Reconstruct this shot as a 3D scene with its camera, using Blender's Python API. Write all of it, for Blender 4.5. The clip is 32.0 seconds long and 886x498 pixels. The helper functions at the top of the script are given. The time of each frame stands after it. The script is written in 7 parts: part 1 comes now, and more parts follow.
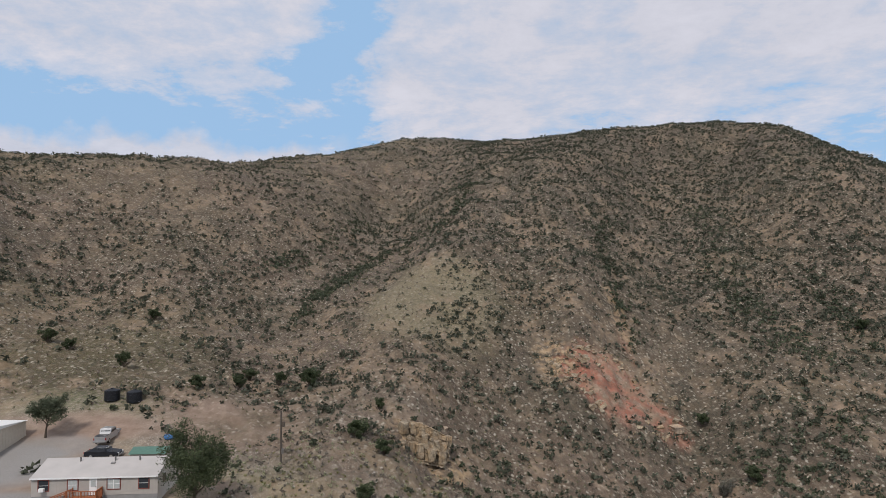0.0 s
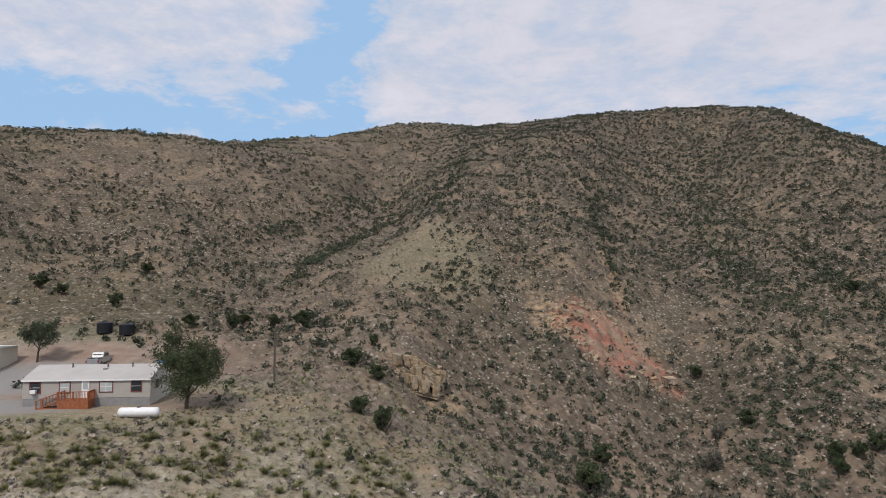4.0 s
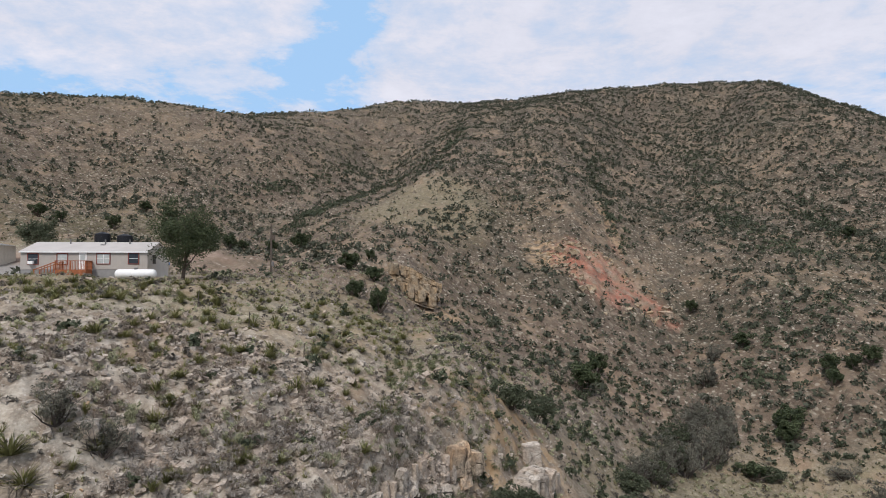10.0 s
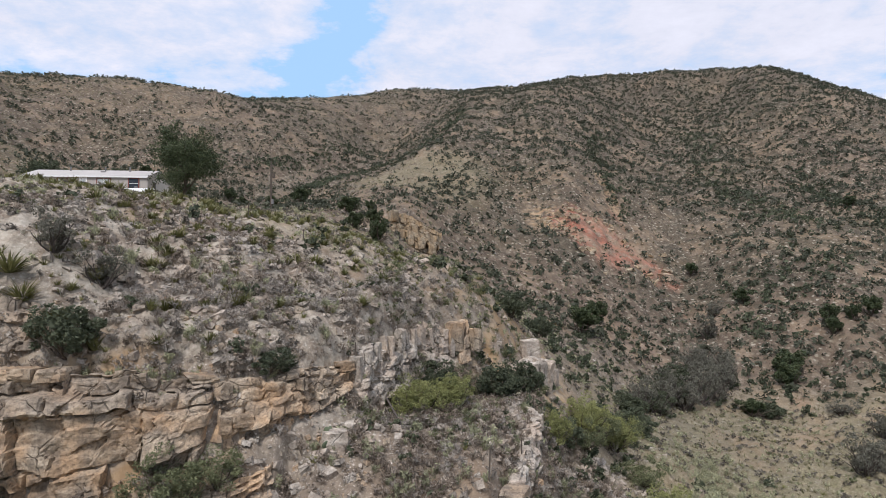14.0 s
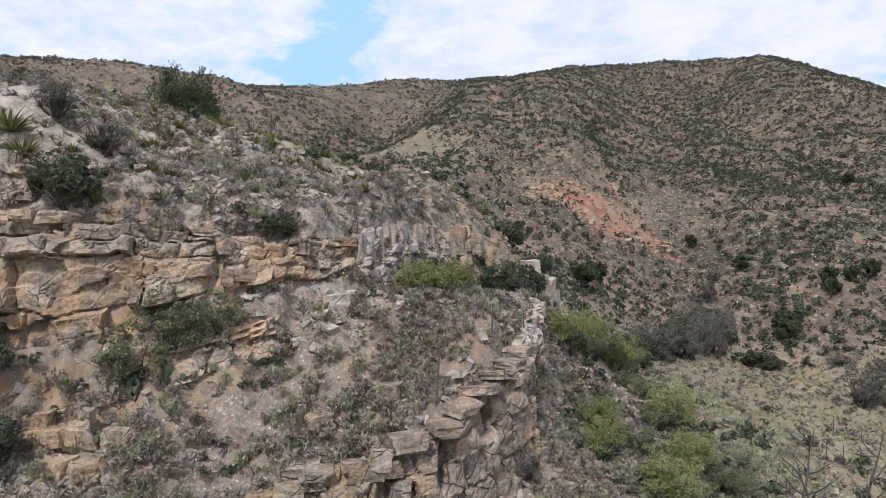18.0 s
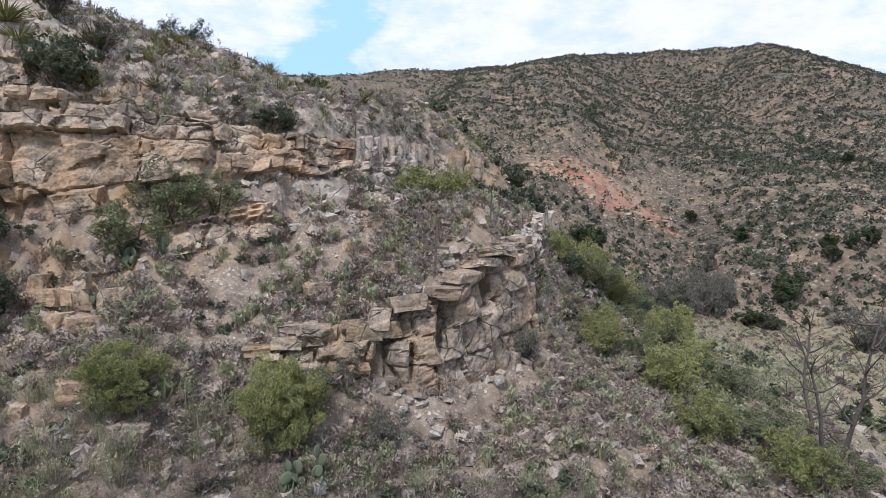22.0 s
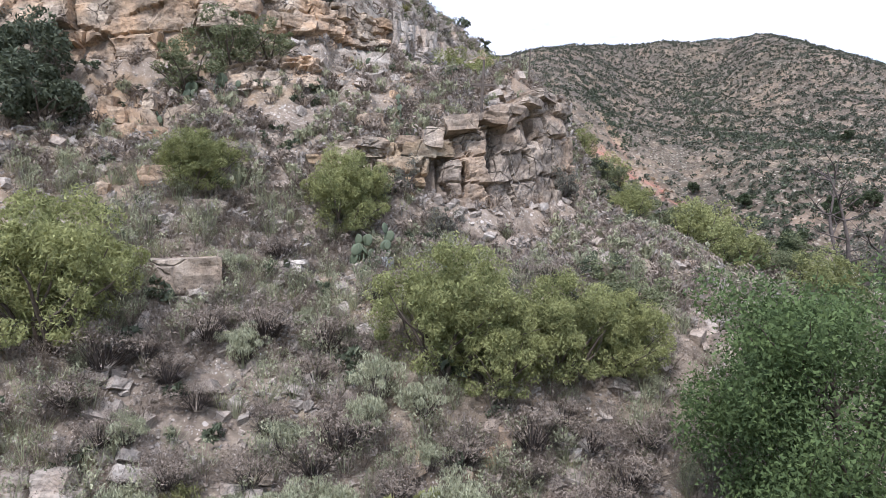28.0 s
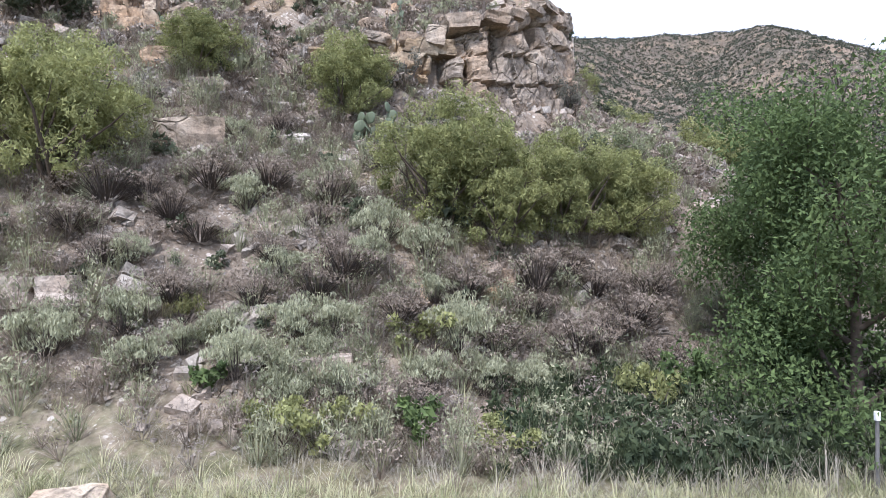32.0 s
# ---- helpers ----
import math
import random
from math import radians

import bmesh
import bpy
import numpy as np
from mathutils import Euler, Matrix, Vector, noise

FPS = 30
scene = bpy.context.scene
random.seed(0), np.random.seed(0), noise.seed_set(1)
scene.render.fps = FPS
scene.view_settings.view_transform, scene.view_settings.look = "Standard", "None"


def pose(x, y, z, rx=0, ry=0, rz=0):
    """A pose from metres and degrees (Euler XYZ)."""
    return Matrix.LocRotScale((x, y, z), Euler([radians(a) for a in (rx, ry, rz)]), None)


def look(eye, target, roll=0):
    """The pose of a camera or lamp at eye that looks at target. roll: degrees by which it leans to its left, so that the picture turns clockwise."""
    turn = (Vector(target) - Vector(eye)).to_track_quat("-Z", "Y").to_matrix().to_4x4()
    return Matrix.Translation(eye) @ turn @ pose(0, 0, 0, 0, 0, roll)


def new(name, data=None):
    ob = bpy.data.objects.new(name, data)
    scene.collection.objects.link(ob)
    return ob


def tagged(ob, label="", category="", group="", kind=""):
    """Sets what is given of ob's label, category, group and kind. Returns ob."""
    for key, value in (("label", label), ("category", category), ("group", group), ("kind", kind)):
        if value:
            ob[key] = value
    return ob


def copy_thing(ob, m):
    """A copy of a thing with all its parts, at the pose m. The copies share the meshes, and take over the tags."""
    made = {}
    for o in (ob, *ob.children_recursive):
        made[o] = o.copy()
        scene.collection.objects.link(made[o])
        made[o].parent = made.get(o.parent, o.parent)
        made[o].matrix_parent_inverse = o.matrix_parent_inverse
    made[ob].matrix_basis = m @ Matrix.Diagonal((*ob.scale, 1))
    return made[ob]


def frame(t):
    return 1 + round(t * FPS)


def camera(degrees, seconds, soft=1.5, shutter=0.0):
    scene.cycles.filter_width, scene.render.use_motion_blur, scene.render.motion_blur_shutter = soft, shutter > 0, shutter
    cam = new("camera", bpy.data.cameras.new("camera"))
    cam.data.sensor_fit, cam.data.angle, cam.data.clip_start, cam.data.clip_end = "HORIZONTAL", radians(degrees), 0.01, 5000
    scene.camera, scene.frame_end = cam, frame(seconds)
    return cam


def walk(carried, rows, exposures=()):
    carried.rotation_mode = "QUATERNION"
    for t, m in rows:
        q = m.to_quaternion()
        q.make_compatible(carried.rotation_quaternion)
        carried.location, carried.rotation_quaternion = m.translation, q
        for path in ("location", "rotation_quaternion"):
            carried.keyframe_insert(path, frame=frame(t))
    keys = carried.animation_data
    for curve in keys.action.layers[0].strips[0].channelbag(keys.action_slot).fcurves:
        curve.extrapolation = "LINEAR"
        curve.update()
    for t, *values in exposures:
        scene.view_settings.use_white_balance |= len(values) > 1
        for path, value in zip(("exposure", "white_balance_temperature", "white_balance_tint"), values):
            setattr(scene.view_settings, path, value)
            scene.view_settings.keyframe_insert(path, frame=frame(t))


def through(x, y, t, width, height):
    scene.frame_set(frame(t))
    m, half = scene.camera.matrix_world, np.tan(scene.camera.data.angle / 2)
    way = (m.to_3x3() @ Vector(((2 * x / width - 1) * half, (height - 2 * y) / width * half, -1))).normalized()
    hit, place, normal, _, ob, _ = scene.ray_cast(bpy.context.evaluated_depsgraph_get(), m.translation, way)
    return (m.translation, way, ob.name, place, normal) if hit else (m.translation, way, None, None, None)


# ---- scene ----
cam = camera(70, 32.0, soft=0.7)
PATH = [
    (0, pose(1.63, -0.44, 61.60, 92.16, 0.09, 0.82)),
    (0.5, pose(1.60, -0.43, 60.18, 92.17, 0.09, 0.79)),
    (1, pose(1.63, -0.40, 58.78, 92.18, 0.08, 0.65)),
    (1.5, pose(1.73, -0.37, 57.41, 92.18, 0.08, 0.45)),
    (2, pose(1.78, -0.36, 56.01, 92.18, 0.04, 0.39)),
    (3, pose(1.66, -0.22, 53.30, 92.24, -0.03, 0.42)),
    (3.5, pose(1.63, -0.12, 51.28, 92.36, 0.00, 0.36)),
    (5.5, pose(1.71, -0.07, 47.41, 91.95, -0.09, 0.03)),
    (6, pose(1.71, -0.01, 45.61, 92.04, -0.07, -0.12)),
    (7, pose(1.77, 0.08, 43.08, 92.06, -0.01, -0.14)),
    (8, pose(1.87, 0.01, 40.37, 92.08, 0.03, -0.04)),
    (9, pose(2.10, -0.17, 37.57, 92.18, 0.11, 0.05)),
    (10, pose(2.17, -0.12, 34.98, 92.21, 0.07, 0.23)),
    (11, pose(2.25, -0.07, 32.52, 92.24, 0.10, 0.27)),
    (12, pose(2.33, -0.04, 30.12, 92.28, 0.14, 0.28)),
    (13, pose(2.31, 0.10, 28.01, 92.27, 0.08, 0.28)),
    (14, pose(2.29, 0.15, 26.03, 92.25, 0.03, 0.28)),
    (14.5, pose(2.27, 0.14, 25.00, 92.30, 0.07, 0.29)),
    (16.5, pose(2.13, 0.28, 21.52, 92.21, 0.05, 0.15)),
    (17, pose(2.10, 0.37, 20.68, 92.26, -0.00, 0.14)),
    (18, pose(2.08, 0.51, 19.15, 92.28, -0.09, 0.13)),
    (19, pose(2.09, 0.58, 17.70, 92.22, -0.10, 0.13)),
    (20, pose(2.12, 0.66, 16.50, 92.16, -0.11, 0.13)),
    (21, pose(2.14, 0.76, 15.21, 92.13, -0.08, 0.14)),
    (22, pose(2.16, 0.86, 13.90, 92.11, 0.00, 0.14)),
    (22.5, pose(2.12, 0.85, 13.25, 92.09, 0.03, 0.12)),
    (23, pose(1.93, 0.67, 12.62, 92.06, 0.02, 0.07)),
    (23.5, pose(1.54, 0.37, 12.01, 92.02, -0.03, -0.01)),
    (24, pose(1.07, 0.12, 11.42, 91.99, -0.11, -0.09)),
    (24.5, pose(0.68, -0.00, 10.86, 91.96, -0.19, -0.17)),
    (25, pose(0.42, -0.06, 10.28, 91.98, -0.23, -0.23)),
    (25.5, pose(0.24, -0.09, 9.68, 92.02, -0.24, -0.28)),
    (27.5, pose(0.02, -0.17, 7.38, 92.10, -0.22, -0.23)),
    (28, pose(0.03, -0.16, 6.82, 92.14, -0.15, -0.19)),
    (29, pose(0.03, -0.15, 5.70, 92.18, 0.00, -0.10)),
    (30, pose(0.01, -0.08, 4.64, 92.21, 0.09, -0.02)),
    (31, pose(0.01, -0.02, 3.60, 92.23, 0.13, 0.02)),
    (32, pose(0.00, -0.00, 2.75, 92.22, 0.13, -0.00)),
]
walk(cam, PATH, [(0, -0.32, 6250, 14), (9, -0.11, 6200, 14), (14, 0.06, 6080, 15), (19, 0.24, 5880, 16), (24, 0.45, 5700, 17), (28, 0.82, 5580, 18), (32, 1.03, 5520, 18)])

# ---- sky and sun ----
SUN_AZ, SUN_EL = radians(200), radians(51)


def node(tree, kind, **inputs):
    n = tree.nodes.new(kind)
    for key, value in inputs.items():
        key = key.replace("_", " ")
        if isinstance(value, bpy.types.NodeSocket):
            tree.links.new(value, n.inputs[key])
        else:
            n.inputs[key].default_value = value
    return n


def ramp(tree, fac, stops):
    n = tree.nodes.new("ShaderNodeValToRGB")
    tree.links.new(fac, n.inputs["Fac"])
    while len(n.color_ramp.elements) < len(stops):
        n.color_ramp.elements.new(0.5)
    for e, (p, c) in zip(n.color_ramp.elements, stops):
        e.position = p
        e.color = (*c, 1) if not isinstance(c, (int, float)) else (c, c, c, 1)
    return n.outputs["Color"]


def calc(tree, op, a, b=0.0, c=0.0, clamp=False):
    n = tree.nodes.new("ShaderNodeMath")
    n.operation, n.use_clamp = op, clamp
    for socket, value in zip(n.inputs, (a, b, c)):
        if isinstance(value, bpy.types.NodeSocket):
            tree.links.new(value, socket)
        else:
            socket.default_value = value
    return n.outputs[0]


def mix(tree, fac, a, b, blend="MIX"):
    n = tree.nodes.new("ShaderNodeMix")
    n.data_type, n.blend_type = "RGBA", blend
    for socket, value in ((n.inputs[0], fac), (n.inputs[6], a), (n.inputs[7], b)):
        if isinstance(value, bpy.types.NodeSocket):
            tree.links.new(value, socket)
        else:
            socket.default_value = value if isinstance(value, (int, float)) else (*value, 1)
    return n.outputs[2]


def make_world():
    w = bpy.data.worlds.new("sky")
    scene.world = w
    w.use_nodes = True
    t = w.node_tree
    t.nodes.clear()
    sky = t.nodes.new("ShaderNodeTexSky")
    sky.sky_type, sky.sun_disc = "NISHITA", False
    sky.sun_elevation, sky.sun_rotation = SUN_EL, SUN_AZ
    co = t.nodes.new("ShaderNodeTexCoord").outputs["Generated"]
    sep = t.nodes.new("ShaderNodeSeparateXYZ")
    t.links.new(co, sep.inputs[0])
    x, y, z = sep.outputs
    # cloud deck: the direction projected on a flat ceiling
    up = calc(t, "ADD", calc(t, "MAXIMUM", z, 0.0), 0.16)
    flat = t.nodes.new("ShaderNodeCombineXYZ")
    t.links.new(calc(t, "DIVIDE", x, up), flat.inputs[0])
    t.links.new(calc(t, "DIVIDE", y, up), flat.inputs[1])
    warp = node(t, "ShaderNodeTexNoise", Vector=flat.outputs[0], Scale=0.9, Detail=3.0).outputs["Color"]
    bent = mix(t, 0.25, flat.outputs[0], warp, "ADD")
    big = node(t, "ShaderNodeTexNoise", Vector=bent, Scale=0.55, Detail=4.0).outputs["Fac"]
    fine = node(t, "ShaderNodeTexNoise", Vector=bent, Scale=4.2, Detail=10.0, Roughness=0.66).outputs["Fac"]
    # a clear lane through the deck that widens to the west, low over the hills
    bearing = calc(t, "DIVIDE", x, y)
    torn = calc(t, "MULTIPLY", calc(t, "SUBTRACT", node(t, "ShaderNodeTexNoise", Vector=flat.outputs[0], Scale=1.3, Detail=6.0).outputs["Fac"], 0.5), 0.55)
    gap = calc(t, "ABSOLUTE", calc(t, "ADD", calc(t, "ADD", bearing, 0.20), torn))
    lane = calc(t, "MULTIPLY", calc(t, "SUBTRACT", 0.10, gap), 2.6)
    low = calc(t, "MULTIPLY", calc(t, "SUBTRACT", 0.315, z), 3.4)
    left = calc(t, "MULTIPLY", bearing, -1.3, clamp=True)
    low = calc(t, "MULTIPLY", calc(t, "MAXIMUM", low, 0.0), calc(t, "ADD", left, 0.22))
    cover = calc(t, "ADD", calc(t, "MULTIPLY", big, 0.5), calc(t, "MULTIPLY", fine, 0.75))
    cover = calc(t, "SUBTRACT", cover, calc(t, "MAXIMUM", calc(t, "MAXIMUM", lane, low), -0.17))
    mask = ramp(t, cover, ((0.44, 0), (0.52, 0.6), (0.66, 1)))
    # heaped clouds low over the western hills
    heap = node(t, "ShaderNodeTexNoise", Vector=co, Scale=7.0, Detail=8.0, Roughness=0.6).outputs["Fac"]
    top = calc(t, "ADD", 0.205, calc(t, "MULTIPLY", calc(t, "SUBTRACT", heap, 0.5), 0.16))
    bank = calc(t, "MULTIPLY", calc(t, "SUBTRACT", top, z), 45.0, clamp=True)
    bank = calc(t, "MULTIPLY", bank, calc(t, "MULTIPLY", calc(t, "SUBTRACT", -0.14, bearing), 9.0, clamp=True))
    mask = calc(t, "MAXIMUM", mask, calc(t, "MULTIPLY", bank, 0.9))
    shade = ramp(t, fine, ((0.30, (6.9, 7.05, 7.6)), (0.70, (8.5, 8.5, 8.95))))
    blue = mix(t, 0.85, sky.outputs[0], (4.5, 7.1, 9.9))
    color = mix(t, mask, blue, shade)
    bg = node(t, "ShaderNodeBackground", Color=color, Strength=0.1)
    t.links.new(bg.outputs[0], t.nodes.new("ShaderNodeOutputWorld").inputs[0])


make_world()
sun = new("sun", bpy.data.lights.new("sun", "SUN"))
sun.data.energy, sun.data.angle, sun.data.color = 2.9, radians(8), (1, 0.95, 0.87)
sun.matrix_world = look((0, 0, 0), (-math.sin(SUN_AZ) * math.cos(SUN_EL), -math.cos(SUN_AZ) * math.cos(SUN_EL), -math.sin(SUN_EL)))

# ---- landforms ----
# crests, gullies, benches and feet of slopes: x, y, height
LINES = dict(
    near_flat=[(-14, 9.3, -.5), (-8, 9.5, -.5), (0, 9.5, -.6), (8, 10, -.6), (16, 11, -.6)],
    bank=[(-14, 10.6, .4), (-9, 11.4, .5), (-5.7, 11.6, .3), (-1.2, 13.2, .4), (3.5, 14, .1), (7, 14.5, .1), (14, 16, .3)],
    toe=[(-20, 13, 4.5), (-13, 12.9, 3.2), (-8.8, 13.1, 2.8), (-5.3, 15.4, 3.4), (-2, 16, 3.3), (1.2, 16.4, 2.7), (5.1, 17.9, 3.2), (12, 19.5, 3.2)],
    apron=[(-18, 18, 8.4), (-12, 18.5, 7.4), (-7, 18.2, 6.4), (-4.6, 19.8, 6.6), (-1.8, 21, 7.2), (2.8, 20.3, 6.3), (6.7, 21.2, 6.4), (9.7, 21.7, 5.3), (14, 24, 5.2)],
    right_foot=[(6.8, 26.2, 8.7), (9.4, 27, 8.0), (13.3, 31, 7.4), (16, 38, 8.2), (17, 50, 9.6)],
    meadow_rim=[(18, 27, 5), (22, 34, 6), (27, 41, 6.2), (33, 52, 6.2)],
    outcrop_foot=[(-4.6, 22.6, 9.8), (-.8, 24.0, 9.4), (2.0, 24.6, 9.3), (3.7, 26.1, 9.5), (5.3, 28.1, 9.9), (6.9, 31, 10.8), (9, 38, 12)],
    outcrop_brow=[(-4.6, 24.4, 11.9), (-.6, 25.5, 12.2), (1.8, 26.2, 12.9), (3.1, 27.7, 13.8), (4.4, 29.5, 14.7), (5.6, 33, 15.6), (7.3, 39, 17)],
    terrace=[(-19, 23, 12.6), (-11, 23.4, 11.9), (-8.8, 26, 13.9), (-2.5, 28.2, 14.2), (1.8, 30, 14.9)],
    terrace_back=[(-4.6, 31, 16.9), (-2.4, 34, 18.2), (1, 36, 18), (4, 37.5, 17.8)],
    cliff_foot=[(-27, 27, 17.2), (-16, 27.4, 16.3), (-11, 28.2, 16.6), (-8.4, 29.6, 17.8), (-5.6, 31.8, 17.9), (-2.6, 36.2, 19.2), (0, 41.4, 19.4), (3.8, 46, 19.6), (7.5, 50, 18)],
    cliff_brow=[(-27, 28.4, 22), (-16, 28.8, 21.2), (-11, 29.8, 21.2), (-8, 31.2, 21), (-5.2, 33.2, 20.8), (-2.2, 37.6, 21.4), (-.2, 42.6, 22.2), (3.2, 47.5, 22.4), (6.5, 52, 21.8)],
    brow_slope=[(-28, 31.5, 27.2), (-17.9, 31, 25.2), (-12.5, 34, 24.4), (-5.8, 39.8, 24.2), (-2, 47, 25)],
    upper_slope=[(-36, 42, 32.6), (-22, 41, 30.5), (-10.7, 39.6, 26.4)],
    bench_rim=[(-25, 49.5, 32.7), (-14, 52, 30.6), (-5.4, 51.5, 27.4), (-1, 60, 26.6), (0, 72, 27.8)],
    bench=[(-48, 60, 34.5), (-34, 62, 34.3), (-18, 61.5, 32), (-10, 72, 31.2), (-8, 82, 31)],
    yard=[(-70, 76, 34.6), (-52, 78, 34.6), (-33, 73.4, 34.5), (-29, 74, 34.3), (-22.7, 90, 34.6)],
    back_yard=[(-70, 90, 35.6), (-52, 93, 35.9), (-40, 96, 36), (-28, 104, 35.6)],
    tank_pad=[(-70, 109, 40.8), (-54, 106.5, 39.8), (-44, 108, 39), (-30, 112, 37.6)],
    ravine_brow=[(8.8, 61, 21.4), (6, 74, 24.6), (5, 84, 25), (0, 100, 27.5)],
    ravine_side=[(9.6, 55, 18.4), (12.4, 54, 15.6), (16, 66, 14.6), (17, 88, 17.5), (14, 108.5, 22.5), (28, 109, 18)],
    ravine_floor=[(22, 60, 9.4), (28, 82, 8.6), (42, 99, 9.2), (52, 126, 14.5), (56, 149, 24), (58, 175, 39), (66, 210, 54), (80, 250, 71)],
    meadow=[(37, 60, 5.9), (44, 64, 5.6), (37, 77, 6), (50, 88, 5.8), (80, 70, 8)],
    west_slope=[(-110, 120, 50), (-80, 134, 46.6), (-70, 154, 49.5), (-60, 170, 50)],
    west_gully=[(-37, 126, 38.5), (-50, 160, 43.5), (-56, 185, 49), (-49, 215, 56.5), (-36, 250, 66), (-38, 290, 78)],
    west_hill=[(-103, 157, 54), (-107, 190, 60), (-92, 192, 64), (-80, 220, 72), (-70, 260, 86)],
    west_shoulder=[(-156, 229, 89), (-120, 240, 90), (-100, 290, 108)],
    spur=[(-24, 124, 40), (-11, 116, 38), (-3, 132, 41), (-1, 172, 50.6), (-6, 205, 65), (10, 232, 77), (22, 258, 85), (26, 280, 94.5), (30, 330, 116)],
    spur_nose=[(-3, 111, 31.2), (8, 110, 25)],
    spur_west=[(-35, 221, 58.5), (-25, 190, 54), (-25, 150, 44)],
    spur_east=[(22, 135, 31), (25, 163, 40.5), (37, 184, 56), (52, 220, 68), (60, 260, 84)],
    scar=[(36, 140, 26), (42, 154, 30.8), (50, 172, 40.6)],
    east_slope=[(72, 111, 17.2), (76, 161, 35.4), (99, 161, 38.4), (118, 182, 43.8), (116, 223, 59.2), (133, 295, 93.5)],
    east_low=[(60, 105, 11), (110, 120, 24), (180, 240, 72)],
    upper_hill=[(88, 260, 75.5), (100, 330, 108), (160, 360, 125)],
    saddle=[(-40, 312, 85), (-25, 327, 92.5), (0, 370, 122)],
    skyline=[(-260, 240, 113), (-189, 271, 113.8), (-151, 289, 114.8), (-133, 318, 118.7), (-122, 352, 122.3), (-105, 398, 132), (-73, 424, 143.2), (-36, 431, 152.6), (2, 446, 153.9), (41, 438, 150.3), (76, 424, 151.1), (112, 420, 154.4), (146, 414, 159), (182, 408, 156.3), (203, 384, 147), (222, 365, 129.3), (236, 335, 114.3), (280, 300, 86)],
    beyond=[(-300, 420, 110.1), (-190, 330, 114.4), (-150, 420, 124.8), (-60, 490, 148.7), (0, 510, 154.4), (110, 490, 152.9), (200, 470, 145.6), (260, 420, 119.4), (320, 380, 95)],
    sides=[(-420, 160, 80), (-300, 20, 40), (-90, -60, -1), (0, -60, -1), (120, -60, -2), (300, 0, 10), (420, 160, 40)],
    flanks=[(-60, 45, 33), (-60, 20, 12), (-14, 4, -.8), (0, 7, -.8), (14, 5, -.9), (60, 20, 1)],
)


def along(line, steps):
    """Points on a smooth curve through those of a line."""
    p = np.array([line[0], *line, line[-1]], float)
    out = []
    for i in range(1, len(p) - 2):
        n = int(np.clip(np.hypot(*(p[i + 1] - p[i])[:2]) / (0.018 * np.hypot(p[i][0], p[i][1] + 6) + 0.3), 1, steps))
        for k in range(n):
            t = k / n
            a, b, c, d = p[i - 1:i + 3]
            out.append(0.5 * (2 * b + (c - a) * t + (2 * a - 5 * b + 4 * c - d) * t ** 2 + (3 * b - a - 3 * c + d) * t ** 3))
    return out + [p[-1]]


def hash01(ix, iy, seed):
    n = (ix.astype(np.int64) * 374761393 + iy.astype(np.int64) * 668265263 + seed * 974634777) & 0xFFFFFFFF
    n = ((n ^ (n >> 13)) * 1274126177) & 0xFFFFFFFF
    return ((n ^ (n >> 16)) & 0xFFFF) / 65535.0


def vnoise(x, y, seed=0):
    """Smooth value noise from -1 to 1."""
    ix, iy = np.floor(x), np.floor(y)
    fx, fy = x - ix, y - iy
    fx, fy = fx * fx * (3 - 2 * fx), fy * fy * (3 - 2 * fy)
    a, b = hash01(ix, iy, seed), hash01(ix + 1, iy, seed)
    c, d = hash01(ix, iy + 1, seed), hash01(ix + 1, iy + 1, seed)
    return 2 * (a + (b - a) * fx + (c - a + (a - b - c + d) * fx) * fy) - 1


def fbm(x, y, octaves=4, seed=0):
    total, amp = 0, 1.0
    for k in range(octaves):
        total = total + amp * vnoise(x * 2 ** k + 17.3 * k, y * 2 ** k - 9.1 * k, seed + k)
        amp *= 0.5
    return total


SPOTS = np.array([p for line in LINES.values() for p in along(line, 5)], float)


def stretched(x, y):
    """Plan coordinates in which a step counts by its share of the distance from the foot of the slope."""
    dx, dy = x, y + 6
    r = np.sqrt(dx * dx + dy * dy) + 6
    return 30 * np.log(r) * dx / (r - 5.9), 30 * np.log(r) * dy / (r - 5.9)


SX, SY = stretched(SPOTS[:, 0], SPOTS[:, 1])
KERNEL = np.sqrt((SX[:, None] - SX) ** 2 + (SY[:, None] - SY) ** 2 + 2.0)
WEIGHTS = np.linalg.solve(np.block([[KERNEL - 0.05 * np.eye(len(SX)), np.ones((len(SX), 1))], [np.ones((1, len(SX))), np.zeros((1, 1))]]), np.append(SPOTS[:, 2], 0))


def base_height(x, y):
    x, y = np.atleast_1d(x).astype(float), np.atleast_1d(y).astype(float)
    u, v = stretched(x, y)
    out = np.empty(len(x))
    for i in range(0, len(x), 20000):
        s = slice(i, i + 20000)
        out[s] = np.sqrt((u[s, None] - SX) ** 2 + (v[s, None] - SY) ** 2 + 2.0) @ WEIGHTS[:-1] + WEIGHTS[-1]
    return out


def near(x, y, cx, cy, rx, ry):
    """1 in the middle of an oval, 0 outside it."""
    return np.clip(1.6 - 1.6 * (((x - cx) / rx) ** 2 + ((y - cy) / ry) ** 2), 0, 1)


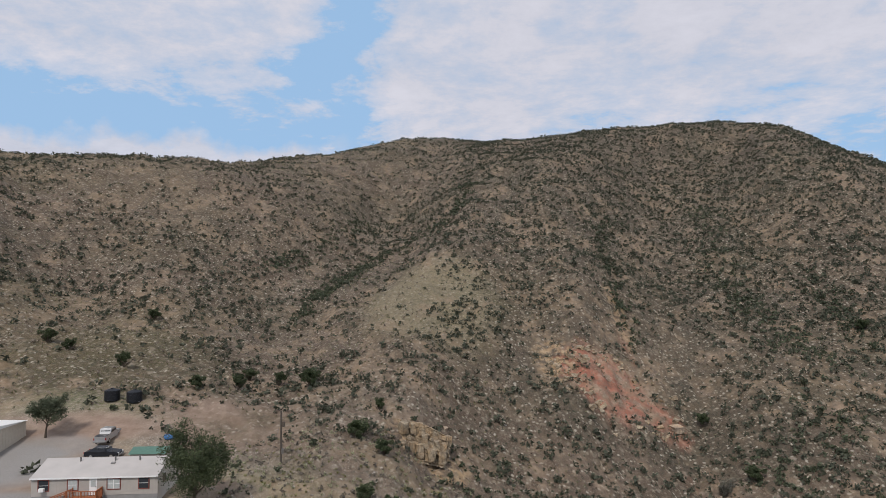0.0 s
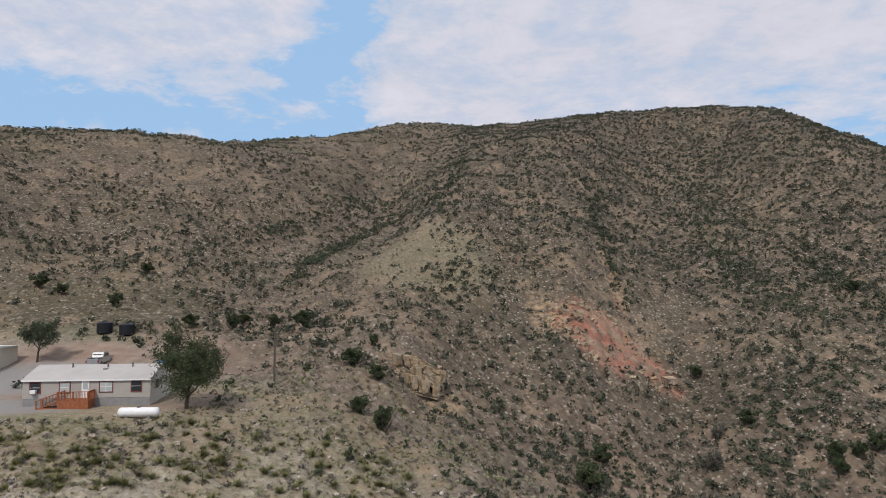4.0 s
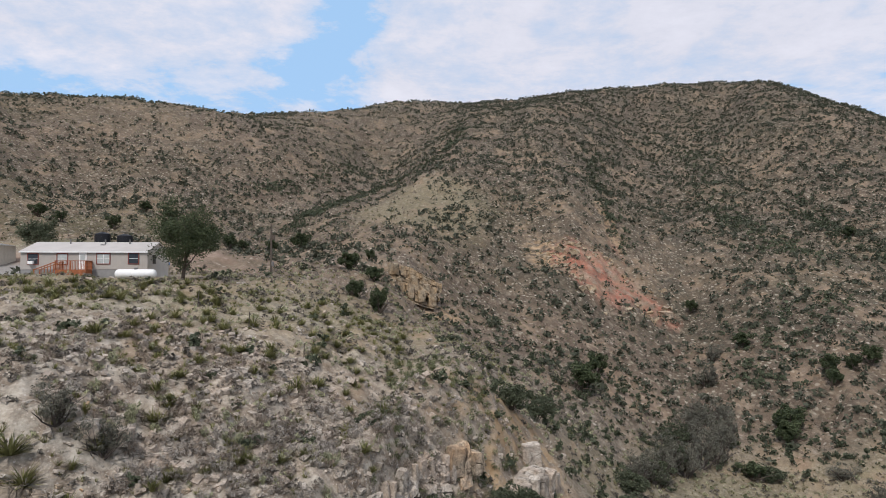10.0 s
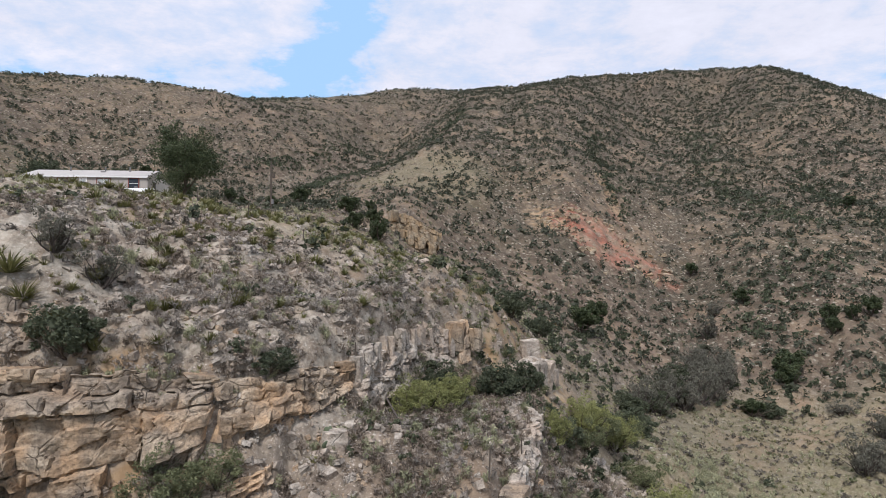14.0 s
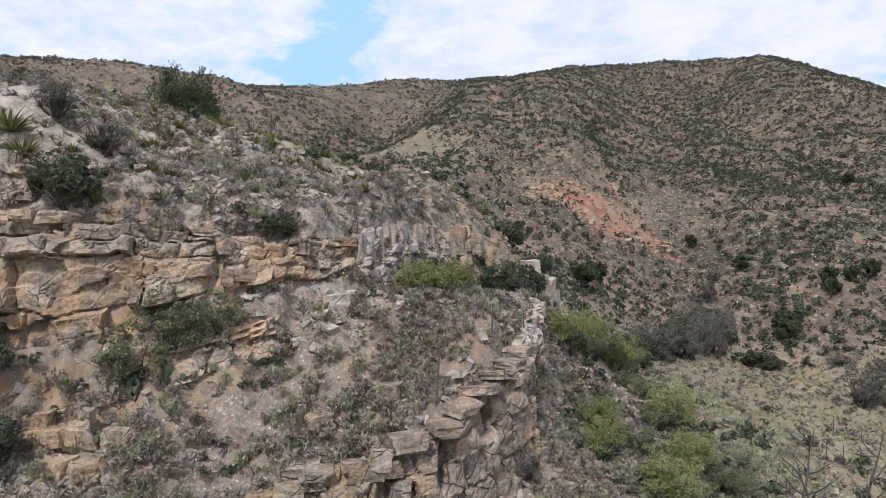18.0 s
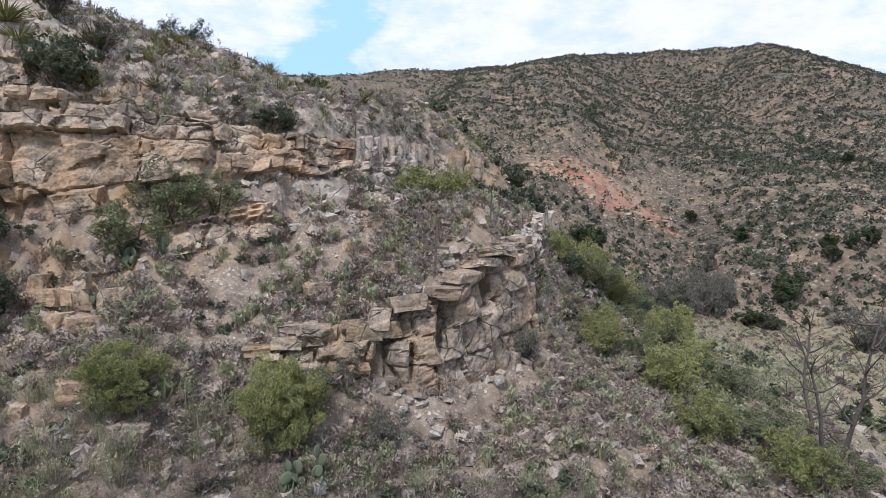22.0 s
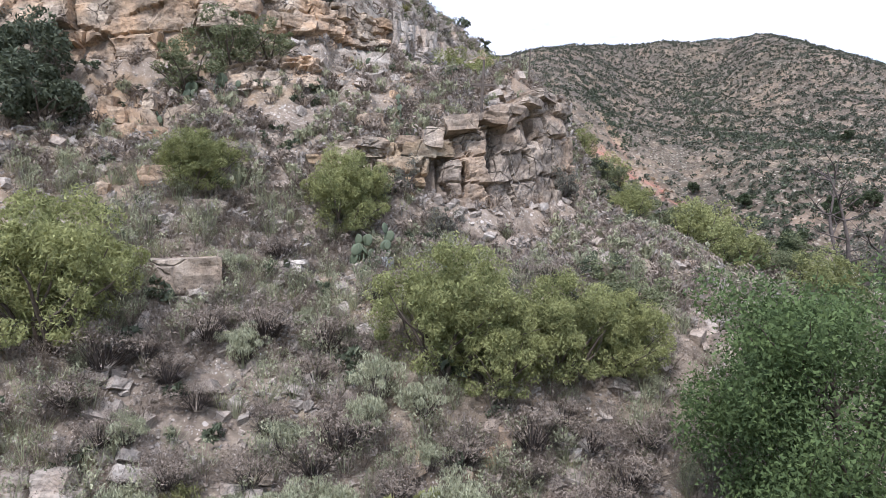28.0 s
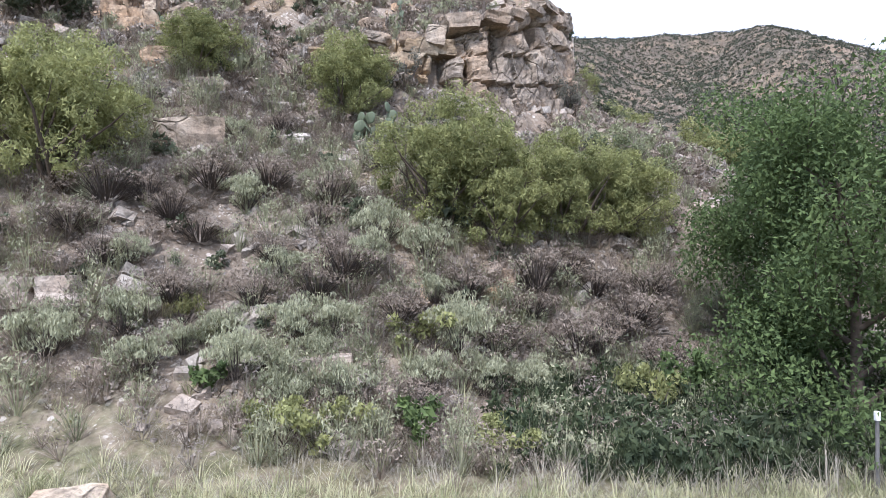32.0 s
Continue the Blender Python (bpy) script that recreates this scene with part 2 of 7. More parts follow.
# foot lines of the rock faces, where the ground is cut back to the rock
UPPER_FOOT = [(-28, 26.6, 16.4), (-20, 27.0, 16.0), (-15.9, 27.4, 15.9), (-11.5, 28.2, 16.6), (-8.6, 29.3, 17.6), (-5.5, 31.9, 18.4), (-2.8, 35.6, 19.3)]
WALL_FOOT = [(-4.6, 22.9, 10.0), (-2.4, 23.7, 9.9), (-0.2, 24.6, 9.6)]
OUTCROP_FOOT = [(-0.2, 24.6, 9.6), (0.9, 24.7, 9.3), (2.1, 25.0, 9.2), (3.5, 26.5, 9.5), (5.0, 28.4, 9.8), (6.2, 30.6, 10.8)]


def cut_back(x, y, z, line, reach, behind):
    """Lower the ground to a foot line, on the line and in front of it."""
    p = np.array(line, float)
    for a, b in zip(p[:-1], p[1:]):
        e = b[:2] - a[:2]
        n = np.hypot(*e)
        u = ((x - a[0]) * e[0] + (y - a[1]) * e[1]) / n ** 2
        front = ((x - a[0]) * e[1] - (y - a[1]) * e[0]) / n
        at = (u > -0.03) & (u < 1.03) & (front > -behind) & (front < reach)
        if at.any():
            floor = a[2] + (b[2] - a[2]) * np.clip(u[at], 0, 1) + 0.25 * np.clip(front[at] / reach, 0, 1)
            z[at] = np.minimum(z[at], floor + np.maximum(0, z[at] - floor) * np.clip(front[at] / reach, 0, 1) ** 2)
    return z


def height(x, y):
    """The ground's height: the landforms, gullies and small relief."""
    x, y = np.atleast_1d(x).astype(float), np.atleast_1d(y).astype(float)
    z = base_height(x, y)
    far = np.hypot(x, y)
    away = far > 130
    if away.any():
        fx, fy, r = x[away], y[away], 0.028 * far[away]
        ring = sum(base_height(fx + r * i, fy + r * j) for i, j in ((1, 0), (-0.5, 0.87), (-0.5, -0.87)))
        z[away] = 0.3 * z[away] + 0.7 * ring / 3 + 0.006 * (far[away] - 130)
    level = 1 - np.maximum(near(x, y, -44, 80, 26, 17), near(x, y, -60, 96, 24, 14))
    wild = level * np.clip((y - 9.5) / 6, 0, 1)
    hills = np.clip((far - 90) / 160, 0, 1)
    rib = 1 - np.abs(fbm(x / 26 + 0.4 * fbm(x / 40, y / 40, 2, 13), y / 60, 3, 12))
    z = z + hills * (1.6 * fbm(x / 46, y / 46, 3, 11) + 0.9 * fbm(x / 11, y / 11, 3, 5) + 2.2 * (rib - 0.6) * np.clip(1.25 - far / 420, 0, 1))
    scar = near(x, y, 42, 154, 17, 15)
    z = z + scar * (1.1 - 2.6 * np.abs(fbm(x / 5 + 0.3 * fbm(x / 9, y / 9, 2, 18), y / 22, 3, 19)))
    ledge = z / 5.5 + 0.25 * fbm(x / 60, y / 60, 2, 14)
    z = z + hills * 0.28 * np.sin(2 * np.pi * ledge)
    z = z + wild * (0.16 * fbm(x / 2.6, y / 2.6, 3, 3) + 0.07 * fbm(x / 0.7, y / 0.7, 3, 7)) * np.clip(far / 14, 0.6, 3)
    z = z + (1 - wild) * 0.05 * fbm(x / 1.5, y / 1.5, 3, 21)
    for line, reach, behind in ((UPPER_FOOT, 2.6, 0.45), (WALL_FOOT, 2.0, 0.4), (OUTCROP_FOOT, 2.4, 0.9)):
        z = cut_back(x, y, z, line, reach, behind)
    return np.where(far > 900, z * np.clip((2600 - far) / 1700, 0, 1) - 4, z)


# ---- end of landforms ----
# ---- materials ----
def material(name, rough=0.9, metal=0.0):
    m = bpy.data.materials.new(name)
    m.use_nodes = True
    t = m.node_tree
    b = t.nodes["Principled BSDF"]
    b.inputs["Roughness"].default_value, b.inputs["Metallic"].default_value = rough, metal
    b.inputs["Specular IOR Level"].default_value = 0.25
    return m, t, b


def bump(t, b, fac, strength=0.4, distance=0.05):
    n = node(t, "ShaderNodeBump", Height=fac, Strength=strength, Distance=distance)
    t.links.new(n.outputs[0], b.inputs["Normal"])


def place(t):
    return t.nodes.new("ShaderNodeNewGeometry").outputs["Position"]


def attribute(t, name):
    n = t.nodes.new("ShaderNodeAttribute")
    n.attribute_name = name
    return n.outputs["Fac"]


def noise_at(t, scale, detail=4.0, vector=None, rough=0.55):
    return node(t, "ShaderNodeTexNoise", Vector=vector or place(t), Scale=scale, Detail=detail, Roughness=rough).outputs["Fac"]


def ground_material():
    m, t, b = material("stony_ground", 0.95)
    p = place(t)
    fine, mid, big = noise_at(t, 5.0, 8.0, p, 0.7), noise_at(t, 0.45, 7.0, p, 0.65), noise_at(t, 0.035, 5.0, p)
    soil = ramp(t, mid, ((0.30, (0.13, 0.103, 0.076)), (0.50, (0.225, 0.18, 0.134)), (0.70, (0.36, 0.305, 0.235))))
    grit = ramp(t, fine, ((0.35, (0.125, 0.10, 0.076)), (0.55, (0.26, 0.21, 0.158)), (0.72, (0.47, 0.415, 0.335))))
    col = mix(t, 0.5, soil, grit)
    # loose pale limestone
    bent = mix(t, 0.12, p, node(t, "ShaderNodeTexNoise", Vector=p, Scale=9.0, Detail=4.0).outputs["Color"], "ADD")
    small = None
    for scale in (6.0, 15.0):
        pebble = node(t, "ShaderNodeTexVoronoi", Vector=bent, Scale=scale, Randomness=1.0)
        hue = node(t, "ShaderNodeSeparateColor", Color=pebble.outputs["Color"])
        size = calc(t, "MULTIPLY", calc(t, "POWER", hue.outputs[0], 2.0), 0.46)
        one = ramp(t, calc(t, "SUBTRACT", size, pebble.outputs["Distance"]), ((0.0, 0), (0.05, 1)))
        one = calc(t, "MULTIPLY", one, ramp(t, mid, ((0.34, 0.2), (0.52, 1))))
        col = mix(t, calc(t, "MULTIPLY", one, 0.9), col, ramp(t, hue.outputs[1], ((0.1, (0.25, 0.20, 0.165)), (0.6, (0.50, 0.45, 0.39)), (1.0, (0.66, 0.61, 0.55)))))
        small = one if small is None else calc(t, "MAXIMUM", small, one)
    cell = node(t, "ShaderNodeTexVoronoi", Vector=p, Scale=2.6, Randomness=1.0)
    lumps = ramp(t, cell.outputs["Distance"], ((0.10, 1), (0.34, 0)))
    rocky = calc(t, "MULTIPLY", lumps, ramp(t, calc(t, "ADD", calc(t, "MULTIPLY", mid, 0.6), calc(t, "MULTIPLY", big, 0.4)), ((0.47, 0), (0.60, 1))))
    pale = ramp(t, noise_at(t, 1.3, 6.0, p), ((0.3, (0.31, 0.27, 0.21)), (0.7, (0.56, 0.515, 0.43))))
    bare = calc(t, "MULTIPLY", attribute(t, "pale"), ramp(t, noise_at(t, 0.7, 7.0, p, 0.7), ((0.42, 0), (0.56, 1))))
    col = mix(t, calc(t, "MAXIMUM", calc(t, "MULTIPLY", rocky, 0.85), calc(t, "MULTIPLY", bare, 0.8)), col, pale)
    # dry grass and low herbs
    tuft = ramp(t, noise_at(t, 1.7, 7.0, p, 0.7), ((0.38, 0), (0.62, 1)))
    grass = ramp(t, fine, ((0.3, (0.14, 0.124, 0.066)), (0.7, (0.37, 0.325, 0.20))))
    col = mix(t, calc(t, "MULTIPLY", attribute(t, "grass"), calc(t, "ADD", calc(t, "MULTIPLY", tuft, 0.5), 0.45)), col, grass)
    green = ramp(t, fine, ((0.3, (0.05, 0.065, 0.022)), (0.7, (0.16, 0.175, 0.07))))
    col = mix(t, calc(t, "MULTIPLY", attribute(t, "green"), tuft), col, green)
    # low dark brush that mats the higher slopes
    mat_ = ramp(t, noise_at(t, 0.9, 8.0, p, 0.75), ((0.40, 0), (0.56, 1)))
    mat2 = ramp(t, noise_at(t, 0.09, 6.0, p, 0.6), ((0.34, 0.45), (0.6, 1)))
    dark = ramp(t, fine, ((0.3, (0.066, 0.065, 0.049)), (0.7, (0.142, 0.138, 0.108))))
    col = mix(t, calc(t, "MULTIPLY", attribute(t, "brushy"), calc(t, "MULTIPLY", mat2, calc(t, "ADD", calc(t, "MULTIPLY", mat_, 0.45), 0.42))), col, dark)
    # clods and tufts of a step's width
    clod = ramp(t, noise_at(t, 1.1, 9.0, p, 0.82), ((0.34, 0.45), (0.50, 0.95), (0.66, 1.5)))
    col = mix(t, 0.75, col, mix(t, 1.0, col, clod, "MULTIPLY"))
    # bunch grass and stones a stride apart; soil and shade between them painted darker
    bent2 = mix(t, 0.9, p, node(t, "ShaderNodeTexNoise", Vector=p, Scale=0.9, Detail=5.0).outputs["Color"], "ADD")
    for scale, most in ((0.55, 0.55), (1.15, 0.8)):
        bunch = node(t, "ShaderNodeTexVoronoi", Vector=bent2, Scale=scale, Randomness=1.0)
        hue = node(t, "ShaderNodeSeparateColor", Color=bunch.outputs["Color"])
        top = ramp(t, hue.outputs[0], ((0.15, (0.055, 0.052, 0.036)), (0.45, (0.15, 0.125, 0.085)), (0.75, (0.275, 0.242, 0.18)), (1.0, (0.40, 0.36, 0.29))))
        low = mix(t, 1.0, col, (0.62, 0.56, 0.52), "MULTIPLY")
        speck = mix(t, ramp(t, bunch.outputs["Distance"], ((0.22, 1), (0.46, 0))), low, top)
        col = mix(t, calc(t, "MULTIPLY", attribute(t, "bunch"), most), col, speck)
    # red clay scar, ochre rim, bare dirt, gravel
    red = ramp(t, mid, ((0.3, (0.17, 0.078, 0.055)), (0.50, (0.31, 0.118, 0.074)), (0.68, (0.40, 0.25, 0.175))))
    col = mix(t, calc(t, "MULTIPLY", attribute(t, "red"), ramp(t, noise_at(t, 0.2, 8.0, p, 0.7), ((0.38, 0.12), (0.56, 0.92)))), col, red)
    ochre = ramp(t, mid, ((0.3, (0.24, 0.145, 0.065)), (0.7, (0.44, 0.335, 0.21))))
    col = mix(t, calc(t, "MULTIPLY", attribute(t, "ochre"), ramp(t, noise_at(t, 0.5, 5.0, p), ((0.42, 0), (0.6, 1)))), col, ochre)
    dirt = ramp(t, mid, ((0.3, (0.20, 0.135, 0.098)), (0.7, (0.33, 0.245, 0.185))))
    col = mix(t, attribute(t, "dirt"), col, dirt)
    gravel = ramp(t, noise_at(t, 9.0, 6.0, p), ((0.3, (0.20, 0.185, 0.17)), (0.7, (0.33, 0.31, 0.285))))
    col = mix(t, attribute(t, "gravel"), col, gravel)
    t.links.new(col, b.inputs["Base Color"])
    bump(t, b, calc(t, "ADD", fine, calc(t, "MULTIPLY", rocky, 0.8)), 0.7, 0.12)
    return m


def rock_material(name, dark, lightc, warm):
    m, t, b = material(name, 0.92)
    p = place(t)
    stretch = t.nodes.new("ShaderNodeMapping")
    t.links.new(p, stretch.inputs[0])
    stretch.inputs["Scale"].default_value = (0.8, 0.8, 1.5)
    bands = noise_at(t, 0.9, 8.0, stretch.outputs[0], 0.7)
    spots = noise_at(t, 0.55, 6.0, p)
    fine = noise_at(t, 7.0, 8.0, p, 0.7)
    col = ramp(t, bands, ((0.32, dark), (0.58, lightc)))
    col = mix(t, calc(t, "MULTIPLY", ramp(t, spots, ((0.44, 0), (0.64, 1))), 0.75), col, warm)
    col = mix(t, 1.0, col, ramp(t, noise_at(t, 2.3, 7.0, p, 0.7), ((0.30, 0.62), (0.5, 0.95), (0.70, 1.25))), "MULTIPLY")
    col = mix(t, ramp(t, fine, ((0.33, 0.75), (0.52, 0))), col, (dark[0] * 0.5, dark[1] * 0.48, dark[2] * 0.48))
    # dark streaks washed down the face
    run = t.nodes.new("ShaderNodeMapping")
    t.links.new(p, run.inputs[0])
    run.inputs["Scale"].default_value = (1.6, 1.6, 0.22)
    washed = ramp(t, noise_at(t, 0.8, 6.0, run.outputs[0], 0.65), ((0.50, 0), (0.68, 0.6)))
    col = mix(t, washed, col, (dark[0] * 0.8, dark[1] * 0.8, dark[2] * 0.82))
    crackv = t.nodes.new("ShaderNodeTexVoronoi")
    crackv.feature = "DISTANCE_TO_EDGE"
    bent = mix(t, 0.35, p, node(t, "ShaderNodeTexNoise", Vector=p, Scale=1.6, Detail=5.0).outputs["Color"], "ADD")
    t.links.new(bent, crackv.inputs["Vector"])
    crackv.inputs["Scale"].default_value = 0.8
    crack = ramp(t, crackv.outputs["Distance"], ((0.0, 1), (0.03, 0)))
    crack = calc(t, "MULTIPLY", crack, ramp(t, spots, ((0.40, 1), (0.55, 0))))
    col = mix(t, calc(t, "MULTIPLY", crack, 0.5), col, (dark[0] * 0.35, dark[1] * 0.33, dark[2] * 0.32))
    own = t.nodes.new("ShaderNodeObjectInfo").outputs["Random"]
    isl = t.nodes.new("ShaderNodeNewGeometry").outputs["Random Per Island"]
    v = calc(t, "ADD", 0.78, calc(t, "MULTIPLY", calc(t, "ADD", own, isl), 0.22))
    col = mix(t, 1.0, col, v, "MULTIPLY")
    t.links.new(col, b.inputs["Base Color"])
    bump(t, b, calc(t, "SUBTRACT", calc(t, "ADD", bands, calc(t, "MULTIPLY", fine, 0.6)), calc(t, "MULTIPLY", crack, 0.8)), 0.9, 0.14)
    return m


def leaf_material(name, dark, bright, rough=0.7, through=0.25):
    m, t, b = material(name, rough)
    isl = t.nodes.new("ShaderNodeNewGeometry").outputs["Random Per Island"]
    own = t.nodes.new("ShaderNodeObjectInfo").outputs["Random"]
    patch = ramp(t, noise_at(t, 1.9, 4.0), ((0.36, 0), (0.64, 1)))
    f = calc(t, "ADD", calc(t, "MULTIPLY", isl, 0.45), calc(t, "ADD", calc(t, "MULTIPLY", own, 0.2), calc(t, "MULTIPLY", patch, 0.4)))
    col = ramp(t, f, ((0.15, dark), (0.85, bright)))
    t.links.new(col, b.inputs["Base Color"])
    if through:
        tr = node(t, "ShaderNodeBsdfTranslucent", Color=col)
        mx = node(t, "ShaderNodeMixShader", Fac=through)
        t.links.new(b.outputs[0], mx.inputs[1])
        t.links.new(tr.outputs[0], mx.inputs[2])
        t.links.new(mx.outputs[0], t.nodes["Material Output"].inputs[0])
    return m


def plain_material(name, color, rough=0.6, metal=0.0, vary=0.12, scale=3.0):
    m, t, b = material(name, rough, metal)
    n = noise_at(t, scale, 6.0)
    lo, hi = [tuple(c * k for c in color) for k in (1 - vary, 1 + vary)]
    t.links.new(ramp(t, n, ((0.3, lo), (0.7, hi))), b.inputs["Base Color"])
    bump(t, b, n, 0.15, 0.01)
    return m


GROUND = ground_material()
CREAM_ROCK = rock_material("cream_limestone", (0.20, 0.155, 0.112), (0.53, 0.435, 0.32), (0.51, 0.33, 0.185))
GREY_ROCK = rock_material("grey_limestone", (0.15, 0.122, 0.093), (0.44, 0.365, 0.28), (0.42, 0.30, 0.195))
PALE_STONE = rock_material("pale_stone", (0.27, 0.23, 0.185), (0.56, 0.50, 0.42), (0.47, 0.37, 0.28))
SCRUB = leaf_material("scrub_leaves", (0.040, 0.050, 0.030), (0.122, 0.138, 0.082))
JUNIPER = leaf_material("juniper_leaves", (0.034, 0.048, 0.024), (0.105, 0.128, 0.060))
BRUSH = leaf_material("grey_brush_twigs", (0.14, 0.118, 0.096), (0.35, 0.30, 0.25), 0.9, 0.2)
SAGE = leaf_material("sage_leaves", (0.168, 0.174, 0.105), (0.47, 0.465, 0.295), 0.85, 0.3)
MESQUITE = leaf_material("mesquite_leaves", (0.12, 0.132, 0.052), (0.37, 0.375, 0.155), 0.9, 0.35)
OLIVE = leaf_material("olive_leaves", (0.085, 0.095, 0.048), (0.24, 0.255, 0.135), 0.75, 0.35)
DARK_BRUSH = leaf_material("brown_brush_twigs", (0.09, 0.072, 0.056), (0.35, 0.287, 0.225), 0.9, 0.15)
THORN = leaf_material("thorn_leaves", (0.075, 0.074, 0.054), (0.205, 0.195, 0.155), 0.9, 0.2)
HILL_SCRUB = leaf_material("hill_scrub_leaves", (0.036, 0.041, 0.027), (0.105, 0.112, 0.075))
TREE_LEAF = leaf_material("tree_leaves", (0.058, 0.084, 0.034), (0.14, 0.19, 0.066), 0.95, 0.25)
DRY_GRASS = leaf_material("dry_grass", (0.20, 0.225, 0.10), (0.58, 0.54, 0.34), 0.8, 0.35)
STRAW = leaf_material("straw", (0.14, 0.122, 0.092), (0.45, 0.41, 0.325), 0.9, 0.2)
OCHRE_ROCK = rock_material("ochre_limestone", (0.20, 0.15, 0.10), (0.47, 0.395, 0.28), (0.41, 0.275, 0.145))
BROOM = leaf_material("broom_twigs", (0.18, 0.19, 0.112), (0.49, 0.49, 0.325), 0.8, 0.35)
MEADOW = leaf_material("meadow_grass", (0.095, 0.092, 0.046), (0.27, 0.245, 0.145), 0.85, 0.3)
BENCH_BRUSH = leaf_material("ashen_brush_twigs", (0.16, 0.142, 0.122), (0.43, 0.385, 0.33), 0.9, 0.2)
YUCCA = leaf_material("sotol_leaves", (0.070, 0.076, 0.028), (0.26, 0.25, 0.10), 0.7, 0.3)
BENCH_TWIG = leaf_material("dusky_brush_twigs", (0.075, 0.067, 0.056), (0.26, 0.23, 0.19), 0.9, 0.2)
CACTUS = leaf_material("cactus_pads", (0.062, 0.08, 0.047), (0.13, 0.15, 0.09), 0.6, 0.0)
BARK = plain_material("bark", (0.10, 0.078, 0.06), 0.95, vary=0.4, scale=9)
DEAD_WOOD = plain_material("dead_wood", (0.085, 0.07, 0.06), 0.95, vary=0.35, scale=9)


# ---- mesh helpers ----
def sheet(name, verts, faces, mats, smooth=False, index=None):
    """A mesh object from arrays; faces all have the same number of corners."""
    me = bpy.data.meshes.new(name)
    verts, faces = np.asarray(verts, np.float32), np.asarray(faces, np.int32)
    k = faces.shape[1]
    me.vertices.add(len(verts))
    me.vertices.foreach_set("co", verts.ravel())
    me.loops.add(faces.size)
    me.loops.foreach_set("vertex_index", faces.ravel())
    me.polygons.add(len(faces))
    me.polygons.foreach_set("loop_start", np.arange(0, faces.size, k, dtype=np.int32))
    me.polygons.foreach_set("use_smooth", np.full(len(faces), smooth))
    if index is not None:
        me.polygons.foreach_set("material_index", np.asarray(index, np.int32))
    for m in mats:
        me.materials.append(m)
    me.update(calc_edges=True)
    return me


def part(name, bm, mat, parent=None, label="", smooth=False):
    me = bpy.data.meshes.new(name)
    bm.normal_update()
    bm.to_mesh(me)
    bm.free()
    for m in mat if isinstance(mat, (list, tuple)) else [mat]:
        me.materials.append(m)
    if smooth:
        me.polygons.foreach_set("use_smooth", np.full(len(me.polygons), True))
    ob = new(name, me)
    ob.parent = parent
    return tagged(ob, label)


def box(bm, x0, y0, z0, x1, y1, z1, bevel=0.0):
    m = Matrix.Translation(((x0 + x1) / 2, (y0 + y1) / 2, (z0 + z1) / 2)) @ Matrix.Diagonal((x1 - x0, y1 - y0, z1 - z0, 1))
    got = bmesh.ops.create_cube(bm, size=1, matrix=m)["verts"]
    if bevel:
        edges = list({e for v in got for e in v.link_edges})
        bmesh.ops.bevel(bm, geom=edges, offset=bevel, segments=1, affect="EDGES")
    return bm


def boxed(*args, bevel=0.0):
    return box(bmesh.new(), *args, bevel=bevel)


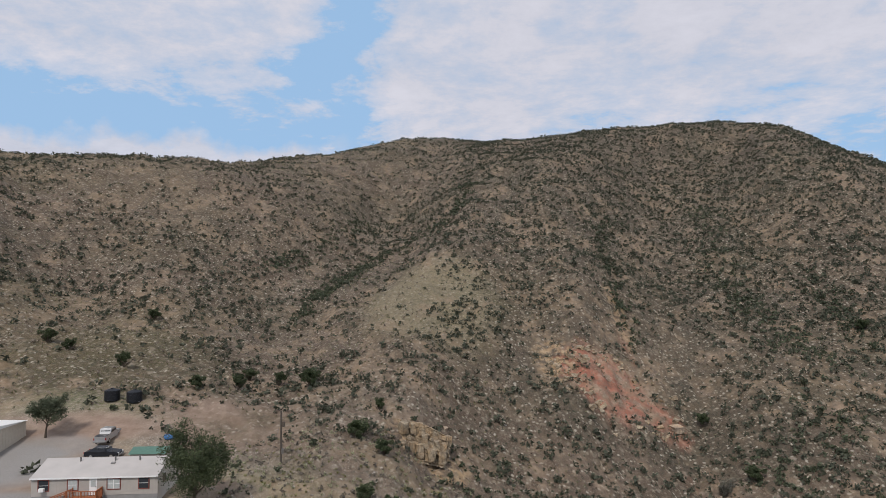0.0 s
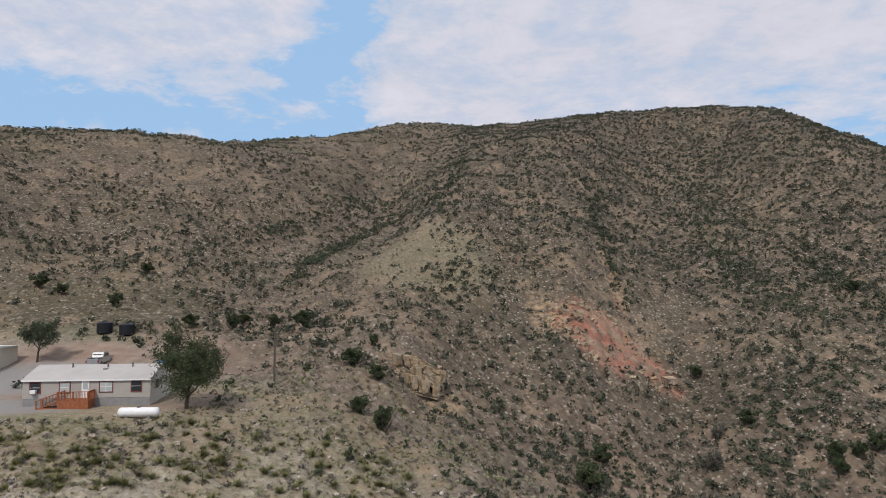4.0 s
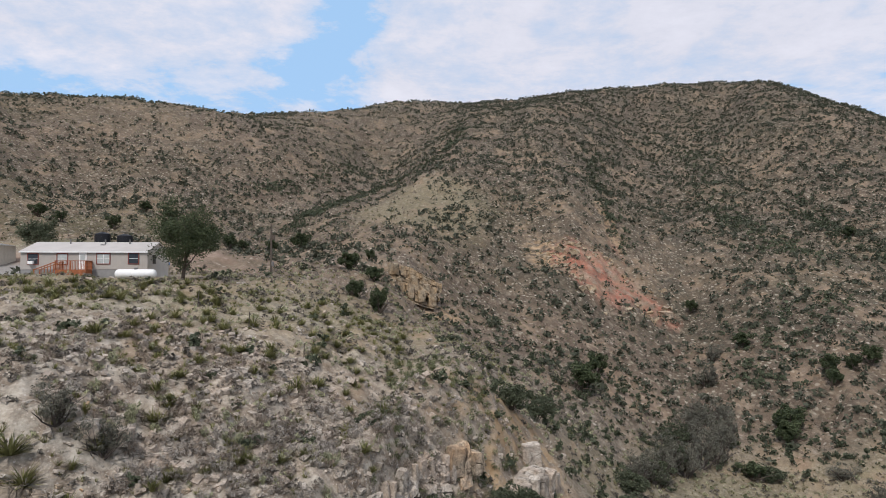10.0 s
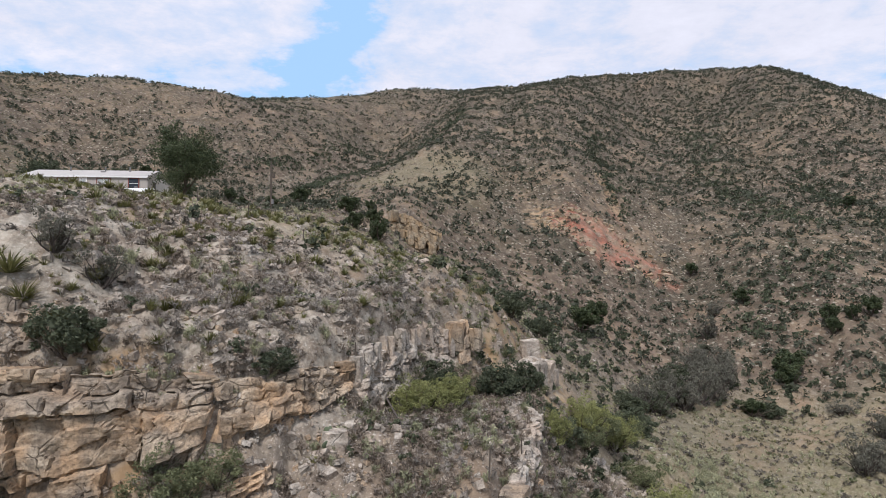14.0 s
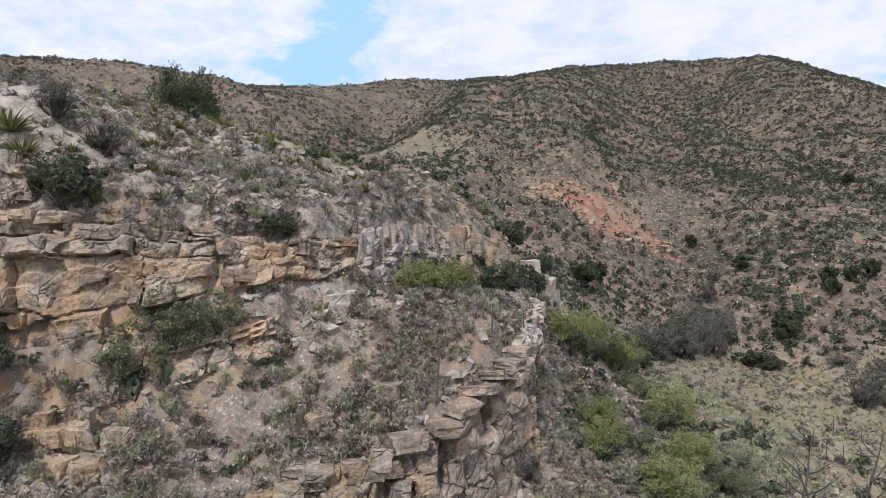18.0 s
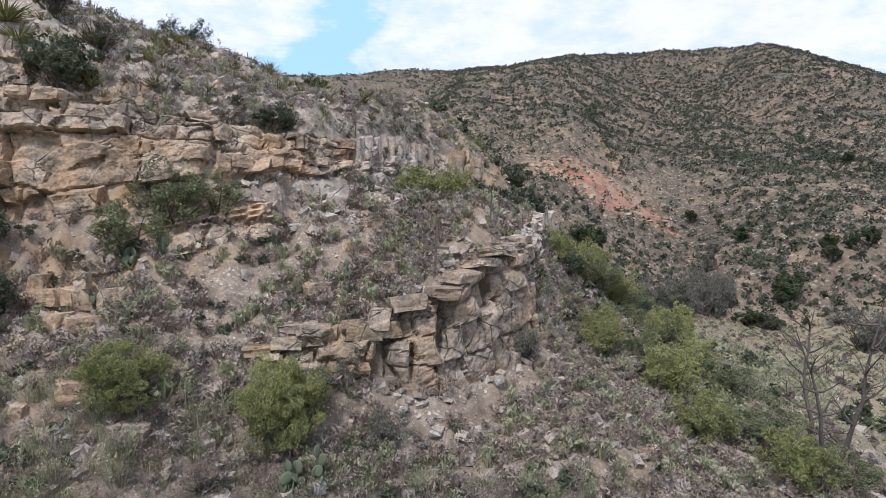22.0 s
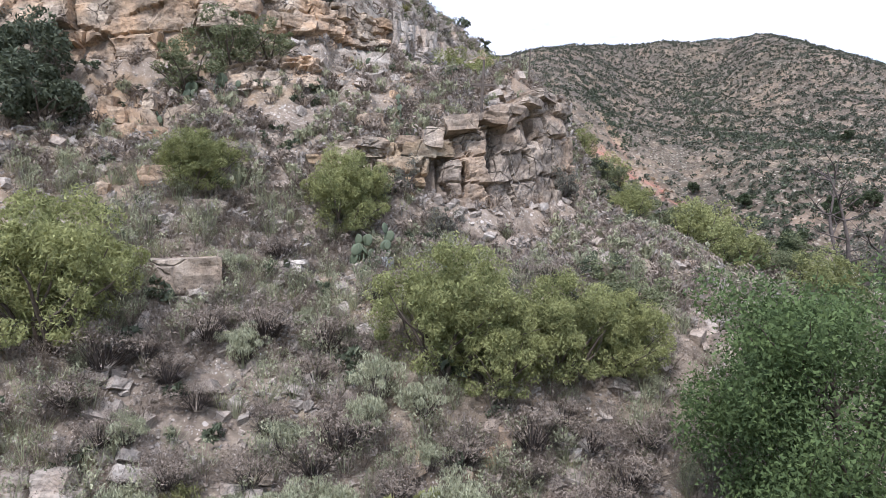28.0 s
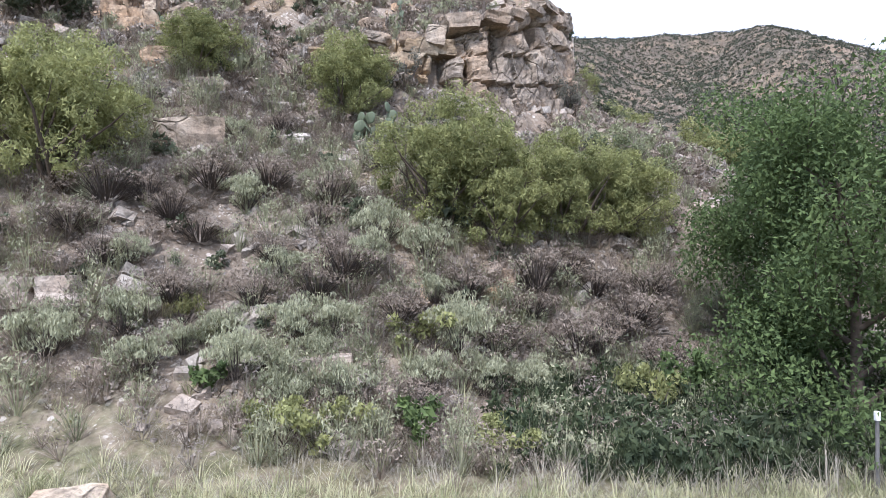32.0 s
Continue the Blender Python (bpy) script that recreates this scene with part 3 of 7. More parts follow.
# ---- ground ----
def make_ground():
    cx, cy = 0.0, -7.0
    fine = np.radians(np.linspace(-45, 45, 430))
    rest = np.radians(np.linspace(47, 313, 90))[1:-1]
    ang = np.concatenate([fine, rest])
    rad = np.concatenate([[0.5], np.geomspace(3, 640, 480), np.geomspace(680, 3000, 14)])
    A, R = np.meshgrid(ang, rad)
    x, y = (cx + R * np.sin(A)).ravel(), (cy + R * np.cos(A)).ravel()
    z = height(x, y)
    n, k = len(rad), len(ang)
    i, j = np.meshgrid(np.arange(n - 1), np.arange(k), indexing="ij")
    j2 = (j + 1) % k
    faces = np.stack([i * k + j, (i + 1) * k + j, (i + 1) * k + j2, i * k + j2], -1).reshape(-1, 4)
    faces = faces[:, ::-1]
    me = sheet("ground", np.stack([x, y, z], 1), faces, [GROUND], True)
    wob = fbm(x / 6, y / 6, 4, 31)
    far = fbm(x / 30, y / 30, 4, 41)

    def cover(name, values):
        a = me.attributes.new(name, "FLOAT", "POINT")
        a.data.foreach_set("value", np.clip(values, 0, 1).astype(np.float32))

    oval = lambda *a: near(x, y, *a)
    torn = fbm(x / 3.2, y / 8, 4, 33)
    cover("red", 1.6 * oval(39, 155, 15, 12) + 1.1 * oval(51, 148, 7, 7) + 0.8 * oval(38, 147, 8, 7) + 0.5 * oval(31, 157, 6, 8) + 0.4 * oval(52, 135, 7, 8) + 0.55 * oval(49, 176, 2.5, 14) + 0.35 * oval(95, 110, 22, 16) * (wob > 0) + 0.4 * oval(52, 92, 8, 5) - 0.75 * np.abs(torn) - 0.15)
    cover("ochre", oval(27, 159, 6, 9) + 0.5 * oval(50, 185, 3, 18) + 0.5 * oval(12, 24, 4, 6) + oval(-2, 108, 9, 6) + oval(8, 55, 7, 12) + oval(-12, 28, 9, 3) + 0.4 * wob)
    cover("grass", 0.95 * oval(-4, 180, 26, 40) + 0.7 * oval(-90, 145, 40, 40) + 0.9 * oval(-30, 66, 40, 22) + oval(50, 60, 40, 42) + 0.55 * oval(-160, 260, 80, 40) + 0.2 * oval(95, 190, 50, 70) + 0.9 * np.clip((12 - y) / 2, 0, 1) + 0.12 + 0.35 * far + 0.3 * wob)
    cover("green", 0.9 * oval(-68, 128, 30, 30) + 0.7 * oval(-46, 109, 18, 8) + 0.5 * oval(-24, 84, 10, 12) + 0.8 * oval(-30, 104, 14, 8) + 0.5 * oval(-46, 66, 22, 6) + np.clip((12.5 - y) / 2, 0, 0.8) + 0.3 * oval(20, 40, 14, 20) + 0.25 * far + 0.2 * wob)
    away = np.hypot(x, y)
    cover("bunch", np.clip((away - 45) / 70, 0.12, 1) * (1 - 0.6 * oval(48, 72, 34, 34)) * (1 - 0.6 * oval(43, 153, 11, 11)) * (1 - 0.5 * oval(-4, 180, 22, 36)) * (1 - np.clip(oval(-44, 80, 30, 20) + oval(-60, 98, 24, 14), 0, 1)))
    east = np.clip((x / np.maximum(away, 1) + 0.25) * 1.6, 0, 1)
    cover("brushy", np.clip((away - 95) / 70, 0, 1) * (0.55 + 0.95 * east) * np.clip(1.15 - 0.9 * oval(48, 72, 34, 34), 0, 1) * (1 - 0.9 * oval(-4, 180, 22, 36)) - 0.3 * oval(-95, 150, 40, 40) + 0.25 * far * (away > 100) + 0.45 * oval(24, 84, 22, 30) - oval(42, 153, 12, 12))
    strata = np.clip(np.sin(z * 1.15 + 1.5 * far), 0, 1) * np.clip((away - 120) / 60, 0, 1) * np.clip(0.5 - x / 120, 0.15, 1)
    cover("pale", 1.1 * oval(-22, 44, 26, 18) + 1.1 * oval(-10, 52, 18, 24) + 0.9 * oval(-30, 56, 24, 12) + oval(-33, 290, 10, 34) + oval(-94, 192, 14, 5) + oval(-50, 200, 7, 22) + oval(-54, 157, 5, 9) + oval(-37, 116, 5, 9) + 0.8 * oval(-14, 118, 16, 14) + 0.6 * oval(-105, 155, 12, 26) + 0.5 * oval(125, 290, 14, 8) + 0.5 * strata + 0.4 * wob)
    cover("dirt", 0.55 * oval(-33, 104, 16, 12) + 0.35 * oval(-48, 110, 14, 7) + 0.8 * oval(-58, 99, 16, 5) + 0.6 * oval(-64, 84, 24, 14) + 0.7 * oval(-30, 78, 10, 6) + 0.3 * wob)
    cover("gravel", oval(-64, 85, 16, 9) + oval(-50, 74, 12, 5) + 0.7 * oval(-57, 93, 8, 4))
    ob = new("ground", me)
    return tagged(ob, "dry stony hillsides of limestone rubble, scrub and a red clay scar", "ground", kind="structure")


make_ground()


# ---- plants and stones: templates as arrays of leaves ----


def unit(v):
    return v / np.maximum(np.linalg.norm(v, axis=-1, keepdims=True), 1e-6)


def leaves_at(pos, size, rng, long=1.7, droop=0.0):
    """A pointed leaf at each place, turned at random."""
    n = len(pos)
    a = unit(rng.normal(size=(n, 3)) + (0, 0, droop))
    b = unit(np.cross(a, rng.normal(size=(n, 3))))
    s = (size * rng.uniform(0.6, 1.35, n))[:, None]
    v = np.stack([pos - a * s * long * 0.5 - b * s * 0.2, pos + b * s * 0.62, pos + a * s * long * 0.5 - b * s * 0.2], 1)
    return v.reshape(-1, 3), np.arange(3 * n).reshape(-1, 3)


def crown_places(rng, n, radius, lumps, fill=0.45, flat=0.6, clump=(0.18, 0.40)):
    """Places on the shells of many lumps that make up an uneven crown."""
    c = unit(rng.normal(size=(lumps, 3))) * rng.uniform(0.25, 0.95, (lumps, 1)) * np.array(radius)
    c[:, 2] = np.where(c[:, 2] < -flat * radius[2], -flat * radius[2] * rng.uniform(0, 1, lumps), c[:, 2])
    k = rng.integers(0, lumps, n)
    r = rng.uniform(*clump, lumps)[k][:, None] * np.array(radius)
    return c[k] + unit(rng.normal(size=(n, 3))) * rng.uniform(fill, 1, (n, 1)) ** 0.5 * r


def blades(rng, n, length, width, spread, bend=0.5, base=0.06):
    """Blades or twigs that rise from one foot, two pieces long."""
    a = rng.uniform(0, 2 * np.pi, n)
    lean = rng.uniform(0.05, 1, n) ** 0.7 * spread
    way = np.stack([np.cos(a) * np.sin(lean), np.sin(a) * np.sin(lean), np.cos(lean)], 1)
    out = np.stack([np.cos(a), np.sin(a), np.zeros(n)], 1)
    ln = (length * rng.uniform(0.55, 1.1, n))[:, None]
    side = np.stack([-np.sin(a), np.cos(a), np.zeros(n)], 1) * width * rng.uniform(0.7, 1.3, (n, 1))
    p0 = out * base * rng.uniform(0, 1, (n, 1))
    p1 = p0 + way * ln * 0.55
    p2 = p1 + unit(way + out * bend * 0.7 - (0, 0, bend * 0.5)) * ln * 0.45
    v = np.stack([p0 - side, p0 + side, p1 + side * 0.7, p1 - side * 0.7, p2], 1).reshape(-1, 3)
    i = 5 * np.arange(n)[:, None]
    return v, np.concatenate([i + (0, 1, 2), i + (0, 2, 3), i + (3, 2, 4)])


def join(*pieces):
    vs, fs, k = [], [], 0
    for v, f in pieces:
        vs.append(v)
        fs.append(f + k)
        k += len(v)
    return np.concatenate(vs), np.concatenate(fs)


def scatter(name, templates, x, y, size, mat, label, category, sink=0.05, tilt=0.0, seed=1, z=None, tall=None):
    """Many small plants or stones as one object of kind stuff."""
    rng = np.random.default_rng(seed)
    z = height(x, y) if z is None else z
    pick = rng.integers(0, len(templates), len(x))
    turn = rng.uniform(0, 2 * np.pi, len(x))
    vs, fs, k = [], [], 0
    for t, (v, f) in enumerate(templates):
        w = np.nonzero(pick == t)[0]
        if not len(w):
            continue
        c, s = np.cos(turn[w])[:, None], np.sin(turn[w])[:, None]
        sc = size[w][:, None]
        hs = sc if tall is None else sc * tall[w][:, None]
        px = (c * v[:, 0] - s * v[:, 1]) * sc + x[w][:, None]
        py = (s * v[:, 0] + c * v[:, 1]) * sc + y[w][:, None]
        pz = v[:, 2] * hs + (z[w] - sink * size[w])[:, None]
        vs.append(np.stack([px, py, pz], -1).reshape(-1, 3))
        fs.append((f[None] + (np.arange(len(w)) * len(v))[:, None, None] + k).reshape(-1, 3))
        k += len(w) * len(v)
    return tagged(new(name, sheet(name, np.concatenate(vs), np.concatenate(fs), [mat])), label, category, kind="stuff")


def spread_over(n, x0, x1, y0, y1, seed, keep=None):
    rng = np.random.default_rng(seed)
    x, y = rng.uniform(x0, x1, n), rng.uniform(y0, y1, n)
    if keep is not None:
        ok = rng.uniform(0, 1, n) < keep(x, y)
        x, y = x[ok], y[ok]
    return x, y


def fan_over(n, r0, r1, half, seed, keep=None):
    """Places over a fan of ground that opens to the north."""
    rng = np.random.default_rng(seed)
    a, r = rng.uniform(-half, half, n), np.sqrt(rng.uniform(r0 * r0, r1 * r1, n))
    x, y = r * np.sin(a), r * np.cos(a)
    if keep is not None:
        ok = rng.uniform(0, 1, n) < keep(x, y)
        x, y = x[ok], y[ok]
    return x, y


def far_bush(rng, n=12):
    p = unit(rng.normal(size=(n, 3))) * rng.uniform(0.35, 0.72, (n, 1)) * (0.78, 0.78, 0.6) + (0, 0, 0.42)
    return leaves_at(p, 0.43, rng, 1.15)


def low_shrub(rng, n=46):
    p = crown_places(rng, n, (0.5, 0.5, 0.38), 7)
    p[:, 2] = np.abs(p[:, 2] + 0.3)
    return leaves_at(p, 0.15, rng, 1.8)


def twiggy(rng, n=21, m=50):
    tw = blades(rng, n, 0.95, 0.015, 1.25, 0.25, 0.10)
    p = crown_places(rng, m, (0.55, 0.55, 0.36), 10)
    p[:, 2] = np.abs(p[:, 2] + 0.45)
    return join(tw, leaves_at(p, 0.088, rng, 2.8))


def sagey(rng, n=34, m=70):
    tw = blades(rng, n, 0.9, 0.02, 0.8, 0.1, 0.16)
    p = crown_places(rng, m, (0.42, 0.42, 0.40), 9)
    p[:, 2] = np.abs(p[:, 2] + 0.5)
    return join(tw, leaves_at(p, 0.095, rng, 2.4, 0.8))


def fine_brush(rng):
    tw = blades(rng, 46, 0.95, 0.008, 1.3, 0.3, 0.12)
    p = crown_places(rng, 115, (0.55, 0.55, 0.36), 12)
    p[:, 2] = np.abs(p[:, 2] + 0.45)
    return join(tw, leaves_at(p, 0.030, rng, 3.0))


def fine_sage(rng):
    tw = blades(rng, 36, 0.9, 0.011, 0.85, 0.1, 0.18)
    p = crown_places(rng, 170, (0.42, 0.42, 0.42), 12)
    p[:, 2] = np.abs(p[:, 2] + 0.5)
    return join(tw, leaves_at(p, 0.034, rng, 2.6, 1.2))


def stone(rng):
    c = np.array([(i, j, k) for k in (-1, 1) for j in (-1, 1) for i in (-1, 1)], float)
    v = c * rng.uniform(0.25, 0.55, 3) * (1, 1, 0.75) + rng.uniform(-0.14, 0.14, (8, 3))
    v = v @ np.array(Euler(rng.uniform(-0.5, 0.5, 3)).to_matrix())
    quads = ((0, 2, 3, 1), (4, 5, 7, 6), (0, 1, 5, 4), (2, 6, 7, 3), (0, 4, 6, 2), (1, 3, 7, 5))
    return v + (0, 0, 0.2), np.array([t for a, b, c, d in quads for t in ((a, b, c), (a, c, d))])


def some(maker, kinds, seed, **k):
    return [maker(np.random.default_rng(seed + i), **k) for i in range(kinds)]


def yard(x, y):
    return np.maximum.reduce([near(x, y, -44, 78, 19, 12), near(x, y, -60, 94, 20, 13), near(x, y, -34, 103, 12, 8)])


def tubes(lines, sides=6):
    """Tapered limbs: each a list of (place, radius)."""
    out = []
    for line in lines:
        p = np.array([q[0] for q in line], float)
        r = np.array([q[1] for q in line], float)
        d = unit(np.gradient(p, axis=0))
        a = unit(np.cross(d, (0.31, 0.87, 0.38)))
        b = np.cross(d, a)
        w = np.linspace(0, 2 * np.pi, sides, endpoint=False)
        v = p[:, None] + r[:, None, None] * (np.cos(w)[:, None] * a[:, None] + np.sin(w)[:, None] * b[:, None])
        i, j = np.meshgrid(np.arange(len(p) - 1), np.arange(sides), indexing="ij")
        f = np.stack([i * sides + j, i * sides + (j + 1) % sides, (i + 1) * sides + (j + 1) % sides, (i + 1) * sides + j], -1).reshape(-1, 4)
        out.append((v.reshape(-1, 3), f))
    return join(*out)


def grow(rng, start, way, length, radius, wobble=0.18, steps=6, rise=0.05):
    line, p, d = [], np.array(start, float), unit(np.array(way, float))
    for k in range(steps):
        line.append((p.copy(), radius * (1 - 0.85 * k / (steps - 1))))
        d = unit(d + rng.normal(size=3) * wobble + (0, 0, rise))
        p = p + d * length / (steps - 1)
    return line


def bush(name, seed, wide, tall, leaf, count, mat, lumps=26, stems=7, bark=BARK, base=0.25, long=2.0, hang=0.0, clump=(0.15, 0.36)):
    """A leafy bush: an empty with a set of stems and a crown."""
    rng = np.random.default_rng(seed)
    top = new(name)
    for k in range(stems):
        a = 2 * np.pi * k / stems + rng.uniform(-0.4, 0.4)
        lines = []
        lines.append(grow(rng, (0.08 * math.cos(a), 0.08 * math.sin(a), -0.15), (math.cos(a) * 0.7, math.sin(a) * 0.7, 1.0), tall * rng.uniform(0.55, 0.8), 0.045 * tall / 2))
        lines.append(grow(rng, lines[-1][2][0], (math.cos(a + 0.7), math.sin(a + 0.7), 0.7), tall * 0.5, 0.022 * tall / 2, steps=5))
        v, f = tubes(lines, 5)
        st = new("stem", sheet("stem", v, f, [bark], True))
        st.parent = top
    p = crown_places(rng, count, (wide / 2, wide / 2, tall * 0.5), lumps, 0.35, 0.92, clump)
    p[:, 2] = np.maximum(p[:, 2] + tall * 0.48, base * rng.uniform(0.5, 1.5, count))
    v, f = leaves_at(p, leaf, rng, long, hang)
    cr = new("crown", sheet("crown", v, f, [mat]))
    cr.parent = top
    return top


def tree(name, seed, tall, wide, trunk, clear, leaf, count, mat, lumps=40, limbs=9, bark=BARK, skirt=0):
    """A tree: trunk, limbs and a crown of leaves gathered at the limbs."""
    rng = np.random.default_rng(seed)
    top = new(name)
    main = grow(rng, (0, 0, -0.3), (0.05, 0, 1), tall * 0.8, trunk, 0.06, 8)
    v, f = tubes([main], 9)
    ob = new("trunk", sheet("trunk", v, f, [bark], True))
    ob.parent = top
    ends = []
    for k in range(limbs):
        a = 2.4 * k + rng.uniform(-0.5, 0.5)
        h = clear + (tall * 0.62 - clear) * k / limbs
        start = np.array([np.interp(h, [q[0][2] for q in main], [q[0][i] for q in main]) for i in range(3)])
        line = grow(rng, start, (math.cos(a), math.sin(a), rng.uniform(0.5, 1.1)), wide * rng.uniform(0.4, 0.56), trunk * 0.45, 0.16, 7)
        sub = grow(rng, line[3][0], (math.cos(a + 0.9), math.sin(a + 0.9), 0.6), wide * 0.28, trunk * 0.2, 0.2, 5)
        v, f = tubes([line, sub], 6)
        ob = new("limb", sheet("limb", v, f, [bark], True))
        ob.parent = top
        ends += [q[0] for q in line[3:]] + [q[0] for q in sub[2:]]
    ends += [q[0] for q in main[5:]]
    ends = np.array(ends)
    extra = crown_places(rng, lumps, (wide / 2, wide / 2, (tall - clear) * 0.48), 14, 0.3, 0.9) + (0, 0, clear + (tall - clear) * 0.5)
    a, low = rng.uniform(0, 2 * np.pi, skirt), rng.uniform(0.3, 0.95, skirt) * wide / 2
    c = np.concatenate([ends, extra, np.stack([np.cos(a) * low, np.sin(a) * low, rng.uniform(0.4, 2.2, skirt)], 1)])
    k = rng.integers(0, len(c), count)
    p = c[k] + unit(rng.normal(size=(count, 3))) * rng.uniform(0.2, 1, (count, 1)) ** 0.6 * rng.uniform(0.35, 0.85, len(c))[k][:, None] * wide / 6
    p[:, 2] = np.maximum(p[:, 2], clear * 0.5 + 0.2 * rng.uniform(0, 1, count))
    v, f = leaves_at(p, leaf, rng, 1.9)
    ob = new("crown", sheet("crown", v, f, [mat]))
    ob.parent = top
    return top


def ground_at(x, y):
    return float(height(x, y)[0])


def stand(ob, x, y, turn=0.0, scale=1.0, sink=0.0, squash=1.0):
    ob.matrix_basis = Matrix.LocRotScale((x, y, ground_at(x, y) - sink), Euler((0, 0, radians(turn))), (scale, scale, scale * squash))
    return ob


def copies(ob, rows, label, category, group, sink=0.05):
    """The thing and its copies at rows of x, y, size, squash."""
    for k, (x, y, s, q) in enumerate(rows):
        o = ob if k == 0 else copy_thing(ob, Matrix())
        stand(o, x, y, 77 * k % 360, s, sink, q)
        tagged(o, label, category, group)


# ---- angular rock ----
def rock_mesh(name, seed, mat, cuts=4, n=4, keen=0.97):
    """A block of bedded rock: a box with split corners, stepped faces and a rough skin."""
    rng = np.random.default_rng(seed)
    bm = bmesh.new()
    bmesh.ops.create_cube(bm, size=1)
    bmesh.ops.subdivide_edges(bm, edges=bm.edges[:], cuts=n - 1, use_grid_fill=True)
    v = np.array([q.co[:] for q in bm.verts])
    step = rng.uniform(-0.05, 0.05, (n + 1, 2))
    row = np.round((v[:, 2] + 0.5) * n).astype(int)
    v[:, :2] *= 1 + step[row]
    v[:, 0] += 0.10 * v[:, 2] * rng.normal()
    for _ in range(cuts):
        d = unit(rng.normal(size=3) * (1, 1, 0.6))
        reach = np.abs(d).sum() * 0.5 * rng.uniform(0.68, keen)
        over = v @ d - reach
        v -= np.where(over > 0, over, 0)[:, None] * d
    v += 0.014 * rng.normal(size=v.shape)
    for q, co in zip(bm.verts, v):
        q.co = co
    bmesh.ops.triangulate(bm, faces=bm.faces[:])
    me = bpy.data.meshes.new(name)
    bm.to_mesh(me)
    bm.free()
    me.materials.append(mat)
    return me


CREAM_BLOCKS = [rock_mesh("block", 100 + i, CREAM_ROCK) for i in range(12)]
GREY_BLOCKS = [rock_mesh("block", 200 + i, GREY_ROCK) for i in range(9)]
OCHRE_BLOCKS = [rock_mesh("block", 150 + i, OCHRE_ROCK) for i in range(6)]
PALE_BLOCKS = [rock_mesh("boulder", 300 + i, PALE_STONE, 10, 4, 0.88) for i in range(7)]


def block(meshes, parent, rng, at, size, yaw, lean=0.0, name="block"):
    ob = new(name, meshes[rng.integers(0, len(meshes))])
    ob.parent = parent
    flip = rng.choice((0, math.pi))
    ob.matrix_basis = Matrix.LocRotScale(at, Euler((lean + rng.normal() * 0.05, rng.normal() * 0.05, yaw + flip)), size)
    return ob


def worley(a, b, seed):
    """Nearest cell of a jittered grid: its two hashes, its offset and the gap to the next cell."""
    ia, ib = np.floor(a), np.floor(b)
    best, second = np.full(a.shape, 9.0), np.full(a.shape, 9.0)
    ca, cb, da, db = (np.zeros(a.shape) for _ in range(4))
    for i in (-1, 0, 1):
        for j in (-1, 0, 1):
            pa = ia + i + 0.15 + 0.7 * hash01(ia + i, ib + j, seed)
            pb = ib + j + 0.15 + 0.7 * hash01(ia + i, ib + j, seed + 5)
            d = np.maximum(np.abs(a - pa), np.abs(b - pb)) * 0.75 + 0.25 * np.hypot(a - pa, b - pb)
            hit = d < best
            second = np.where(hit, best, np.minimum(second, d))
            best = np.where(hit, d, best)
            ca, cb = np.where(hit, ia + i, ca), np.where(hit, ib + j, cb)
            da, db = np.where(hit, a - pa, da), np.where(hit, b - pb, db)
    return hash01(ca, cb, seed + 9), hash01(ca, cb, seed + 17), da, db, second - best


def jointed(U, V, rows, seed):
    """Beds of jointed rock: how far each place stands out, and its distance to the nearest joint.
    rows, from the foot up: top of the bed in metres, stand-out, narrowest and widest block, slant of the joints."""
    rng = np.random.default_rng(seed)
    tops = np.array([r[0] for r in rows])
    bend = 0.30 * fbm(U / 3.1, V / 2.4, 4, seed + 2)
    which = np.clip(np.searchsorted(tops, V + bend), 0, len(rows) - 1)
    d, gap = np.zeros(U.shape), np.full(U.shape, 9.0)
    low = V.min()
    for k, (top, proud, w0, w1, slant) in enumerate(rows):
        at = which == k
        cuts = np.cumsum(rng.uniform(w0, w1, int((U.max() + 12) / w0) + 4)) - 6
        n = len(cuts) + 1
        off, tu, tv = rng.normal(size=n) * 0.16, rng.normal(size=n) * 0.13, rng.normal(size=n) * 0.12 - 0.04
        u = U[at] + slant * (V[at] - low) + 0.8 * bend[at]
        i = np.searchsorted(cuts, u)
        left, right = cuts[np.clip(i - 1, 0, n - 2)], cuts[np.clip(i, 0, n - 2)]
        edge = np.minimum(np.abs(u - left), np.abs(right - u))
        bed = np.minimum(np.abs(V[at] + bend[at] - top), np.abs(V[at] + bend[at] - low))
        d[at] = proud + off[i] * min(1.0, w1 / 1.5) + tu[i] * (u - (left + right) / 2) + tv[i] * (V[at] - (top + low) / 2)
        gap[at] = np.minimum(edge, bed)
        low = top
    return d, gap


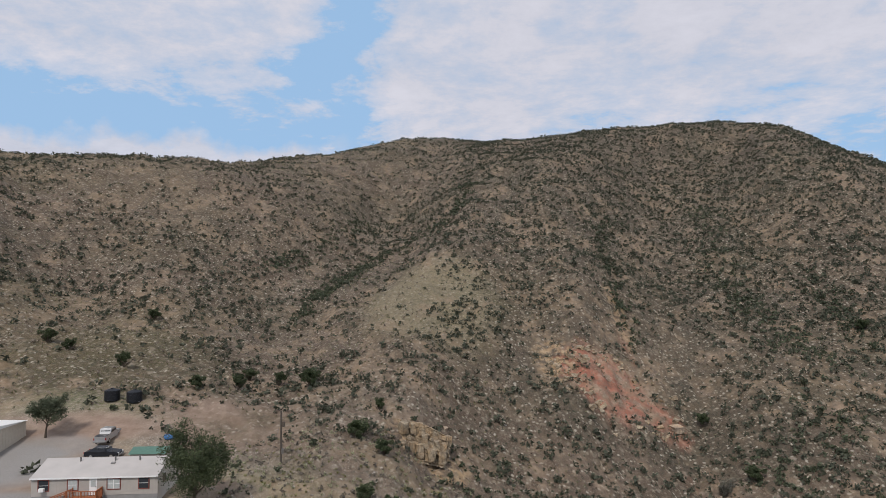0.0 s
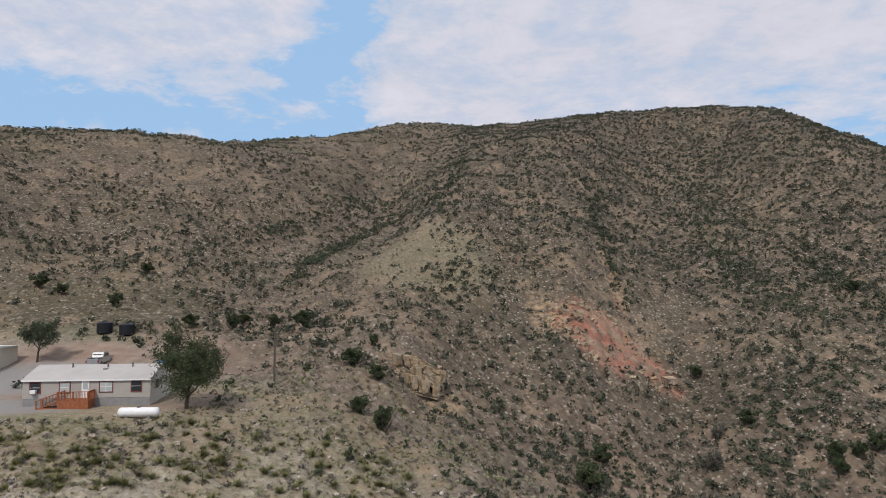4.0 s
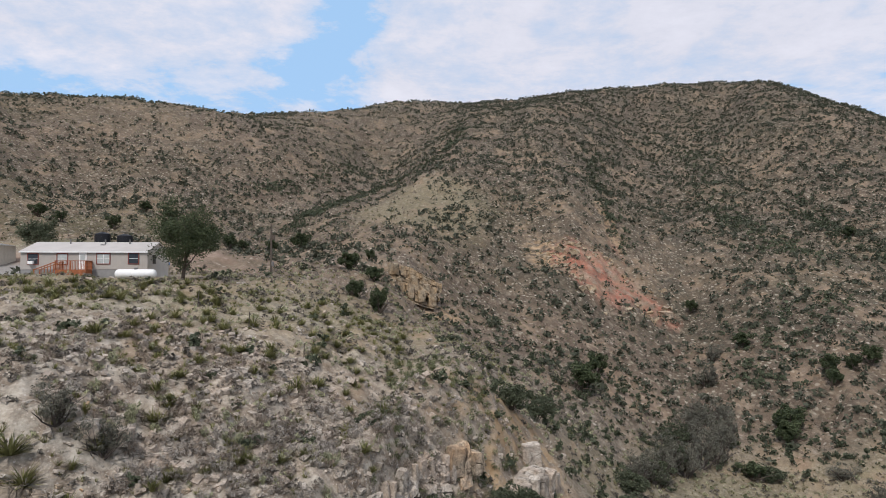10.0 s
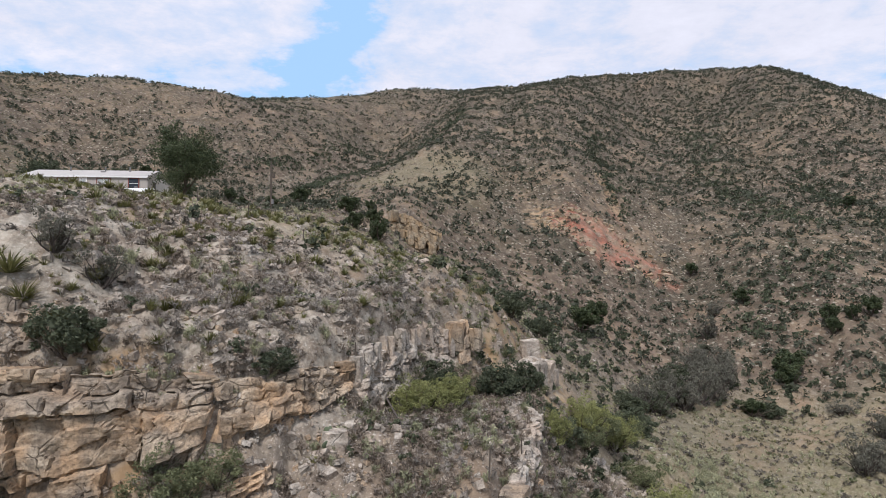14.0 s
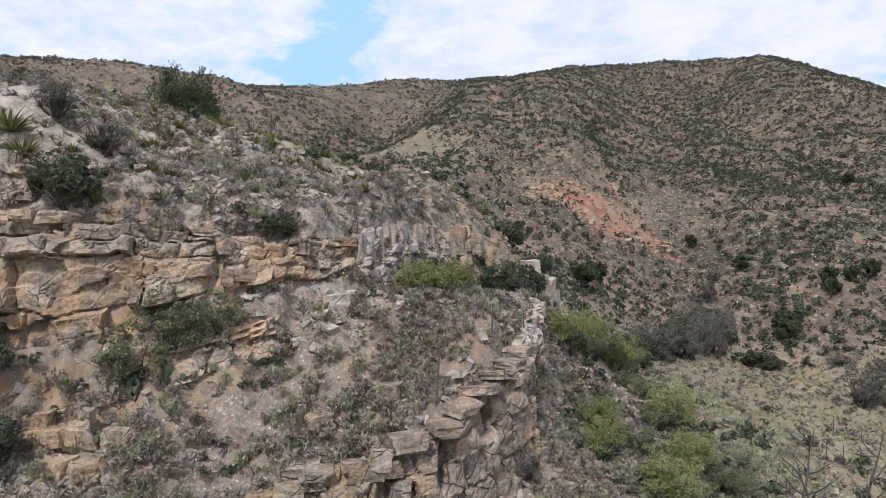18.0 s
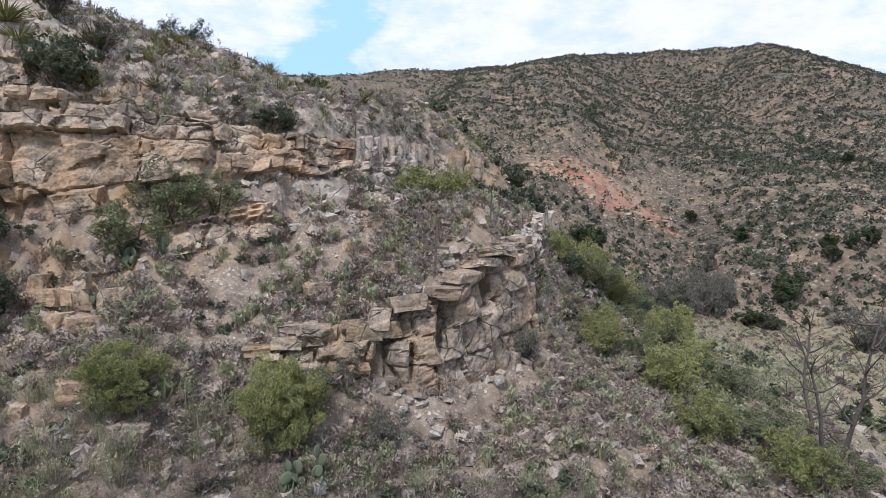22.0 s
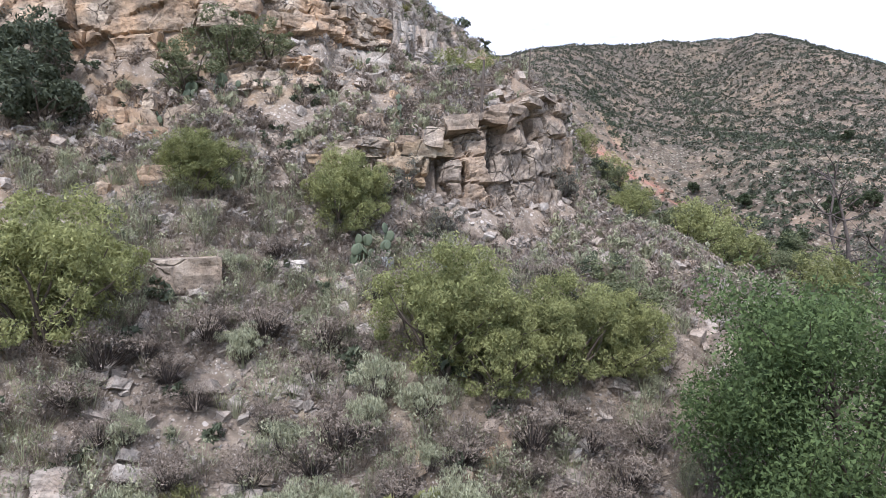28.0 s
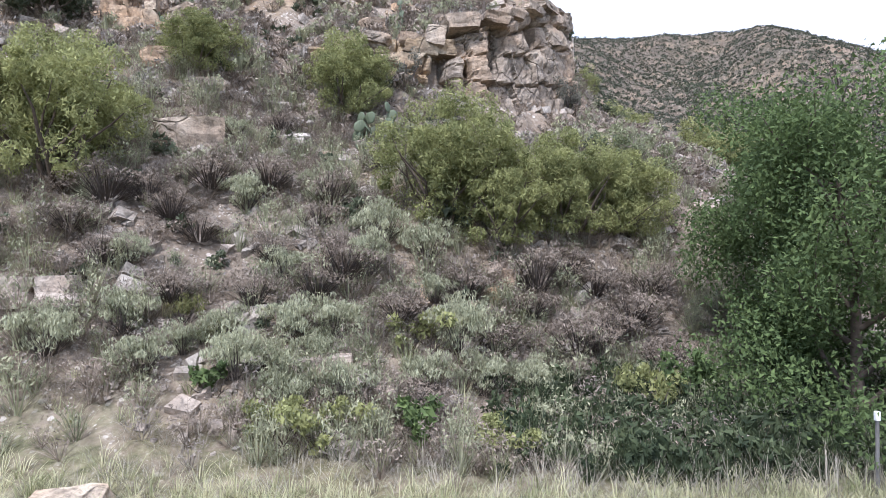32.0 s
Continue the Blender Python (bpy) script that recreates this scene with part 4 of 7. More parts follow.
def rock_face(parent, f, b, seed, mat, rows, depth=1.0, hollows=(), back=1.6, facet=0.25, crust=None, jag=0.0):
    """The continuous rock behind the loose blocks: bedded, jointed, faceted and folded back over the brow."""
    run = lambda p: np.concatenate([[0], np.cumsum(np.hypot(*np.diff(p[:, :2], axis=0).T))])
    sf, sb = run(f), run(b)
    length, tall = (sf[-1] + sb[-1]) / 2, b[:, 2].mean() - f[:, 2].mean()
    back = min(back, 0.7 * tall)
    nu, nv, nb = int(length / 0.09) + 2, int(tall / 0.09) + 2, 7
    u = np.linspace(0, 1, nu)
    lo = np.stack([np.interp(u * sf[-1], sf, f[:, i]) for i in range(3)], 1)
    hi = np.stack([np.interp(u * sb[-1], sb, b[:, i]) for i in range(3)], 1)
    hi[:, 2] += jag * fbm(u * length / 1.6, 0 * u, 4, seed + 21)
    t = unit(np.gradient((lo + hi) / 2, axis=0) * (1, 1, 0))
    out = np.stack([t[:, 1], -t[:, 0], np.zeros(nu)], 1)
    v = np.linspace(-max(0.12, 0.6 / tall), 1, nv)
    U, V = np.meshgrid(u * length, v * tall, indexing="ij")
    d, gap = jointed(U, V, [(r[0] * tall, *r[1:]) for r in rows], seed)
    warp = 0.3 * fbm(U / 1.7, V / 1.3, 3, seed)
    h1, h2, da, db, gap2 = worley(U / 1.7 + warp, V / 1.2 + warp, seed + 3)
    d = d + facet * ((h1 - 0.5) * 0.5 + 1.3 * (h1 - 0.5) * da + 1.3 * (h2 - 0.5) * db)
    deep = 0.16 + 0.22 * hash01(np.floor(U / 1.1), np.floor(V / 0.9), seed + 6)
    d = d - deep * np.exp(-(gap / 0.055) ** 2) - 0.10 * facet * np.exp(-(gap2 / 0.03) ** 2)
    d = depth * d + 0.05 * fbm(U * 1.3, V * 2.2, 4, seed + 8) + 0.03 * fbm(U * 5, V * 5, 2, seed + 9)
    for cu, cv, ru, rv, deep in hollows:
        d = d - deep * np.exp(-(((U / length - cu) / ru) ** 2 + ((V / tall - cv) / rv) ** 2) ** 2)
    d = d - 1.1 * (np.exp(-(U / 0.35) ** 2) + np.exp(-((U - length) / 0.35) ** 2))
    P = lo[:, None] + (hi - lo)[:, None] * v[None, :, None] + out[:, None] * d[..., None]
    w = np.linspace(0, 1, nb + 1)[1:]
    rear = hi[:, None] - out[:, None] * (w * back)[None, :, None] + np.array((0, 0, 1.0)) * (0.12 * fbm(U[:, :1] / 0.8 + 3 * w, w * 4 + 0 * U[:, :1], 3, seed + 4) - 0.35 * w ** 2)[..., None] + out[:, None] * (d[:, -1:] * (1 - w))[..., None]
    P = np.concatenate([P, rear], 1)
    k = nv + nb
    i, j = np.meshgrid(np.arange(nu - 1), np.arange(k - 1), indexing="ij")
    faces = np.stack([i * k + j, (i + 1) * k + j, (i + 1) * k + j + 1, i * k + j + 1], -1).reshape(-1, 4)
    # the weathered grey crust of the upper beds
    high = (V / tall)[:-1, :-1] + 0.12 * fbm(U / 1.3, V / 0.7, 3, seed + 30)[:-1, :-1]
    grey = np.ones((nu - 1, k - 1), int)
    grey[:, :nv - 1] = high > (crust[0] if crust else 9)
    grey = grey * (crust is not None)
    ob = new("face", sheet("face", P.reshape(-1, 3), faces, [mat, crust[1]] if crust else [mat], index=grey.ravel()))
    ob.parent = parent
    return ob


def bluff(name, foot, brow, courses, meshes, seed, label, deep=1.6, rough=0.22, wide=(0.9, 2.2), overhang=0.15, skip=0.45, beds=None, hollows=(), facet=0.25, crust=None, jag=0.0):
    """A face of fractured rock between a foot line and a brow line, with blocks that stand out of it; every block is a part."""
    rng = np.random.default_rng(seed)
    top = tagged(new(name), label, "rock face")
    f, b = np.array(along(foot, 12)), np.array(along(brow, 12))
    if beds:
        rock_face(top, f, b, seed, meshes[0].materials[0], beds, 1.0, hollows, facet=facet, crust=crust, jag=jag)
    run = lambda p: np.concatenate([[0], np.cumsum(np.hypot(*np.diff(p[:, :2], axis=0).T))])
    sf, sb = run(f), run(b)

    def on(u, h):
        lo = np.array([np.interp(u * sf[-1], sf, f[:, i]) for i in range(3)])
        hi = np.array([np.interp(u * sb[-1], sb, b[:, i]) for i in range(3)])
        return lo + (hi - lo) * h

    total = (sf[-1] + sb[-1]) / 2
    for k, (h0, h1, scale) in enumerate(courses):
        last = k == len(courses) - 1
        s = rng.uniform(-0.5, 0)
        while s < total:
            w = rng.uniform(*wide) * scale
            u = np.clip((s + w / 2) / total, 0, 1)
            s += w * 0.97
            if rng.uniform() < (skip * 0.6 if last else skip):
                continue
            p, q = on(u, h0), on(u, h1)
            t = on(min(u + 0.02, 1), 0.5) - on(max(u - 0.02, 0), 0.5)
            yaw = math.atan2(t[1], t[0]) + rng.normal() * 0.12
            hgt = max(q[2] - p[2], 0.3) * rng.uniform(0.85, 1.15)
            out = np.array((math.sin(yaw), -math.cos(yaw), 0)) * (rng.normal() * rough + overhang * last)
            mid = (p + q) / 2 + out + np.array((-math.sin(yaw), math.cos(yaw), 0)) * deep * 0.42
            block(meshes, top, rng, mid, (w * rng.uniform(0.9, 1.1), deep * rng.uniform(0.85, 1.2), hgt), yaw)
    return top


# ---- rock faces ----
# beds from the foot up: share of the height, stand-out, narrowest and widest block, slant of the joints
MASSIVE = [(0.22, 0.10, 2.4, 5.0, 0.1), (0.70, 0.24, 2.8, 5.4, 0.08), (0.86, 0.34, 0.9, 3.4, 0.1), (1.0, -0.02, 0.7, 2.6, 0.1)]
STEPPED = [(0.18, -0.25, 0.8, 1.8, 0.2), (0.40, 0.22, 0.7, 1.6, 0.2), (0.62, 0.10, 0.5, 1.3, 0.2), (0.84, 0.16, 0.6, 1.4, 0.2), (1.0, -0.05, 0.5, 1.2, 0.2)]
RIBBED = [(0.28, 0.0, 0.5, 1.5, 0.3), (0.52, 0.12, 0.4, 1.3, 0.3), (0.78, 0.04, 0.4, 1.2, 0.3), (1.0, -0.1, 0.35, 1.0, 0.3)]
LEANING = [(0.30, -0.06, 0.8, 1.7, 0.32), (0.62, 0.12, 0.8, 1.9, 0.32), (0.86, 0.06, 0.7, 1.6, 0.32), (1.0, 0.12, 0.7, 1.5, 0.3)]
THIN = [(0.25, 0.05, 1.0, 2.4, 0.1), (0.45, -0.08, 0.9, 2.0, 0.1), (0.70, 0.14, 0.9, 2.2, 0.1), (1.0, 0.05, 0.7, 1.6, 0.1)]
bluff("upper_bluff", [(-28, 26.6, 16.4), (-20, 27.0, 16.0), (-15.9, 27.4, 15.9), (-11.5, 28.2, 16.6), (-8.6, 29.3, 17.6)], [(-28, 27.4, 22.0), (-20, 27.6, 21.8), (-14.6, 27.9, 21.7), (-11, 29.2, 21.4), (-8.2, 30.6, 21.1)],
      [(0.93, 1.02, 0.8)], CREAM_BLOCKS, 5, "tall cream and orange limestone bluff in massive courses", 1.3, 0.12, (0.6, 1.6), 0.0, 0.85, MASSIVE, facet=0.6, crust=(0.74, GREY_ROCK), jag=0.25)
bluff("stepped_bluff", [(-8.8, 29.2, 17.4), (-5.5, 31.9, 18.4), (-2.8, 35.6, 19.4)], [(-8.3, 30.4, 21.1), (-5.2, 32.7, 20.8), (-2.6, 36.6, 21.5)],
      [(0.30, 0.52, 0.7), (0.72, 0.94, 0.7)], CREAM_BLOCKS, 6, "broken cream limestone ledge of stacked square blocks", 1.2, 0.2, (0.6, 1.3), 0.05, 0.78, STEPPED, jag=0.25)
bluff("columned_bluff", [(-2.4, 35.0, 18.9), (-0.5, 39.8, 19.4), (1.3, 42.8, 19.4), (3.0, 44.5, 19.2)], [(-2.2, 36.0, 21.4), (-0.8, 40.8, 22.4), (1.1, 43.9, 22.3), (2.8, 45.6, 21.9)],
      [(0.35, 1.0, 0.6)], PALE_BLOCKS, 7, "pale jagged limestone ribs along the slope's edge", 0.8, 0.25, (0.5, 1.1), 0.0, 0.8, RIBBED, facet=0.5, jag=0.7)
bluff("pillar", [(2.8, 44.7, 18.9), (4.6, 45.7, 18.7)], [(2.9, 45.5, 22.5), (4.4, 46.5, 22.1)], [(0.5, 1.0, 0.8)], CREAM_BLOCKS, 8, "orange limestone pillar standing apart from the bluff", 1.2, 0.15, (0.8, 1.4), 0.1, 0.5, RIBBED, jag=0.4)
bluff("lower_outcrop", [(-0.2, 24.6, 9.6), (0.9, 24.7, 9.2), (2.1, 25.0, 9.1), (3.5, 26.5, 9.4), (5.2, 28.3, 9.7), (6.8, 30.4, 10.6)], [(-0.2, 25.0, 11.9), (0.9, 25.2, 12.5), (2.1, 25.5, 13.0), (3.4, 27.0, 14.0), (5.0, 28.7, 14.8), (6.3, 31.2, 15.3)],
      [(0.0, 0.16, 0.6)], GREY_BLOCKS, 9, "fractured grey-brown limestone outcrop with deep vertical cracks", 0.8, 0.12, (0.6, 1.2), 0.05, 0.72, LEANING, ((0.262, 0.68, 0.036, 0.26, 1.7), (0.55, 0.76, 0.018, 0.15, 1.2), (0.60, 0.56, 0.014, 0.10, 0.7), (0.12, 0.40, 0.014, 0.2, 0.7)), 0.16)
bluff("outcrop_wall", [(-4.6, 22.9, 10.0), (-2.4, 23.7, 10.0), (-.1, 24.7, 9.9)], [(-4.6, 23.5, 11.3), (-2.4, 24.2, 11.8), (0, 25.1, 12.1)],
      [(0.70, 1.0, 0.8)], OCHRE_BLOCKS, 11, "tilted beds of buff limestone beside the outcrop", 1.1, 0.15, (0.9, 1.7), 0.1, 0.55, THIN)
bluff("ridge_slabs", [(5.6, 30.0, 12.6), (6.3, 33.0, 13.4), (7.4, 36.4, 14.6), (8.4, 40, 16.2)], [(5.3, 30.0, 15.0), (6.1, 33.4, 15.9), (7.1, 36.6, 16.7), (8.1, 40.2, 17.8)],
      [(0.5, 1.0, 0.8)], PALE_BLOCKS, 12, "pale limestone slabs along the crest of the spur", 0.9, 0.25, (0.7, 1.6), 0.0, 0.6, LEANING)
bluff("ravine_crag", [(8.6, 47, 15.9), (10.4, 51, 15.2), (12.0, 54, 14.6)], [(8.4, 48, 18.9), (9.8, 52.2, 19.2), (11.8, 55.4, 17.8)],
      [(0, 0.55, 0.8), (0.45, 1.0, 0.8)], PALE_BLOCKS, 13, "jagged pale crag at the head of the ravine slope", 1.0, 0.35, (0.7, 1.5), 0.1, 0.5, RIBBED, facet=0.5)
bluff("ochre_crag", [(-7, 104.5, 32.6), (-4, 105.5, 31), (1, 107.5, 29.2)], [(-7.2, 107, 36.8), (-4, 108.5, 36), (1.5, 110, 33)],
      [(0, 0.4, 0.7), (0.3, 0.75, 0.8), (0.6, 1.0, 0.7)], OCHRE_BLOCKS, 14, "ochre limestone crag below the far spur", 1.6, 0.6, (1.0, 2.0), 0.1, 0.5, STEPPED, facet=0.9)
bluff("brow_crag", [(-21.5, 28.9, 21.6), (-18.4, 29.0, 21.8), (-16.2, 29.5, 22.0)], [(-21.5, 30.0, 25.2), (-18.6, 30.2, 24.9), (-16.4, 30.6, 24.2)],
      [(0.5, 1.0, 0.9)], GREY_BLOCKS, 20, "shadowed brown crag at the brow under the sotols", 1.0, 0.2, (0.7, 1.5), 0.0, 0.7, STEPPED, facet=0.5, jag=0.3)
bluff("white_ledge", [(-21, 32.6, 27.2), (-18, 32.8, 26.6), (-15, 34, 25.2)], [(-21, 33.2, 28.5), (-18, 33.4, 27.7), (-15.2, 34.6, 26.4)],
      [(0.2, 1.0, 1.0)], PALE_BLOCKS, 15, "bleached limestone ledge under sotol clumps", 1.2, 0.3, (0.9, 1.9), 0.1, 0.1)
bluff("low_ledge", [(-9.6, 26.6, 15.0), (-7.4, 28.0, 15.6), (-5.2, 29.6, 16.2)], [(-9.6, 27, 16.0), (-7.4, 28.5, 16.7), (-5.2, 30.1, 17.2)],
      [], CREAM_BLOCKS, 16, "low ledge of thin buff limestone beds", 1.0, 0.15, (0.7, 1.5), 0.1, 0.25, THIN)
bluff("broken_ledge", [(-13.6, 24.3, 12.6), (-11.4, 24.6, 12.7)], [(-13.6, 24.8, 13.8), (-11.4, 25.1, 13.9)],
      [(0, 0.5, 0.8), (0.5, 1.0, 0.7)], CREAM_BLOCKS, 19, "crumbling ledge of thin cream beds", 0.8, 0.2, (0.6, 1.2), 0.1, 0.2)
bluff("bank_ledge", [(-9.6, 20.2, 7.8), (-7.6, 20.6, 7.9)], [(-9.6, 20.5, 9.1), (-7.6, 20.9, 9.2)], [(0, 0.5, 1.0), (0.5, 1.0, 1.0)], GREY_BLOCKS, 17, "small ledge of brown layered rock", 1.0, 0.12, (0.8, 1.3), 0.2, 0.1)
bluff("toe_ledge", [(-9.3, 12.6, 2.1), (-7.6, 12.7, 2.1)], [(-9.3, 12.8, 2.75), (-7.6, 12.9, 2.7)], [(0, 0.4, 0.7), (0.35, 1.0, 1.0)], PALE_BLOCKS, 18, "tan slab jutting from the foot of the bank", 0.7, 0.1, (0.6, 1.1), 0.1, 0.1)

# the slabs that cap the outcrop, one above the other along its brow
cap = tagged(new("outcrop_cap"), "overhanging cap slabs of pinkish limestone on the outcrop", "rock slabs")
rng = np.random.default_rng(77)
for at, size, yaw, lean in (((0.75, 25.2, 12.72), (1.45, 1.3, 0.62), 0.22, 0.10), ((2.05, 25.6, 13.1), (1.1, 1.2, 0.45), 0.35, 0.05), ((-0.35, 24.95, 12.05), (0.8, 0.9, 0.85), 0.2, 0.2), ((-1.3, 24.7, 11.9), (0.9, 0.9, 0.45), 0.3, 0.1),
                            ((2.9, 26.6, 13.75), (1.3, 1.1, 0.4), 0.8, 0.05), ((3.75, 27.6, 14.25), (1.3, 1.2, 0.36), 0.85, 0.06), ((4.5, 28.5, 14.75), (1.4, 1.2, 0.4), 0.9, 0.05),
                            ((5.1, 29.7, 15.05), (1.2, 1.1, 0.4), 1.0, 0.05), ((5.6, 31.2, 15.4), (1.5, 1.2, 0.45), 1.2, 0), ((-2.6, 24.2, 11.8), (1.1, 0.9, 0.4), 0.3, 0.05)):
    block(GREY_BLOCKS, cap, rng, at, size, yaw, lean, "slab")


def boulder(x, y, size, yaw, meshes, label, lift=0.25):
    ob = new("boulder", meshes[int(abs(x * 7 + y * 3)) % len(meshes)])
    ob.matrix_basis = Matrix.LocRotScale((x, y, ground_at(x, y) + size[2] * lift), Euler((0.08, -0.06, radians(yaw))), size)
    tagged(ob, label, "boulder", "boulders on the slope")


for x, y, w, d, h, yaw, meshes, label in (
        (-7.3, 18.2, 1.8, 1.1, .95, 24, GREY_BLOCKS, "grey layered boulder half sunk in the slope"),
        (-4.8, 20.2, 1.2, .8, .5, -15, PALE_BLOCKS, "flat whitish slab lying on rubble"),
        (-3.4, 24.7, 1.6, 1.1, .75, 10, GREY_BLOCKS, "buff slab at the terrace edge"),
        (-11, 23.8, 1.1, .9, .7, 40, CREAM_BLOCKS, "angular cream boulder among brush"),
        (-12, 23.9, 1.0, .8, .7, -20, CREAM_BLOCKS, "angular cream boulder among brush"),
        (-12.2, 25.2, 1.8, 1.2, .9, 5, CREAM_BLOCKS, "layered cream boulder on the terrace"),
        (-10.2, 24.9, 1.6, 1, .8, -30, CREAM_BLOCKS, "cracked cream boulder on the terrace"),
        (-3.3, 32.4, 1.3, 1, 1, 25, PALE_BLOCKS, "pale block fallen from the bluff"),
        (-2.6, 33.6, 1.1, .9, .8, -35, PALE_BLOCKS, "pale block fallen from the bluff"),
        (1.7, 16.1, .5, .4, .8, 70, GREY_BLOCKS, "upright grey stone in loose soil"),
        (-1.7, 13.1, .55, .4, .45, 20, PALE_BLOCKS, "broken whitish stone at the foot of the bank"),
        (-1.25, 13.0, .5, .35, .35, -10, PALE_BLOCKS, "broken whitish stone at the foot of the bank"),
        (-1.1, 12.6, .45, .35, .6, 50, PALE_BLOCKS, "broken whitish stone at the foot of the bank"),
        (-2.4, 12.9, 1.2, .5, .7, 8, PALE_BLOCKS, "eroded pale ledge at the foot of the bank"),
        (-5.2, 9.0, 1.0, .8, .55, 15, CREAM_BLOCKS, "smooth tan boulder in long grass"),
        (7.4, 29.2, .9, .7, .4, 20, GREY_BLOCKS, "flat stone on the path beside the outcrop"),
        (8.1, 29.9, .8, .6, .4, -20, PALE_BLOCKS, "flat stone on the path beside the outcrop"),
        (-3, 26.4, 1.0, .8, .6, 30, GREY_BLOCKS, "weathered boulder among dry brush"),
        (-.4, 28.4, 1.2, .9, .8, -12, GREY_BLOCKS, "weathered boulder among dry brush"),
        (-9.6, 21.4, 1.3, 1, .7, 18, CREAM_BLOCKS, "weathered boulder among dry brush"),
        (9.5, 55, 1.6, 1.2, 2.4, 12, PALE_BLOCKS, "standing pale crag block above the ravine"),
        (54, 149, 2.8, 2.2, 1.6, 20, CREAM_BLOCKS, "whitish knob of rock at the end of the red scar")):
    boulder(x, y, (w, d, h), yaw, meshes, label)

# ---- scrub and ground cover ----
def hill_scrub(x, y):
    far = np.hypot(x, y)
    d = 0.42 + 0.34 * fbm(x / 35, y / 35, 3, 61) + 0.30 * fbm(x / 9, y / 9, 2, 62) + 0.75 * np.clip((x / far + 0.12) * 2.2, 0, 1) * np.clip((far - 170) / 90, 0, 1)
    d = d + 0.25 * np.clip(x / 40, 0, 1) * np.clip((190 - far) / 40, 0, 1)
    d = d * (1 - 0.93 * near(x, y, -6, 182, 22, 34)) * (1 - 0.75 * near(x, y, 43, 153, 11, 10)) * (1 - 0.75 * near(x, y, -72, 125, 24, 26)) * (1 - 0.6 * near(x, y, 60, 175, 16, 24))
    d = d * (1 - 0.95 * near(x, y, 48, 72, 34, 32)) + 0.7 * np.maximum.reduce([near(x, y, 6, 195, 10, 14), near(x, y, 6, 168, 12, 16), near(x, y, 26, 186, 12, 14), near(x, y, 90, 200, 10, 40), near(x, y, 116, 285, 20, 20)]) + 0.5 * near(x, y, -36, 255, 12, 60)
    # fewer on bare ledges than in the hollows between them
    d = d * (0.88 + 0.16 * np.sin(base_height(x, y) * 1.15))
    return np.clip(d * (1 - yard(x, y)), 0, 1)


x, y = fan_over(92000, 100, 480, 0.70, 1, hill_scrub)
r = np.random.default_rng(3).uniform(0, 1, len(x))
scatter("hill_scrub", some(far_bush, 12, 20), x, y, 0.46 + 1.5 * r ** 2.5, HILL_SCRUB, "dark olive creosote and juniper scrub on the hillsides", "scrub", 0.1, seed=3)
x, y = fan_over(16000, 100, 400, 0.70, 2, lambda x, y: np.clip(0.75 - yard(x, y), 0, 1))
r = np.random.default_rng(4).uniform(0.35, 0.85, len(x))
scatter("hill_brush", some(far_bush, 8, 50, n=8), x, y, r, DARK_BRUSH, "grey-brown leafless brush on the hillsides", "scrub", 0.1, seed=4)


def strip(line, n, width, seed):
    """Places strewn along a line."""
    rng = np.random.default_rng(seed)
    p = np.array(along([(a, b, 0) for a, b in line], 10))
    k = rng.integers(0, len(p), n)
    return p[k, 0] + rng.normal(size=n) * width, p[k, 1] + rng.normal(size=n) * width * 1.6


for n, line, count, width in ((71, [(-43, 190), (-42, 200), (-36, 220), (-28, 250), (-15, 262), (1, 262), (10, 300)], 460, 2.2), (72, [(-62, 215), (-48, 262), (-40, 300)], 160, 2.5), (73, [(51, 176), (53, 202), (56, 228), (66, 262)], 160, 1.8),
                              (74, [(94, 165), (96, 200), (100, 235), (118, 293)], 300, 4), (75, [(120, 150), (118, 185), (126, 220)], 220, 3.5), (76, [(58, 118), (70, 128), (84, 140)], 160, 4)):
    x, y = strip(line, count, width, n)
    scatter("gully_scrub", some(far_bush, 8, 30, n=16), x, y, np.random.default_rng(n).uniform(0.8, 1.8, len(x)), SCRUB, "dense dark thicket along a dry gully", "scrub", 0.1, seed=n)

bench_ok = lambda x, y: np.clip((1 - 1.6 * yard(x, y)) * (0.75 + 0.4 * fbm(x / 4, y / 4, 2, 71)), 0, 1)
x, y = fan_over(4200, 34, 105, 0.68, 5, bench_ok)
scatter("bench_shrubs", some(low_shrub, 8, 80), x, y, np.random.default_rng(5).uniform(0.3, 1.0, len(x)), BENCH_TWIG, "low grey-brown shrubs over the stony bench", "shrub", 0.05, seed=5)
x, y = fan_over(2600, 34, 105, 0.68, 6, bench_ok)
scatter("bench_herbs", some(low_shrub, 8, 90), x, y, np.random.default_rng(6).uniform(0.3, 0.9, len(x)), SAGE, "grey-green herbs over the stony bench", "shrub", 0.05, seed=6)
x, y = fan_over(2600, 34, 120, 0.68, 7, lambda x, y: bench_ok(x, y) * np.clip(0.25 + (x - 3) / 14, 0.08, 1) * (1 - 0.97 * near(x, y, 46, 66, 30, 32)))
scatter("ravine_scrub", some(low_shrub, 8, 100, n=80), x, y, np.random.default_rng(7).uniform(0.6, 1.9, len(x)), SCRUB, "dark scrub on the ravine's sides", "scrub", 0.05, seed=7)

